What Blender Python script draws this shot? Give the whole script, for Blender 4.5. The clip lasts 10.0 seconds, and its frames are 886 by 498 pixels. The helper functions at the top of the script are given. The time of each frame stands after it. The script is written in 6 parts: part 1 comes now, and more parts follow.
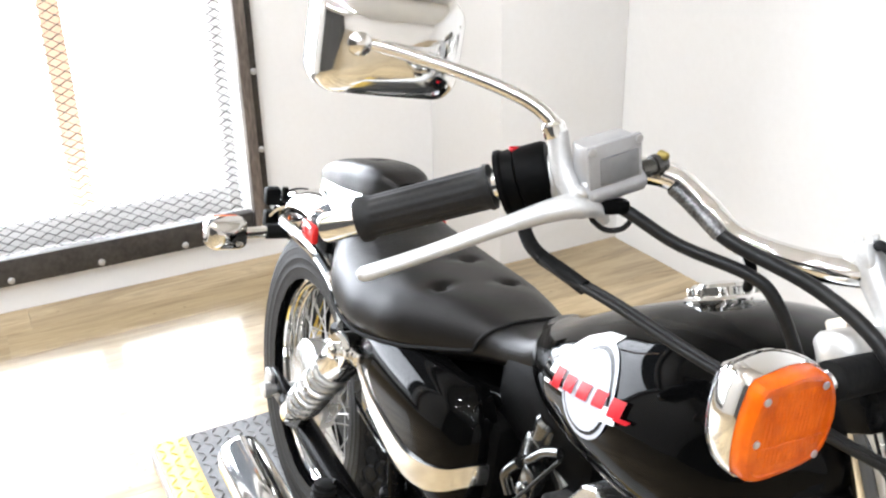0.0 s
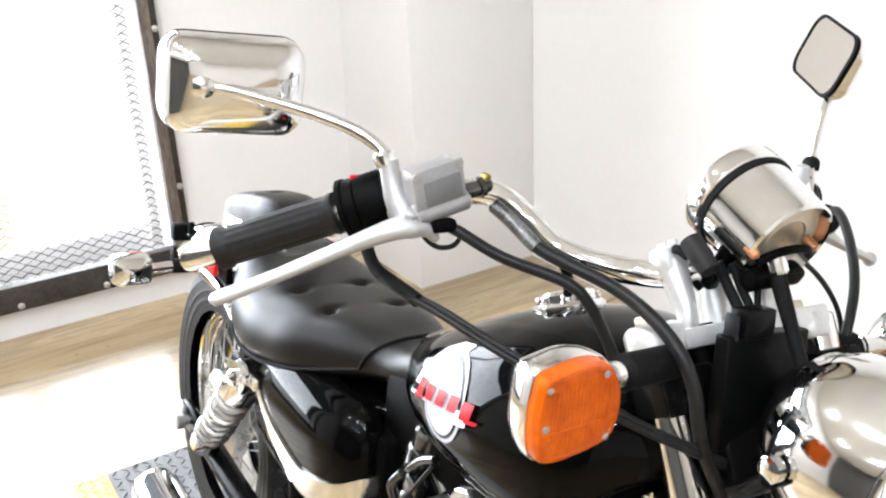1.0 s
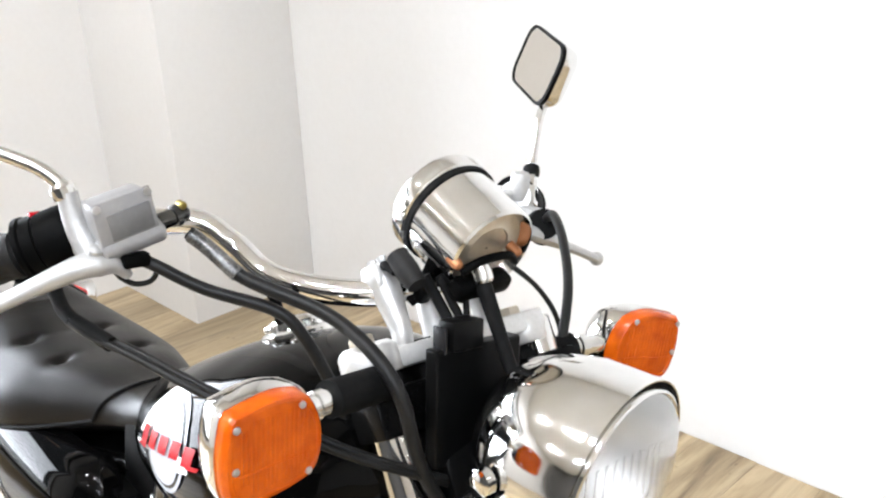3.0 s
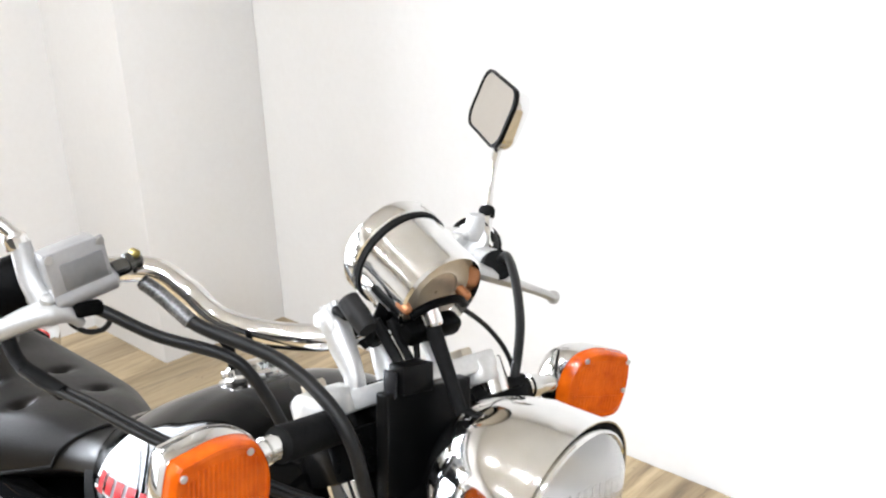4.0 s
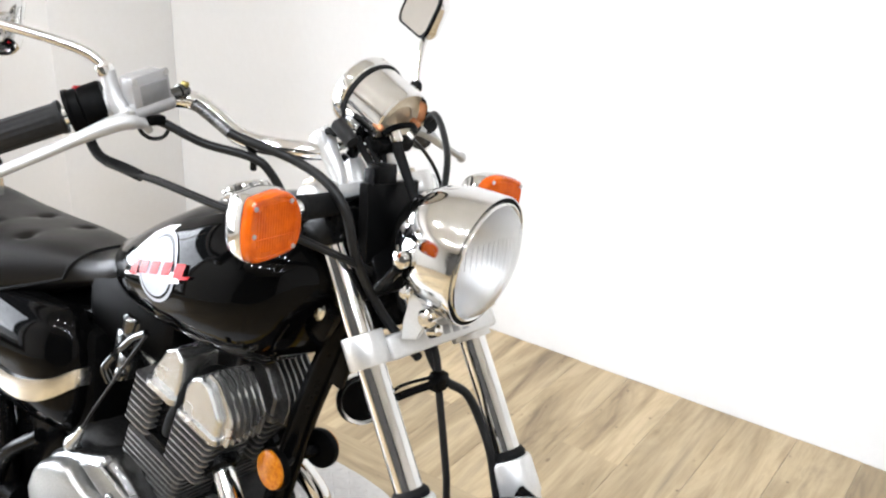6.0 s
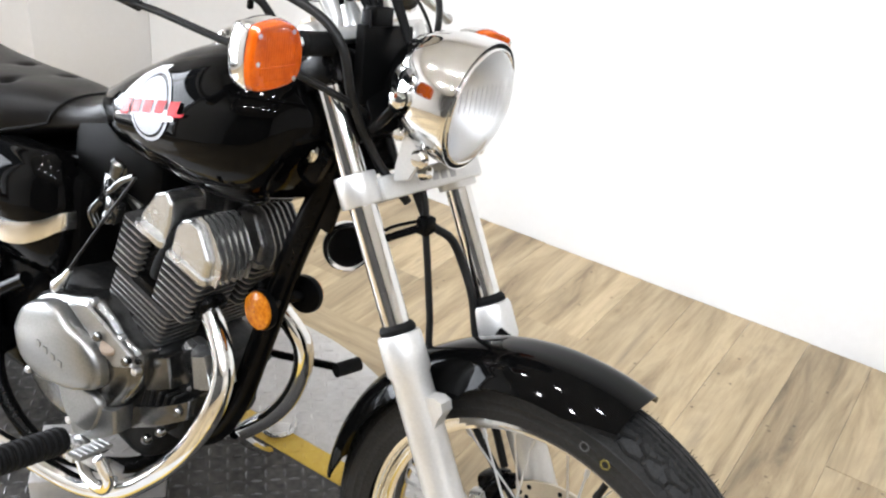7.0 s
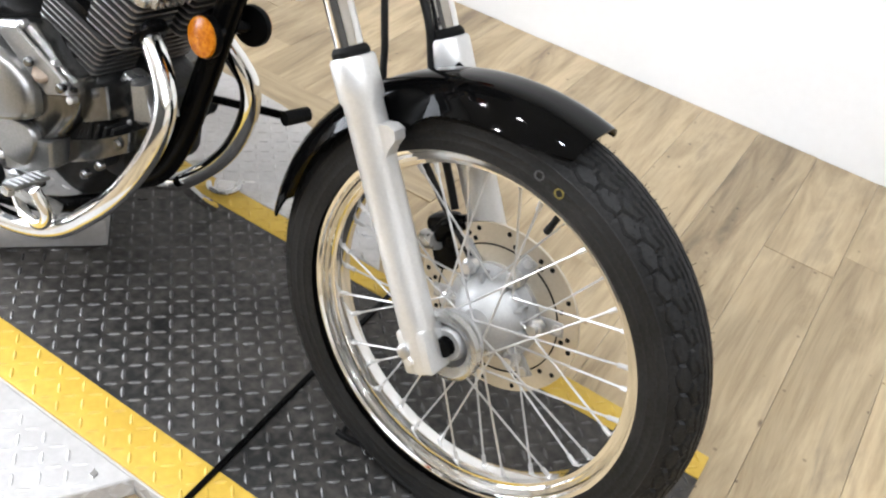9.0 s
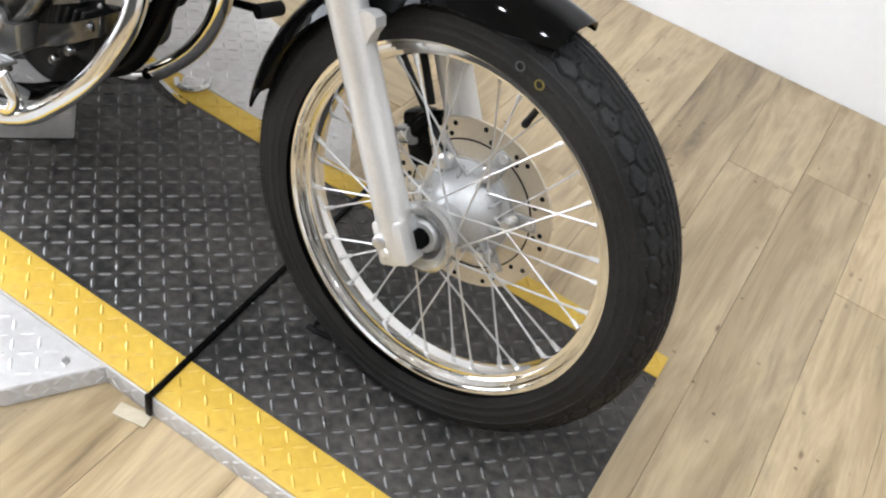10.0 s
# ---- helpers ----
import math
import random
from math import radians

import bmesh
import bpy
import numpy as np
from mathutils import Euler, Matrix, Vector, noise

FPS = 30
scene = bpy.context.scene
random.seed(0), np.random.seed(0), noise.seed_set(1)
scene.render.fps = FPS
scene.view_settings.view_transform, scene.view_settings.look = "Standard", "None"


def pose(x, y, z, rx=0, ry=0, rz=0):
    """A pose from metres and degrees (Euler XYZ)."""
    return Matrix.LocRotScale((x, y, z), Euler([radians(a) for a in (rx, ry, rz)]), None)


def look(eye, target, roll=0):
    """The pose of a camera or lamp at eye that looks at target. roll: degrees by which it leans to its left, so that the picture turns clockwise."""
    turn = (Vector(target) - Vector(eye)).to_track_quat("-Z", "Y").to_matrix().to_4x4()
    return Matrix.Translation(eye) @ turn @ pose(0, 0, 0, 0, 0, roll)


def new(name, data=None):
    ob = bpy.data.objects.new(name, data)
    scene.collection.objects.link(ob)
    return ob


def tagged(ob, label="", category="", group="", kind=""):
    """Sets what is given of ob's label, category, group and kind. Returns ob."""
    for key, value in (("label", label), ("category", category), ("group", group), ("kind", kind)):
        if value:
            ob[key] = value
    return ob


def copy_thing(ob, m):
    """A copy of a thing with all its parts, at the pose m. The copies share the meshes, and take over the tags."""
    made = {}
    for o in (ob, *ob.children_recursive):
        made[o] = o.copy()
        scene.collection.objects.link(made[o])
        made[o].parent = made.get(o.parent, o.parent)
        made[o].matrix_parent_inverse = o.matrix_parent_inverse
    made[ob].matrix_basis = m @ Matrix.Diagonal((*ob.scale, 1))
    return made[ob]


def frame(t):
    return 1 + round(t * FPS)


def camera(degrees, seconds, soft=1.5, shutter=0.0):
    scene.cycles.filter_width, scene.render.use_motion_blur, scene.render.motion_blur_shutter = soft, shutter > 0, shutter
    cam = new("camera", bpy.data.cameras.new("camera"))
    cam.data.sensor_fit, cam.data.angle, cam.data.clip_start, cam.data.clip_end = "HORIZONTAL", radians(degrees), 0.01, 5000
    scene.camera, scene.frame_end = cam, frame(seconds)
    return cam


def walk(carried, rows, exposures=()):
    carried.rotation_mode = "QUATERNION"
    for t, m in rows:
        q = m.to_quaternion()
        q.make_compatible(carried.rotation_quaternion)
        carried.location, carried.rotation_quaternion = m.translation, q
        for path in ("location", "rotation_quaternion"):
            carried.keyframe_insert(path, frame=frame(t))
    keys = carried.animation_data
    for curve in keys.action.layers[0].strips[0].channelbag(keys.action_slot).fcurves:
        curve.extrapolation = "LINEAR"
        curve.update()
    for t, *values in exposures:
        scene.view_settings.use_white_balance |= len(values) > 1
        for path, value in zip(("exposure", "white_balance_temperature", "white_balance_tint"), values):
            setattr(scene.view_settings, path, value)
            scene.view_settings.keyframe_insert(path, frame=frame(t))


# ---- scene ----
cam = camera(51.1, 10.0, soft=2.2)
PATH = [
    (0, (-0.0176, -0.4265, 1.2353), (-1.6375, 0.4211, 0.4245), -1.25),
    (0.5, (0.0732, -0.4113, 1.2532), (-1.5474, 0.4720, 0.4828), -2.54),
    (1, (0.0780, -0.3835, 1.2533), (-1.5026, 0.5763, 0.4914), -2.66),
    (1.5, (0.0897, -0.3560, 1.2488), (-1.4147, 0.7305, 0.5029), -2.49),
    (2, (0.0959, -0.3383, 1.2405), (-1.3163, 0.8548, 0.4775), -1.86),
    (2.5, (0.0935, -0.3214, 1.2345), (-1.2571, 0.9435, 0.4757), -1.61),
    (3, (0.0988, -0.3057, 1.2381), (-1.2265, 0.9995, 0.5033), -2.22),
    (4.5, (0.1448, -0.2992, 1.2548), (-1.1534, 1.0730, 0.5978), -2.16),
    (5, (0.1842, -0.3467, 1.2565), (-1.1055, 1.0273, 0.5865), -2.42),
    (5.5, (0.2383, -0.5067, 1.2754), (-0.9231, 0.9691, 0.5875), -0.64),
    (6, (0.2884, -0.6319, 1.2590), (-0.7631, 0.8776, 0.4742), 2.30),
    (6.2, (0.2930, -0.6530, 1.2520), (-0.7320, 0.8590, 0.4390), 2.7),
    (7.3, (0.2970, -0.7060, 1.1950), (-0.5700, 0.7770, 0.1710), 6.8),
    (7.5, (0.3012, -0.7034, 1.1853), (-0.5302, 0.7767, 0.1280), 7.12),
    (8, (0.3122, -0.6984, 1.1571), (-0.4614, 0.7449, 0.0089), 8.52),
    (8.5, (0.3158, -0.7045, 1.1318), (-0.4137, 0.7039, -0.0864), 9.92),
    (9, (0.3109, -0.7189, 1.1096), (-0.3529, 0.6688, -0.1686), 11.39),
    (9.5, (0.3106, -0.7426, 1.0850), (-0.2665, 0.6245, -0.2559), 13.43),
    (10, (0.3141, -0.7573, 1.0852), (-0.1973, 0.5969, -0.2949), 15.96),
]
EXPOSURES = [(0.0, 0.09, 5950, 10), (2.5, 0.0, 5950, 10), (5.5, -0.02, 5950, 10), (7.5, -0.08, 5950, 10), (9.5, -0.17, 5910, 10), (10.0, -0.27, 5900, 10)]
walk(cam, [(t, look(eye, target, roll)) for t, eye, target, roll in PATH], EXPOSURES)

# ---- world and light ----
world = bpy.data.worlds.new("world")
scene.world = world
world.use_nodes = True
world.node_tree.nodes["Background"].inputs[0].default_value = (0.9, 0.95, 1.0, 1)
world.node_tree.nodes["Background"].inputs[1].default_value = 0.4

FLOOR_Z = -0.04          # wooden floor; the lift's deck is z = 0
WALL_X, WALL_Y = -2.82, 1.475
ROOM_X, ROOM_Y, ROOM_H = 4.2, -4.4, 2.9
LAMP_W = 17.8


# ---- materials ----
def mat(name, base, rough=0.5, metal=0.0, coat=0.0, spec=0.5, trans=0.0, ior=1.45, emit=0.0):
    m = bpy.data.materials.new(name)
    m.use_nodes = True
    b = m.node_tree.nodes["Principled BSDF"]
    b.inputs["Base Color"].default_value = (*base, 1)
    b.inputs["Roughness"].default_value = rough
    b.inputs["Metallic"].default_value = metal
    b.inputs["Coat Weight"].default_value = coat
    b.inputs["Coat Roughness"].default_value = 0.03
    b.inputs["Specular IOR Level"].default_value = spec
    b.inputs["Transmission Weight"].default_value = trans
    b.inputs["IOR"].default_value = ior
    if emit:
        b.inputs["Emission Color"].default_value = (*base, 1)
        b.inputs["Emission Strength"].default_value = emit
    return m


def node(m, kind, **inputs):
    n = m.node_tree.nodes.new(kind)
    for key, value in inputs.items():
        n.inputs[key.replace("_", " ")].default_value = value
    return n


def wire(m, a, out, b, inp):
    m.node_tree.links.new(a.outputs[out], b.inputs[inp])


def ramp(m, stops):
    n = m.node_tree.nodes.new("ShaderNodeValToRGB")
    e = n.color_ramp.elements
    while len(e) < len(stops):
        e.new(0.5)
    for el, (p, c) in zip(e, stops):
        el.position, el.color = p, (*c, 1)
    return n


def worn(m, lo, hi, scale=6.0, grain=90.0, bump=0.05, rough=None, stretch=None, dist=0.002):
    """Colour that varies at two scales, with fine relief."""
    b = m.node_tree.nodes["Principled BSDF"]
    tc = m.node_tree.nodes.new("ShaderNodeTexCoord")
    src, out = tc, "Object"
    if stretch:
        mp = m.node_tree.nodes.new("ShaderNodeMapping")
        mp.inputs["Scale"].default_value = stretch
        wire(m, tc, "Object", mp, "Vector")
        src, out = mp, "Vector"
    n1 = node(m, "ShaderNodeTexNoise", Scale=scale, Detail=5.0, Roughness=0.6)
    n2 = node(m, "ShaderNodeTexNoise", Scale=grain, Detail=3.0)
    wire(m, src, out, n1, "Vector")
    wire(m, src, out, n2, "Vector")
    add = m.node_tree.nodes.new("ShaderNodeMath")
    add.operation = "MULTIPLY_ADD"
    add.inputs[1].default_value = 0.35
    wire(m, n2, "Fac", add, 0)
    sc = m.node_tree.nodes.new("ShaderNodeMath")
    sc.operation = "MULTIPLY"
    sc.inputs[1].default_value = 0.45
    wire(m, n1, "Fac", sc, 0)
    wire(m, sc, 0, add, 2)
    r = ramp(m, [(0.32, lo), (0.68, hi)])
    wire(m, add, 0, r, "Fac")
    wire(m, r, "Color", b, "Base Color")
    if rough:
        rr = m.node_tree.nodes.new("ShaderNodeMapRange")
        rr.inputs["To Min"].default_value, rr.inputs["To Max"].default_value = rough
        wire(m, n1, "Fac", rr, "Value")
        wire(m, rr, "Result", b, "Roughness")
    if bump:
        bp = node(m, "ShaderNodeBump", Strength=bump, Distance=dist)
        wire(m, n2, "Fac", bp, "Height")
        wire(m, bp, "Normal", b, "Normal")
    return m


CHROME = worn(mat("chrome", (0.82, 0.82, 0.82), 0.07, 1.0), (0.72, 0.72, 0.71), (0.86, 0.86, 0.85), 9, 60, 0.0, (0.04, 0.12))
SATINCHROME = worn(mat("satin_chrome", (0.75, 0.74, 0.72), 0.18, 1.0), (0.68, 0.67, 0.65), (0.80, 0.79, 0.77), 9, 60, 0.0, (0.14, 0.24))
ALLOY = worn(mat("cast_alloy", (0.7, 0.7, 0.7), 0.35, 0.9), (0.46, 0.46, 0.452), (0.60, 0.60, 0.59), 9, 320, 0.07, (0.18, 0.36))
CASE = worn(mat("polished_case", (0.5, 0.5, 0.5), 0.28, 0.95), (0.085, 0.085, 0.083), (0.20, 0.20, 0.195), 7, 90, 0.05, (0.12, 0.26))
SATIN = worn(mat("satin_steel", (0.62, 0.57, 0.48), 0.4, 0.9), (0.55, 0.50, 0.41), (0.68, 0.63, 0.54), 12, 200, 0.05, (0.35, 0.5))
SILVER = worn(mat("silver_paint", (0.78, 0.78, 0.78), 0.38, 0.6, 0.2), (0.57, 0.57, 0.56), (0.70, 0.70, 0.69), 10, 300, 0.04, (0.3, 0.45))
FIN = worn(mat("fin_alloy", (0.3, 0.3, 0.29), 0.42, 0.85), (0.13, 0.128, 0.125), (0.32, 0.315, 0.306), 16, 200, 0.15, (0.35, 0.55))
PAINT = worn(mat("black_paint", (0.004, 0.004, 0.0045), 0.05, 0.0, 0.0, 0.10), (0.0012, 0.0012, 0.0012), (0.002, 0.002, 0.002), 5, 40, 0.0, (0.03, 0.06))
FRAME = worn(mat("black_frame", (0.003, 0.003, 0.003), 0.2, 0.0, 0.0, 0.08), (0.0015, 0.0015, 0.0015), (0.0035, 0.0035, 0.0035), 12, 150, 0.05, (0.16, 0.32))
PLASTIC = worn(mat("black_plastic", (0.004, 0.004, 0.004), 0.45, spec=0.05), (0.0012, 0.0012, 0.0012), (0.003, 0.003, 0.003), 14, 320, 0.12, (0.38, 0.55))
RUBBER = worn(mat("rubber", (0.006, 0.006, 0.006), 0.7, spec=0.15), (0.003, 0.003, 0.003), (0.009, 0.009, 0.009), 10, 220, 0.2, (0.6, 0.85))
CABLE = worn(mat("cable", (0.010, 0.010, 0.010), 0.42, spec=0.25), (0.006, 0.006, 0.006), (0.015, 0.015, 0.015), 18, 200, 0.06, (0.35, 0.5))
LEATHER = worn(mat("vinyl", (0.006, 0.006, 0.006), 0.4, spec=0.20), (0.0028, 0.0025, 0.0023), (0.0065, 0.0058, 0.0052), 7, 420, 0.20, (0.28, 0.40))
ORANGE = worn(mat("amber_lens", (0.9, 0.2, 0.02), 0.12, 0.0, 0.1, 0.35), (0.42, 0.060, 0.001), (0.76, 0.155, 0.003), 26, 90, 0.0, (0.08, 0.18))
AMBER = worn(mat("amber_reflector", (0.8, 0.3, 0.02), 0.15, 0.0, 0.1, 0.3), (0.26, 0.07, 0.001), (0.72, 0.28, 0.006), 60, 260, 0.2, (0.1, 0.2))
RED = worn(mat("red_decal", (0.7, 0.02, 0.03), 0.35, 0.0, 0.0, 0.1), (0.32, 0.006, 0.011), (0.42, 0.012, 0.017), 20, 90, 0.0, (0.2, 0.3))
REDLENS = mat("red_lens", (0.65, 0.02, 0.02), 0.12, 0.0, 0.8)
DOT = worn(mat("faded_yellow_dot", (0.2, 0.16, 0.03), 0.7), (0.10, 0.08, 0.012), (0.26, 0.21, 0.03), 60, 300, 0.1)
DOTGREY = worn(mat("faded_grey_dot", (0.1, 0.1, 0.1), 0.7), (0.03, 0.03, 0.03), (0.11, 0.11, 0.11), 60, 300, 0.1)
WHITE = worn(mat("white_decal", (0.8, 0.8, 0.8), 0.3, 0.0, 0.0, 0.2), (0.76, 0.76, 0.77), (0.84, 0.84, 0.84), 12, 90, 0.0, (0.2, 0.3))
TYRE = worn(mat("tyre_rubber", (0.016, 0.016, 0.016), 0.7, spec=0.3), (0.0025, 0.0025, 0.0025), (0.022, 0.0212, 0.0205), 11, 240, 0.45, (0.46, 0.72))
GRIP = worn(mat("grip_rubber", (0.03, 0.03, 0.03), 0.6, spec=0.3), (0.0055, 0.0052, 0.0050), (0.0125, 0.0118, 0.0112), 12, 260, 0.15, (0.5, 0.7))
GREY = worn(mat("grey_decal", (0.02, 0.02, 0.022), 0.3, 0.0, 0.0, 0.15), (0.012, 0.012, 0.013), (0.03, 0.03, 0.032), 12, 90, 0.0, (0.2, 0.3))
PALE = worn(mat("pale_decal", (0.4, 0.42, 0.45), 0.3, 0.0, 0.0, 0.2), (0.36, 0.375, 0.41), (0.44, 0.455, 0.49), 12, 90, 0.0, (0.2, 0.3))
CASTPALE = worn(mat("pale_casting", (0.6, 0.6, 0.6), 0.45, 0.55), (0.42, 0.42, 0.415), (0.54, 0.54, 0.532), 14, 260, 0.12, (0.4, 0.55))
MCGREY = worn(mat("grey_enamel", (0.32, 0.32, 0.33), 0.3, 0.4, 0.2), (0.33, 0.33, 0.335), (0.40, 0.40, 0.405), 14, 200, 0.05, (0.25, 0.4))
BRASS = worn(mat("brass", (0.4, 0.32, 0.1), 0.35, 0.9), (0.22, 0.17, 0.05), (0.42, 0.34, 0.10), 30, 200, 0.0)
COPPER = worn(mat("copper", (0.7, 0.36, 0.2), 0.35, 0.7), (0.42, 0.18, 0.08), (0.58, 0.29, 0.15), 30, 200, 0.0)
BRAID = worn(mat("braided_steel", (0.2, 0.2, 0.2), 0.4, 0.8), (0.06, 0.06, 0.06), (0.4, 0.4, 0.4), 60, 420, 0.4, (0.3, 0.5))
MCDARK = worn(mat("grey_panel", (0.26, 0.26, 0.27), 0.35, 0.4), (0.19, 0.19, 0.195), (0.24, 0.24, 0.245), 14, 200, 0.05, (0.3, 0.45))
BROWN = worn(mat("filler_brown", (0.16, 0.1, 0.06), 0.5), (0.16, 0.12, 0.085), (0.27, 0.21, 0.16), 20, 200, 0.1)
MIRROR = mat("mirror_glass", (0.74, 0.71, 0.66), 0.01, 1.0)
LENS = mat("headlight_glass", (1, 1, 1), 0.14, 0.0, 0.3, 0.5, 1.0, 1.35)
CASEPALE = worn(mat("satin_case", (0.4, 0.4, 0.4), 0.34, 0.9), (0.20, 0.20, 0.197), (0.33, 0.33, 0.324), 6, 260, 0.06, (0.24, 0.36))
CASEDARK = worn(mat("near_black_casting", (0.1, 0.1, 0.1), 0.5, 0.4, spec=0.3), (0.004, 0.004, 0.004), (0.028, 0.028, 0.027), 18, 160, 0.2, (0.4, 0.6))
CONCRETE = worn(mat("concrete", (0.6, 0.6, 0.6), 0.8), (0.56, 0.56, 0.55), (0.66, 0.66, 0.65), 3, 40, 0.1)
GLASS = mat("lamp_glass", (1, 1, 1), 0.02, 0.0, 0.0, 0.5, 1.0, 1.35)
REFLECT = worn(mat("reflector_bowl", (0.9, 0.9, 0.9), 0.4, 0.8), (0.56, 0.56, 0.555), (0.66, 0.66, 0.655), 20, 60, 0.0, (0.35, 0.5))
SPOKE = worn(mat("spoke_steel", (0.8, 0.8, 0.8), 0.3, 0.75), (0.52, 0.52, 0.515), (0.68, 0.68, 0.675), 20, 90, 0.0, (0.25, 0.4))
HUBCAST = worn(mat("hub_casting", (0.7, 0.7, 0.7), 0.35, 0.7), (0.36, 0.36, 0.355), (0.48, 0.48, 0.47), 14, 260, 0.08, (0.48, 0.62))
DIAL = mat("dial", (0.02, 0.02, 0.02), 0.4)


def wood_material():
    m = mat("oak_laminate", (0.4, 0.3, 0.18), 0.32, 0.0, 0.3)
    b = m.node_tree.nodes["Principled BSDF"]
    tc = m.node_tree.nodes.new("ShaderNodeTexCoord")
    info = m.node_tree.nodes.new("ShaderNodeObjectInfo")
    shift = m.node_tree.nodes.new("ShaderNodeVectorMath")
    shift.operation = "ADD"
    wire(m, tc, "Object", shift, 0)
    mul = m.node_tree.nodes.new("ShaderNodeVectorMath")
    mul.operation = "SCALE"
    mul.inputs[0].default_value = (7.0, 13.0, 3.0)
    wire(m, info, "Random", mul, "Scale")
    wire(m, mul, "Vector", shift, 1)
    mp = m.node_tree.nodes.new("ShaderNodeMapping")
    mp.inputs["Scale"].default_value = (8.0, 1.1, 1.0)
    wire(m, shift, "Vector", mp, "Vector")
    n1 = node(m, "ShaderNodeTexNoise", Scale=1.7, Detail=8.0, Roughness=0.62, Distortion=0.8)
    wire(m, mp, "Vector", n1, "Vector")
    mp2 = m.node_tree.nodes.new("ShaderNodeMapping")
    mp2.inputs["Scale"].default_value = (42.0, 2.2, 1.0)
    wire(m, shift, "Vector", mp2, "Vector")
    n2 = node(m, "ShaderNodeTexNoise", Scale=2.2, Detail=4.0, Roughness=0.7)
    wire(m, mp2, "Vector", n2, "Vector")
    r = ramp(m, [(0.27, (0.16, 0.112, 0.062)), (0.41, (0.35, 0.265, 0.150)), (0.57, (0.51, 0.400, 0.240)), (0.73, (0.30, 0.235, 0.148))])
    wire(m, n1, "Fac", r, "Fac")
    fine = ramp(m, [(0.30, (0.80, 0.78, 0.76)), (0.52, (0.98, 0.975, 0.97)), (0.68, (1.05, 1.045, 1.04))])
    wire(m, n2, "Fac", fine, "Fac")
    mix = m.node_tree.nodes.new("ShaderNodeMix")
    mix.data_type, mix.blend_type = "RGBA", "MULTIPLY"
    mix.inputs["Factor"].default_value = 1.0
    wire(m, r, "Color", mix, 6)
    wire(m, fine, "Color", mix, 7)
    # knots
    v = node(m, "ShaderNodeTexVoronoi", Scale=5.2)
    mp3 = m.node_tree.nodes.new("ShaderNodeMapping")
    mp3.inputs["Scale"].default_value = (1.6, 0.75, 1.0)
    wire(m, shift, "Vector", mp3, "Vector")
    wire(m, mp3, "Vector", v, "Vector")
    k = ramp(m, [(0.015, (0.3, 0.24, 0.2)), (0.05, (1, 1, 1))])
    wire(m, v, "Distance", k, "Fac")
    mix2 = m.node_tree.nodes.new("ShaderNodeMix")
    mix2.data_type, mix2.blend_type = "RGBA", "MULTIPLY"
    mix2.inputs["Factor"].default_value = 0.8
    wire(m, mix, 2, mix2, 6)
    wire(m, k, "Color", mix2, 7)
    # specks of dirt
    v2 = node(m, "ShaderNodeTexVoronoi", Scale=21.0)
    wire(m, shift, "Vector", v2, "Vector")
    k2 = ramp(m, [(0.045, (0.25, 0.21, 0.18)), (0.10, (1, 1, 1))])
    wire(m, v2, "Distance", k2, "Fac")
    n3 = node(m, "ShaderNodeTexNoise", Scale=3.0, Detail=2.0)
    wire(m, shift, "Vector", n3, "Vector")
    few = ramp(m, [(0.44, (0, 0, 0)), (0.58, (0.85, 0.85, 0.85))])
    wire(m, n3, "Fac", few, "Fac")
    mix3 = m.node_tree.nodes.new("ShaderNodeMix")
    mix3.data_type, mix3.blend_type = "RGBA", "MULTIPLY"
    wire(m, few, "Color", mix3, 0)
    wire(m, mix2, 2, mix3, 6)
    wire(m, k2, "Color", mix3, 7)
    tone = node(m, "ShaderNodeHueSaturation")
    tv = m.node_tree.nodes.new("ShaderNodeMapRange")
    tv.inputs["To Min"].default_value, tv.inputs["To Max"].default_value = 0.76, 1.05
    wire(m, info, "Random", tv, "Value")
    wire(m, tv, "Result", tone, "Value")
    wire(m, mix3, 2, tone, "Color")
    wire(m, tone, "Color", b, "Base Color")
    bp = node(m, "ShaderNodeBump", Strength=0.15, Distance=0.001)
    wire(m, n2, "Fac", bp, "Height")
    wire(m, bp, "Normal", b, "Normal")
    rr = m.node_tree.nodes.new("ShaderNodeMapRange")
    rr.inputs["To Min"].default_value, rr.inputs["To Max"].default_value = 0.26, 0.42
    wire(m, n1, "Fac", rr, "Value")
    wire(m, rr, "Result", b, "Roughness")
    return m


WOOD = wood_material()
WALL = worn(mat("white_wall", (0.84, 0.84, 0.835), 0.7), (0.79, 0.786, 0.777), (0.83, 0.83, 0.825), 1.2, 60, 0.08, (0.6, 0.8))
# unseen south wall: its dark colour stands in for the dark room reflected
SOUTH = worn(mat("dark_room_wall", (0.07, 0.07, 0.07), 0.7), (0.055, 0.054, 0.052), (0.085, 0.083, 0.080), 1.5, 50, 0.1)
SHROUD = worn(mat("moulded_black", (0.004, 0.004, 0.004), 0.3, spec=0.12), (0.002, 0.002, 0.002), (0.005, 0.005, 0.005), 10, 200, 0.05, (0.24, 0.36))
CEIL = worn(mat("ceiling_paint", (0.8, 0.8, 0.79), 0.8), (0.77, 0.77, 0.76), (0.82, 0.82, 0.81), 2, 60, 0.05)
DARKWALL = worn(mat("beige_wall", (0.72, 0.69, 0.65), 0.8), (0.69, 0.66, 0.62), (0.75, 0.72, 0.68), 1.5, 50, 0.1)
DECK = worn(mat("black_deck", (0.02, 0.02, 0.02), 0.5, 0.0, spec=0.3), (0.009, 0.0088, 0.0085), (0.110, 0.100, 0.088), 3.2, 70, 0.25, (0.34, 0.6), None, 0.001)
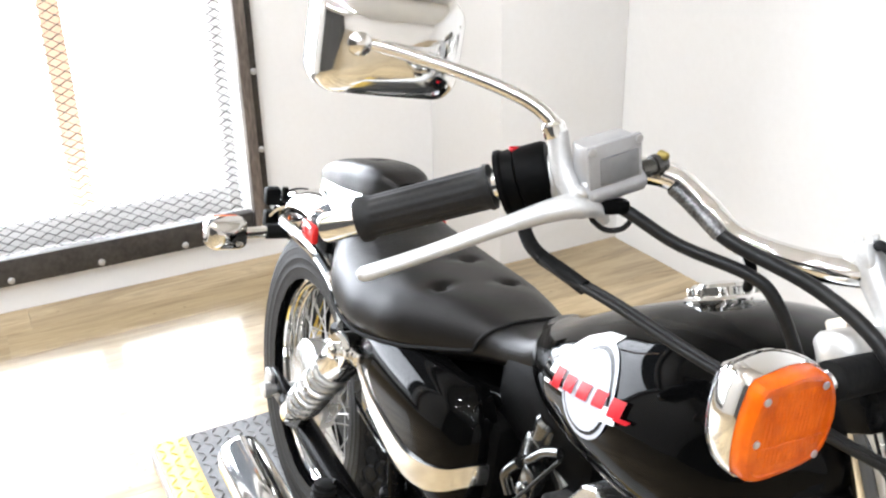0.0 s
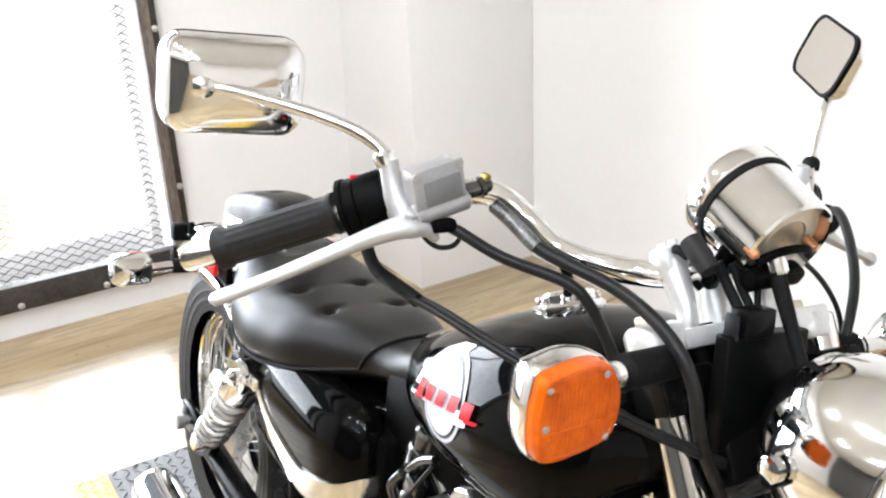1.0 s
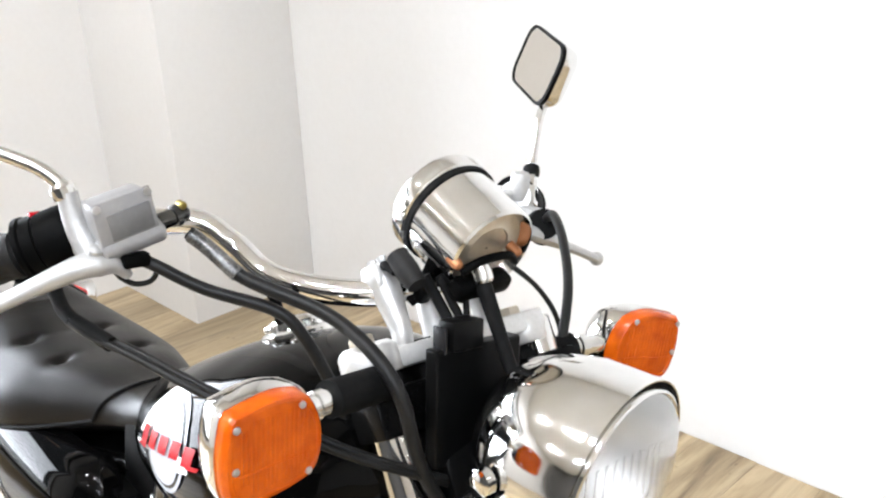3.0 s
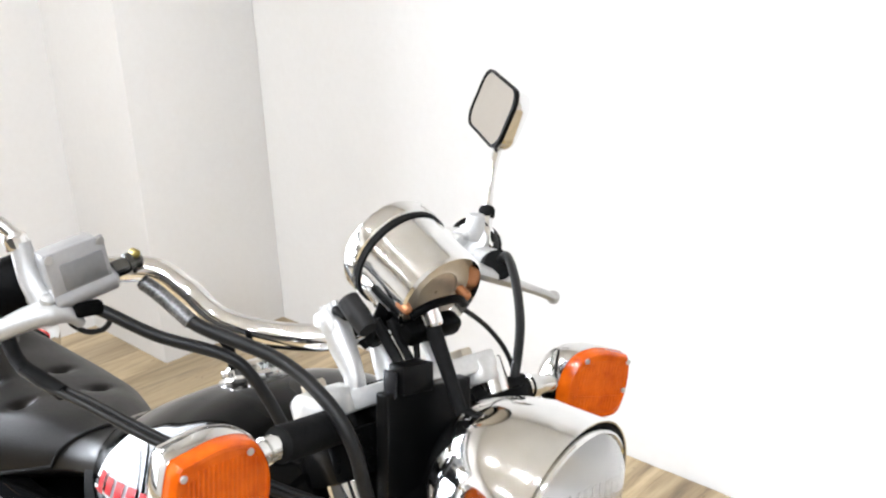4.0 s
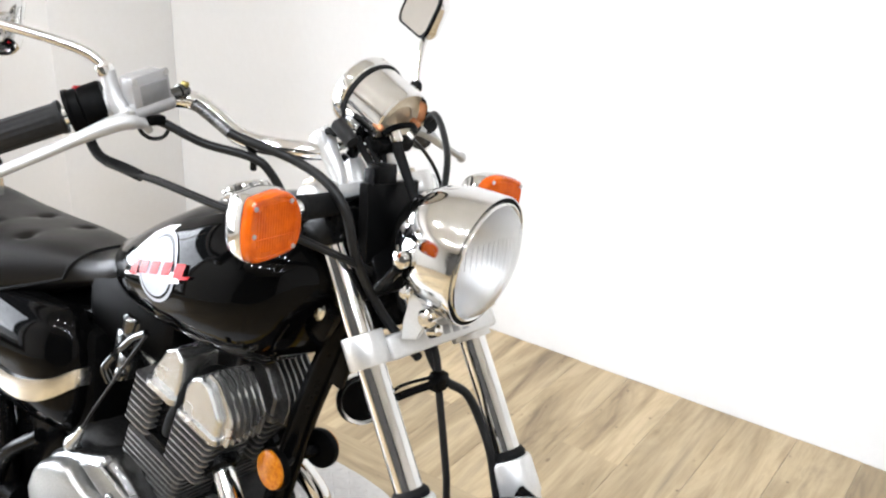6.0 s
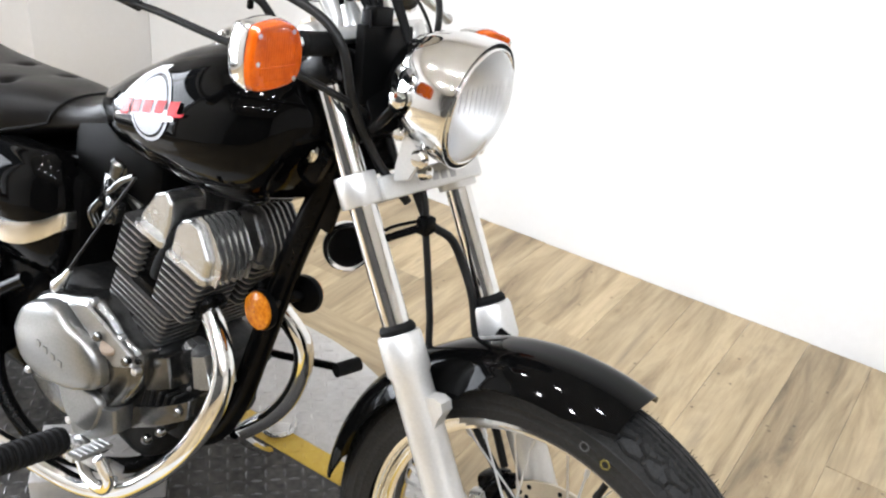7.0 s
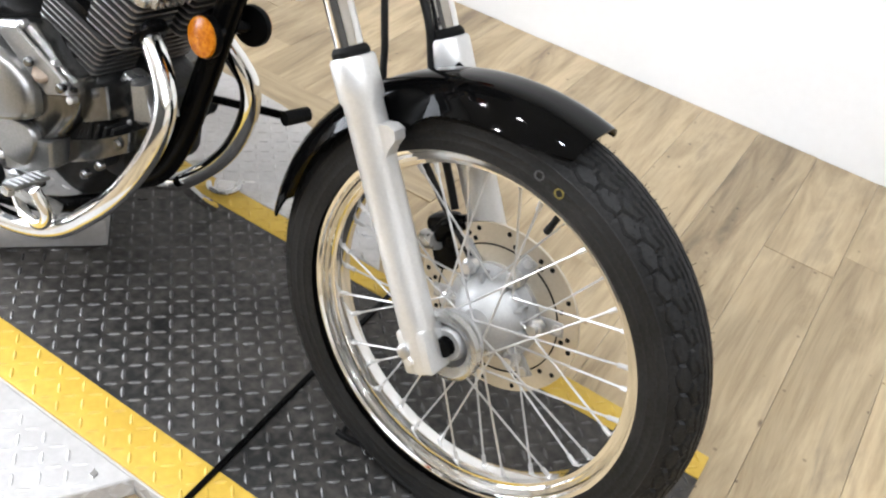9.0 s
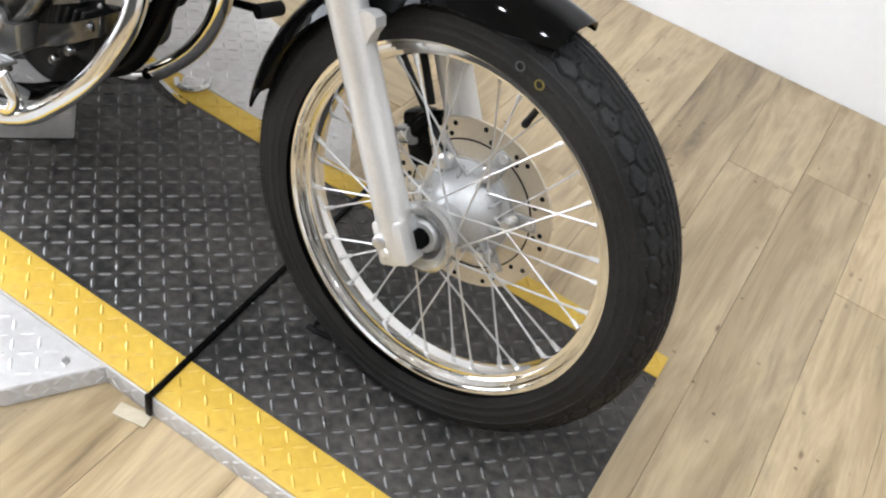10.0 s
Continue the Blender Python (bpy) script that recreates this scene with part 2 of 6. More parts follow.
LUG = worn(mat("worn_lug", (0.1, 0.1, 0.1), 0.38, 0.45), (0.035, 0.034, 0.033), (0.16, 0.157, 0.153), 5, 120, 0.1, (0.3, 0.5))
YELLOW = worn(mat("yellow_stripe", (0.75, 0.5, 0.03), 0.45), (0.48, 0.315, 0.040), (0.63, 0.44, 0.065), 7, 90, 0.12, (0.4, 0.6))
TREAD = worn(mat("tread_plate", (0.66, 0.66, 0.65), 0.45, 0.25), (0.45, 0.443, 0.436), (0.62, 0.61, 0.60), 6, 90, 0.15, (0.35, 0.55))
STEELGATE = worn(mat("dark_steel", (0.06, 0.055, 0.05), 0.5, 0.4), (0.035, 0.032, 0.03), (0.1, 0.09, 0.08), 8, 70, 0.2, (0.4, 0.65))
GATEPOST = worn(mat("weathered_post", (0.2, 0.16, 0.13), 0.65), (0.09, 0.075, 0.065), (0.32, 0.27, 0.23), 7, 60, 0.3, None, (3, 3, 0.5))
MESHM = worn(mat("mesh_steel", (0.12, 0.115, 0.11), 0.5, 0.4), (0.04, 0.039, 0.038), (0.08, 0.078, 0.076), 9, 70, 0.0)
BOLT = worn(mat("bolt_steel", (0.6, 0.6, 0.6), 0.35, 0.9), (0.5, 0.5, 0.5), (0.7, 0.7, 0.7), 20, 90, 0.0)
# orange made paler: the glare round the post is put into its colour
ORANGEPOST = worn(mat("orange_post", (0.8, 0.33, 0.12), 0.6), (0.90, 0.60, 0.42), (0.95, 0.72, 0.54), 5, 60, 0.05)
DAYLIGHT = mat("daylight_beyond", (1.0, 1.0, 1.0), 0.9, emit=23.0)
TAPE = worn(mat("masking_tape", (0.5, 0.45, 0.34), 0.7), (0.42, 0.37, 0.27), (0.56, 0.5, 0.38), 20, 120, 0.1)
LAMPFACE = mat("lamp_face", (1.0, 0.985, 0.96), 0.6, emit=120.0)


# ---- mesh helpers ----
def shade(me, angle=35.0):
    me.polygons.foreach_set("use_smooth", [True] * len(me.polygons))
    me.set_sharp_from_angle(angle=radians(angle))


def link(name, bm, material, parent=None, label="", angle=35.0):
    bmesh.ops.recalc_face_normals(bm, faces=bm.faces)
    me = bpy.data.meshes.new(name)
    bm.to_mesh(me)
    bm.free()
    for m in (material if isinstance(material, (list, tuple)) else [material]):
        me.materials.append(m)
    shade(me, angle)
    ob = new(name, me)
    if parent:
        ob.parent = parent
    if label:
        ob["label"] = label
    return ob


part = link


def box(bm, centre, size, bevel=0.0, turn=None, seg=2):
    """A box with rounded edges, turned by a 3x3 matrix."""
    r = bmesh.ops.create_cube(bm, size=1.0)
    vs = r["verts"]
    bmesh.ops.scale(bm, vec=size, verts=vs)
    if bevel:
        es = list({e for v in vs for e in v.link_edges})
        out = bmesh.ops.bevel(bm, geom=es, offset=bevel, segments=seg, profile=0.5, affect="EDGES")
        vs = list({v for f_ in out["faces"] for v in f_.verts} | {v for v in vs if v.is_valid})
    m = (turn.to_4x4() if turn else Matrix.Identity(4))
    bmesh.ops.transform(bm, matrix=Matrix.Translation(centre) @ m, verts=vs)
    return vs


def basis(direction, hint=(0, 0, 1)):
    """A turn whose z axis is the direction."""
    z = Vector(direction).normalized()
    h = Vector(hint)
    if abs(z.dot(h.normalized())) > 0.95:
        h = Vector((1, 0, 0))
    x = h.cross(z).normalized()
    y = z.cross(x)
    return Matrix((x, y, z)).transposed()


def lathe(bm, profile, origin, direction, seg=32, closed=False, caps=True):
    """Turns a profile of (radius, height) round an axis."""
    m = basis(direction)
    o = Vector(origin)
    rings = []
    for r, h in profile:
        rings.append([bm.verts.new(o + m @ Vector((r * math.cos(2 * math.pi * k / seg), r * math.sin(2 * math.pi * k / seg), h))) for k in range(seg)])
    pairs = list(zip(rings, rings[1:] + ([rings[0]] if closed else [])))
    if not closed:
        pairs = list(zip(rings, rings[1:]))
    for a, b in pairs:
        for k in range(seg):
            bm.faces.new((a[k], a[(k + 1) % seg], b[(k + 1) % seg], b[k]))
    if caps and not closed:
        for ring in (rings[0], rings[-1]):
            bm.faces.new(ring)
    return rings


def smooth_path(points, steps=8):
    """A Catmull-Rom curve through the points."""
    p = [Vector(q) for q in points]
    if len(p) < 3:
        return p
    p = [2 * p[0] - p[1]] + p + [2 * p[-1] - p[-2]]
    out = []
    for i in range(1, len(p) - 2):
        a, b, c, d = p[i - 1], p[i], p[i + 1], p[i + 2]
        for k in range(steps):
            t = k / steps
            out.append(0.5 * ((2 * b) + (c - a) * t + (2 * a - 5 * b + 4 * c - d) * t * t + (3 * b - a - 3 * c + d) * t ** 3))
    out.append(p[-2])
    return out


def tube(bm, points, radius, seg=12, steps=8, ends=True, flat=1.0):
    """A round tube along a smooth path; radius is a number or one for each point."""
    path = smooth_path(points, steps)
    n = len(path)
    rad = [radius] * n if not isinstance(radius, (list, tuple)) else [
        float(np.interp(i / (n - 1) * (len(radius) - 1), range(len(radius)), radius)) for i in range(n)]
    up = None
    rings = []
    for i, q in enumerate(path):
        t = (path[min(i + 1, n - 1)] - path[max(i - 1, 0)]).normalized()
        if up is None:
            up = basis(t).col[0].copy()
        up = (up - t * up.dot(t)).normalized()
        side = t.cross(up)
        rings.append([bm.verts.new(q + rad[i] * (math.cos(2 * math.pi * k / seg) * up + flat * math.sin(2 * math.pi * k / seg) * side)) for k in range(seg)])
    for a, b in zip(rings, rings[1:]):
        for k in range(seg):
            bm.faces.new((a[k], a[(k + 1) % seg], b[(k + 1) % seg], b[k]))
    if ends:
        bm.faces.new(rings[0])
        bm.faces.new(rings[-1])
    return rings


def loft(bm, rings, ends=True, closed=True):
    vs = [[bm.verts.new(q) for q in ring] for ring in rings]
    for a, b in zip(vs, vs[1:]):
        n = len(a)
        for k in range(n if closed else n - 1):
            bm.faces.new((a[k], a[(k + 1) % n], b[(k + 1) % n], b[k]))
    if ends and closed:
        bm.faces.new(vs[0])
        bm.faces.new(vs[-1])
    return vs


def prism(bm, outline, z0, z1, bevel=0.0):
    """A plate: an outline of (x, y) between two heights."""
    a = [bm.verts.new((x, y, z0)) for x, y in outline]
    b = [bm.verts.new((x, y, z1)) for x, y in outline]
    n = len(a)
    f0 = bm.faces.new(a)
    f1 = bm.faces.new(b)
    for k in range(n):
        bm.faces.new((a[k], a[(k + 1) % n], b[(k + 1) % n], b[k]))
    if bevel:
        bmesh.ops.bevel(bm, geom=list(f1.edges) + list(f0.edges), offset=bevel, segments=2, affect="EDGES")


def interp(xs, rows, x):
    return [float(np.interp(x, xs, [r[k] for r in rows])) for k in range(len(rows[0]))]


# ---- the room ----
def wall(name, centre, size, label, material=None):
    bm = bmesh.new()
    box(bm, centre, size)
    return tagged(link(name, bm, material or WALL), label, "wall", "", "structure")


T = 0.12
bm = bmesh.new()
box(bm, ((WALL_X + ROOM_X) / 2, (ROOM_Y + WALL_Y) / 2, FLOOR_Z - 0.056), (ROOM_X - WALL_X + 3.0, WALL_Y - ROOM_Y + 0.4, 0.1))
floor = tagged(link("floor", bm, WOOD), "oak-look laminate plank floor with a soft sheen", "floor", "", "structure")
bm = bmesh.new()
box(bm, ((WALL_X + ROOM_X) / 2, (ROOM_Y + WALL_Y) / 2, ROOM_H + 0.05), (ROOM_X - WALL_X + 0.3, WALL_Y - ROOM_Y + 0.3, 0.1))
ceiling = tagged(link("ceiling", bm, CEIL), "plain white painted ceiling with round lamps", "ceiling", "", "structure")
wall("wall_north", ((WALL_X + ROOM_X) / 2, WALL_Y + T / 2, ROOM_H / 2), (ROOM_X - WALL_X + 2 * T, T, ROOM_H + 0.1), "plain white painted wall meeting the wooden floor")
wall("wall_east", (ROOM_X + T / 2, (ROOM_Y + WALL_Y) / 2, ROOM_H / 2), (T, WALL_Y - ROOM_Y, ROOM_H + 0.1), "plain beige painted wall", DARKWALL)
wall("wall_south", ((WALL_X + ROOM_X) / 2, ROOM_Y - T / 2, ROOM_H / 2), (ROOM_X - WALL_X + 2 * T, T, ROOM_H + 0.1), "unseen dark grey wall standing in for a dark room", SOUTH)
# the west wall has an opening that the mesh gate closes
GY0, GY1, GZ0, GZ1 = -1.75, 0.335, 0.10, 2.3
bm = bmesh.new()
box(bm, (WALL_X - T / 2, (GY1 + WALL_Y) / 2, ROOM_H / 2), (T, WALL_Y - GY1, ROOM_H + 0.1))
box(bm, (WALL_X - T / 2, (ROOM_Y + GY0) / 2, ROOM_H / 2), (T, GY0 - ROOM_Y, ROOM_H + 0.1))
box(bm, (WALL_X - T / 2, (GY0 + GY1) / 2, (GZ0 + FLOOR_Z - 0.02) / 2), (T, GY1 - GY0, GZ0 - FLOOR_Z + 0.02))
box(bm, (WALL_X - T / 2, (GY0 + GY1) / 2, (GZ1 + ROOM_H) / 2), (T, GY1 - GY0, ROOM_H - GZ1 + 0.1))
tagged(link("wall_west", bm, WALL), "white painted wall with a wide gated opening", "wall", "", "structure")
# boxed-in corner pillar
bm = bmesh.new()
box(bm, ((WALL_X - 2.356) / 2, (1.005 + WALL_Y) / 2, ROOM_H / 2), (-2.356 - WALL_X, WALL_Y - 1.005, ROOM_H + 0.09), 0.004)
tagged(link("wall_pillar", bm, WALL), "white boxed-in corner pillar on the wooden floor", "pillar", "", "structure")
# beyond the gate: a bright floor, an orange post and daylight
bm = bmesh.new()
box(bm, (-7.5, -0.7, 1.6), (0.05, 9.0, 4.6))
tagged(link("backdrop", bm, DAYLIGHT), "bright white daylight seen beyond the mesh gate", "daylight", "", "structure")
bm = bmesh.new()
box(bm, (-5.62, -0.7, FLOOR_Z - 0.07), (3.96, 9.0, 0.1))
tagged(link("ground_beyond", bm, CONCRETE), "pale concrete floor beyond the mesh gate", "floor", "", "structure")
bm = bmesh.new()
box(bm, (-3.02, -0.71, 0.043), (0.06, 2.04, 0.246), 0.004)
tagged(link("threshold", bm, WALL), "white painted upstand behind the mesh gate", "threshold", "", "structure")
bm = bmesh.new()
box(bm, (-3.06, 0.47, 1.25), (0.08, 0.30, 2.5), 0.004)
tagged(link("door_frame", bm, WALL), "white painted door frame behind the mesh gate", "door frame", "", "structure")
post = new("orange_post")
post.location = (-3.3, -0.125, FLOOR_Z)
tagged(post, "orange steel post standing behind the mesh gate", "post")
bm = bmesh.new()
box(bm, (0, 0, 1.2), (0.06, 0.068, 2.4), 0.006)
part("shaft", bm, ORANGEPOST, post)
bm = bmesh.new()
box(bm, (0, 0, 0.006), (0.16, 0.16, 0.012), 0.003)
part("base_plate", bm, ORANGEPOST, post)


def mesh_gate():
    gate = new("mesh_gate")
    gate.location = (WALL_X, 0, 0)
    tagged(gate, "dark steel framed gate of expanded metal mesh, bolted to the wall", "gate")
    bm = bmesh.new()
    box(bm, (0.02, 0.352, 1.2), (0.04, 0.034, 2.3), 0.003)
    part("frame_post", bm, GATEPOST, gate, "weathered brown steel upright")
    bm = bmesh.new()
    box(bm, (0.012, 0.381, 1.2), (0.024, 0.022, 2.3), 0.002)
    part("mounting_strip", bm, STEELGATE, gate, "dark steel bolting strip")
    bm = bmesh.new()
    box(bm, (0.02, -0.72, 0.099), (0.04, 2.1, 0.082), 0.003)
    part("bottom_rail", bm, STEELGATE, gate)
    bm = bmesh.new()
    box(bm, (0.02, -0.72, 2.32), (0.04, 2.1, 0.08), 0.003)
    part("top_rail", bm, STEELGATE, gate)
    bm = bmesh.new()
    box(bm, (0.02, -1.79, 1.2), (0.04, 0.07, 2.3), 0.003)
    part("frame_post", bm, GATEPOST, gate)
    first = None
    spots = [(0.381, 0.09 + 0.25 * k) for k in range(9)] + [(0.1 - 0.255 * k, 0.075) for k in range(8)]
    for y, z in spots:
        if first is None:
            bm = bmesh.new()
            lathe(bm, [(0.0105, 0.0), (0.0105, 0.004), (0.006, 0.007), (0.001, 0.0075)], (0, 0, 0), (1, 0, 0), 10)
            first = part("bolt", bm, BOLT, gate)
            ob = first
        else:
            ob = new("bolt", first.data)
            ob.parent = gate
        ob.location = (0.0245 if y > 0.37 else 0.0405, y, z)
    # expanded metal: flat strands that cross in long diamonds
    bm = bmesh.new()
    dy, dz, half = 0.044, 0.026, 0.0014
    y0, y1, z0, z1 = -1.76, 0.337, 0.135, 2.29
    cols, rows = int((y1 - y0) / dy), int((z1 - z0) / dz)
    for r in range(rows):
        for sgn in (1, -1):
            zig = []
            for c in range(2 * cols + 1):
                y = y0 + c * dy / 2
                z = z0 + r * dz + (dz / 2 if (c % 2 == 0) else 0) * sgn
                zig.append((y, z))
            up = [bm.verts.new((0.005 + 0.002 * sgn, y, z + half)) for y, z in zig]
            dn = [bm.verts.new((0.005 - 0.001 * sgn, y, z - half)) for y, z in zig]
            for k in range(len(zig) - 1):
                bm.faces.new((up[k], up[k + 1], dn[k + 1], dn[k]))
    ob = part("mesh", bm, MESHM, gate)
    ob["kind"] = "stuff"


mesh_gate()


def ceiling_lamp(x, y):
    lamp = new("ceiling_lamp")
    lamp.location = (x, y, ROOM_H)
    tagged(lamp, "small round recessed ceiling lamp, lit", "lamp", "ceiling lamps")
    bm = bmesh.new()
    lathe(bm, [(0.050, 0.0), (0.064, -0.004), (0.068, -0.012), (0.053, -0.014), (0.050, -0.006)], (0, 0, 0), (0, 0, 1), 24, caps=False)
    part("trim_ring", bm, CEIL, lamp)
    bm = bmesh.new()
    lathe(bm, [(0.049, -0.006), (0.03, -0.009), (0.001, -0.010)], (0, 0, 0), (0, 0, 1), 24)
    part("diffuser", bm, LAMPFACE, lamp)
    return lamp


LAMP_ROWS = ((-1.0, (1.5, 1.25, 1.05, 1.0, 1.1, 1.25)), (-2.5, (1.15, 1.05, 1.0, 1.0, 1.15, 1.3)))
first_lamp = None
for ly, shares in LAMP_ROWS:
    for k, share in enumerate(shares):
        lx = -2.0 + 0.85 * k
        if first_lamp is None:
            first_lamp = ceiling_lamp(lx, ly)
        else:
            copy_thing(first_lamp, pose(lx, ly, ROOM_H))
        light = bpy.data.lights.new("lamp_light", "AREA")
        light.shape, light.size, light.energy, light.color = "DISK", 0.11, LAMP_W * share, (1.0, 0.94, 0.87) if k < 2 else (0.98, 0.99, 1.0)
        new("lamp_light", light).matrix_world = pose(lx, ly, ROOM_H - 0.018)


# ---- the lift: deck, stripes, wings ----
DX0, DX1, DY0, DY1 = -1.86, 0.322, -0.213, 0.355
lift = new("motorcycle_lift")
lift.location = (0, 0, FLOOR_Z)
tagged(lift, "low motorcycle lift, black tread plate deck with yellow edge stripes", "lift")
UP = -FLOOR_Z


def lift_part(name, bm, material, label="", angle=35.0):
    bmesh.ops.translate(bm, vec=(0, 0, UP), verts=bm.verts)
    return part(name, bm, material, lift, label, angle)


bm = bmesh.new()
box(bm, ((DX0 + DX1) / 2, (-0.137 + 0.303) / 2, -0.02), (DX1 - DX0, 0.44, 0.04), 0.002)
lift_part("deck", bm, DECK)
bm = bmesh.new()
box(bm, ((DX0 + DX1) / 2, (DY0 - 0.137) / 2, -0.0195), (DX1 - DX0, -0.137 - DY0, 0.041), 0.002)
lift_part("edge_stripe", bm, YELLOW, "yellow painted edge stripe")
bm = bmesh.new()
box(bm, ((DX0 + DX1) / 2, (0.303 + DY1) / 2, -0.0195), (DX1 - DX0, DY1 - 0.303, 0.041), 0.002)
lift_part("edge_stripe", bm, YELLOW, "yellow painted edge stripe")
bm = bmesh.new()
box(bm, ((DX0 + DX1) / 2, DY0 - 0.002, -0.021), (DX1 - DX0, 0.004, 0.038), 0.001)
lift_part("side_skirt", bm, TREAD, "bare tread plate skirt")


def wing_outline(sgn, y0):
    """A side wing with a swept front and back edge."""
    front = [(-0.32, 0.0), (-0.39, 0.112), (-0.48, 0.197), (-0.60, 0.262), (-0.75, 0.303), (-0.95, 0.325)]
    if sgn > 0:
        front = [(-0.32, 0.0), (-0.39, 0.105), (-0.48, 0.178), (-0.57, 0.226), (-0.65, 0.256), (-0.73, 0.281), (-0.80, 0.292), (-0.95, 0.300)]
    back = [(-1.42, 0.325 if sgn < 0 else 0.300), (-1.5, 0.25), (-1.54, 0.0)]
    return [(x, y0 + sgn * y) for x, y in front + back]


for sgn, y0 in ((1, DY1 + 0.002), (-1, DY0 - 0.005)):
    bm = bmesh.new()
    prism(bm, wing_outline(sgn, y0), -0.038, -0.001, 0.0015)
    lift_part("side_wing", bm, TREAD, "bare aluminium tread plate wing")


def inside(poly, x, y):
    hit = False
    for (x1, y1), (x2, y2) in zip(poly, poly[1:] + poly[:1]):
        if (y1 > y) != (y2 > y) and x < (x2 - x1) * (y - y1) / (y2 - y1) + x1:
            hit = not hit
    return hit


def lugs(bm, spots, z, length=0.0225, width=0.0056, rise=0.0019):
    """Raised lozenges of tread plate, turned by turns."""
    for x, y, a in spots:
        c, s = math.cos(a), math.sin(a)
        ring = []
        for u, v, h in ((-1, 0, 0), (-0.45, -1, 0), (0.45, -1, 0), (1, 0, 0), (0.45, 1, 0), (-0.45, 1, 0)):
            ring.append(bm.verts.new((x + c * u * length / 2 - s * v * width / 2, y + s * u * length / 2 + c * v * width / 2, z)))
        top = [bm.verts.new((x - c * 0.55 * length / 2, y - s * 0.55 * length / 2, z + rise)), bm.verts.new((x + c * 0.55 * length / 2, y + s * 0.55 * length / 2, z + rise))]
        bm.faces.new((ring[0], ring[1], top[0]))
        bm.faces.new((ring[1], ring[2], top[1], top[0]))
        bm.faces.new((ring[2], ring[3], top[1]))
        bm.faces.new((ring[3], ring[4], top[1]))
        bm.faces.new((ring[4], ring[5], top[0], top[1]))
        bm.faces.new((ring[5], ring[0], top[0]))


def lattice(x0, x1, y0, y1, pitch=0.0242, keep=None):
    out = []
    for i in range(int((x1 - x0) / pitch)):
        for j in range(int((y1 - y0) / pitch)):
            x, y = x0 + (i + 0.5) * pitch, y0 + (j + 0.5) * pitch
            if keep is None or keep(x, y):
                out.append((x, y, radians(45 if (i + j) % 2 else -45)))
    return out


def lug_part(name, spots, z, material):
    bm = bmesh.new()
    lugs(bm, spots, z + UP)
    ob = part(name, bm, material, lift, "", 60)
    ob["kind"] = "stuff"


lug_part("deck_tread", lattice(DX0, DX1, -0.135, 0.301), 0.0, LUG)
lug_part("stripe_tread", lattice(DX0, DX1, DY0 + 0.002, -0.138, 0.0242) + lattice(DX0, DX1, 0.304, DY1 - 0.001, 0.0242), 0.001, YELLOW)
for sgn, y0 in ((1, DY1 + 0.002), (-1, DY0 - 0.005)):
    poly = wing_outline(sgn, y0)
    ya, yb = sorted((y0, y0 + sgn * 0.33))
    lug_part("wing_tread", lattice(-1.54, -0.32, ya, yb, 0.0242, lambda x, y: inside(poly, x - 0.012, y) and inside(poly, x + 0.012, y) and inside(poly, x, y + sgn * 0.012)), -0.001, TREAD)
bm = bmesh.new()
lugs(bm, [(x, y, a) for x, y, a in lattice(DX0, DX1, 0.0, 0.036, 0.018)], 0.0, 0.020, 0.0055, 0.0016)
bmesh.ops.transform(bm, matrix=Matrix.Translation((0, DY0 - 0.004, -0.038 + UP)) @ Matrix.Rotation(radians(90), 4, "X"), verts=bm.verts)
ob = part("skirt_tread", bm, TREAD, lift, "", 60)
ob["kind"] = "stuff"
bm = bmesh.new()
path = wing_outline(-1, DY0 - 0.005)[:6]
for (xa, ya), (xb, yb) in zip(path, path[1:]):
    run = math.hypot(xb - xa, yb - ya)
    d = Vector((xb - xa, yb - ya, 0)) / run
    out = Vector((-d.y, d.x, 0))
    out = out if out.y < 0 or (out.y == 0 and out.x > 0) else -out
    one = bmesh.new()
    lugs(one, lattice(0.0, run, 0.0, 0.036, 0.018), 0.0, 0.020, 0.0055, 0.0016)
    m4 = Matrix.Translation((xa, ya, -0.037 + UP)) @ Matrix((d, Vector((0, 0, 1)), out)).transposed().to_4x4()
    bmesh.ops.transform(one, matrix=m4, verts=one.verts)
    me = bpy.data.meshes.new("edge_lugs")
    one.to_mesh(me)
    one.free()
    bm.from_mesh(me)
    bpy.data.meshes.remove(me)
ob = part("wing_edge_tread", bm, TREAD, lift, "", 60)
ob["kind"] = "stuff"
# the bar that lies across the deck, bent down over its edge
bm = bmesh.new()
box(bm, (-0.253, 0.068, 0.004), (0.009, 0.575, 0.007), 0.002, Matrix.Rotation(radians(3.0), 3, "Z"))
box(bm, (-0.238, DY0 - 0.008, -0.014), (0.011, 0.006, 0.044), 0.002)
lift_part("cross_bar", bm, FRAME, "black steel bar across the deck")
bm = bmesh.new()
box(bm, (-0.255, DY0 - 0.022, -0.0375), (0.050, 0.022, 0.003), 0.001, Matrix.Rotation(radians(12), 3, "Z"))
lift_part("tape_patch", bm, TAPE, "brown tape patch beside the deck")
for x, y in ((-0.366, -0.245), (-0.66, -0.49), (-0.65, 0.60), (-0.4, 0.42)):
    bm = bmesh.new()
    lathe(bm, [(0.006, 0.0), (0.0055, 0.002), (0.001, 0.0022)], (x, y, -0.001), (0, 0, 1), 12)
    lift_part("screw", bm, BOLT)
strap = new("strap_end")
strap.location = (-0.133, 0.022, 0.0)
tagged(strap, "short black rubber strap end lying on the lift deck", "strap")
bm = bmesh.new()
tube(bm, [(-0.020, -0.004, 0.006), (-0.004, -0.004, 0.0065), (0.020, 0.001, 0.006)], 0.0048, 8)
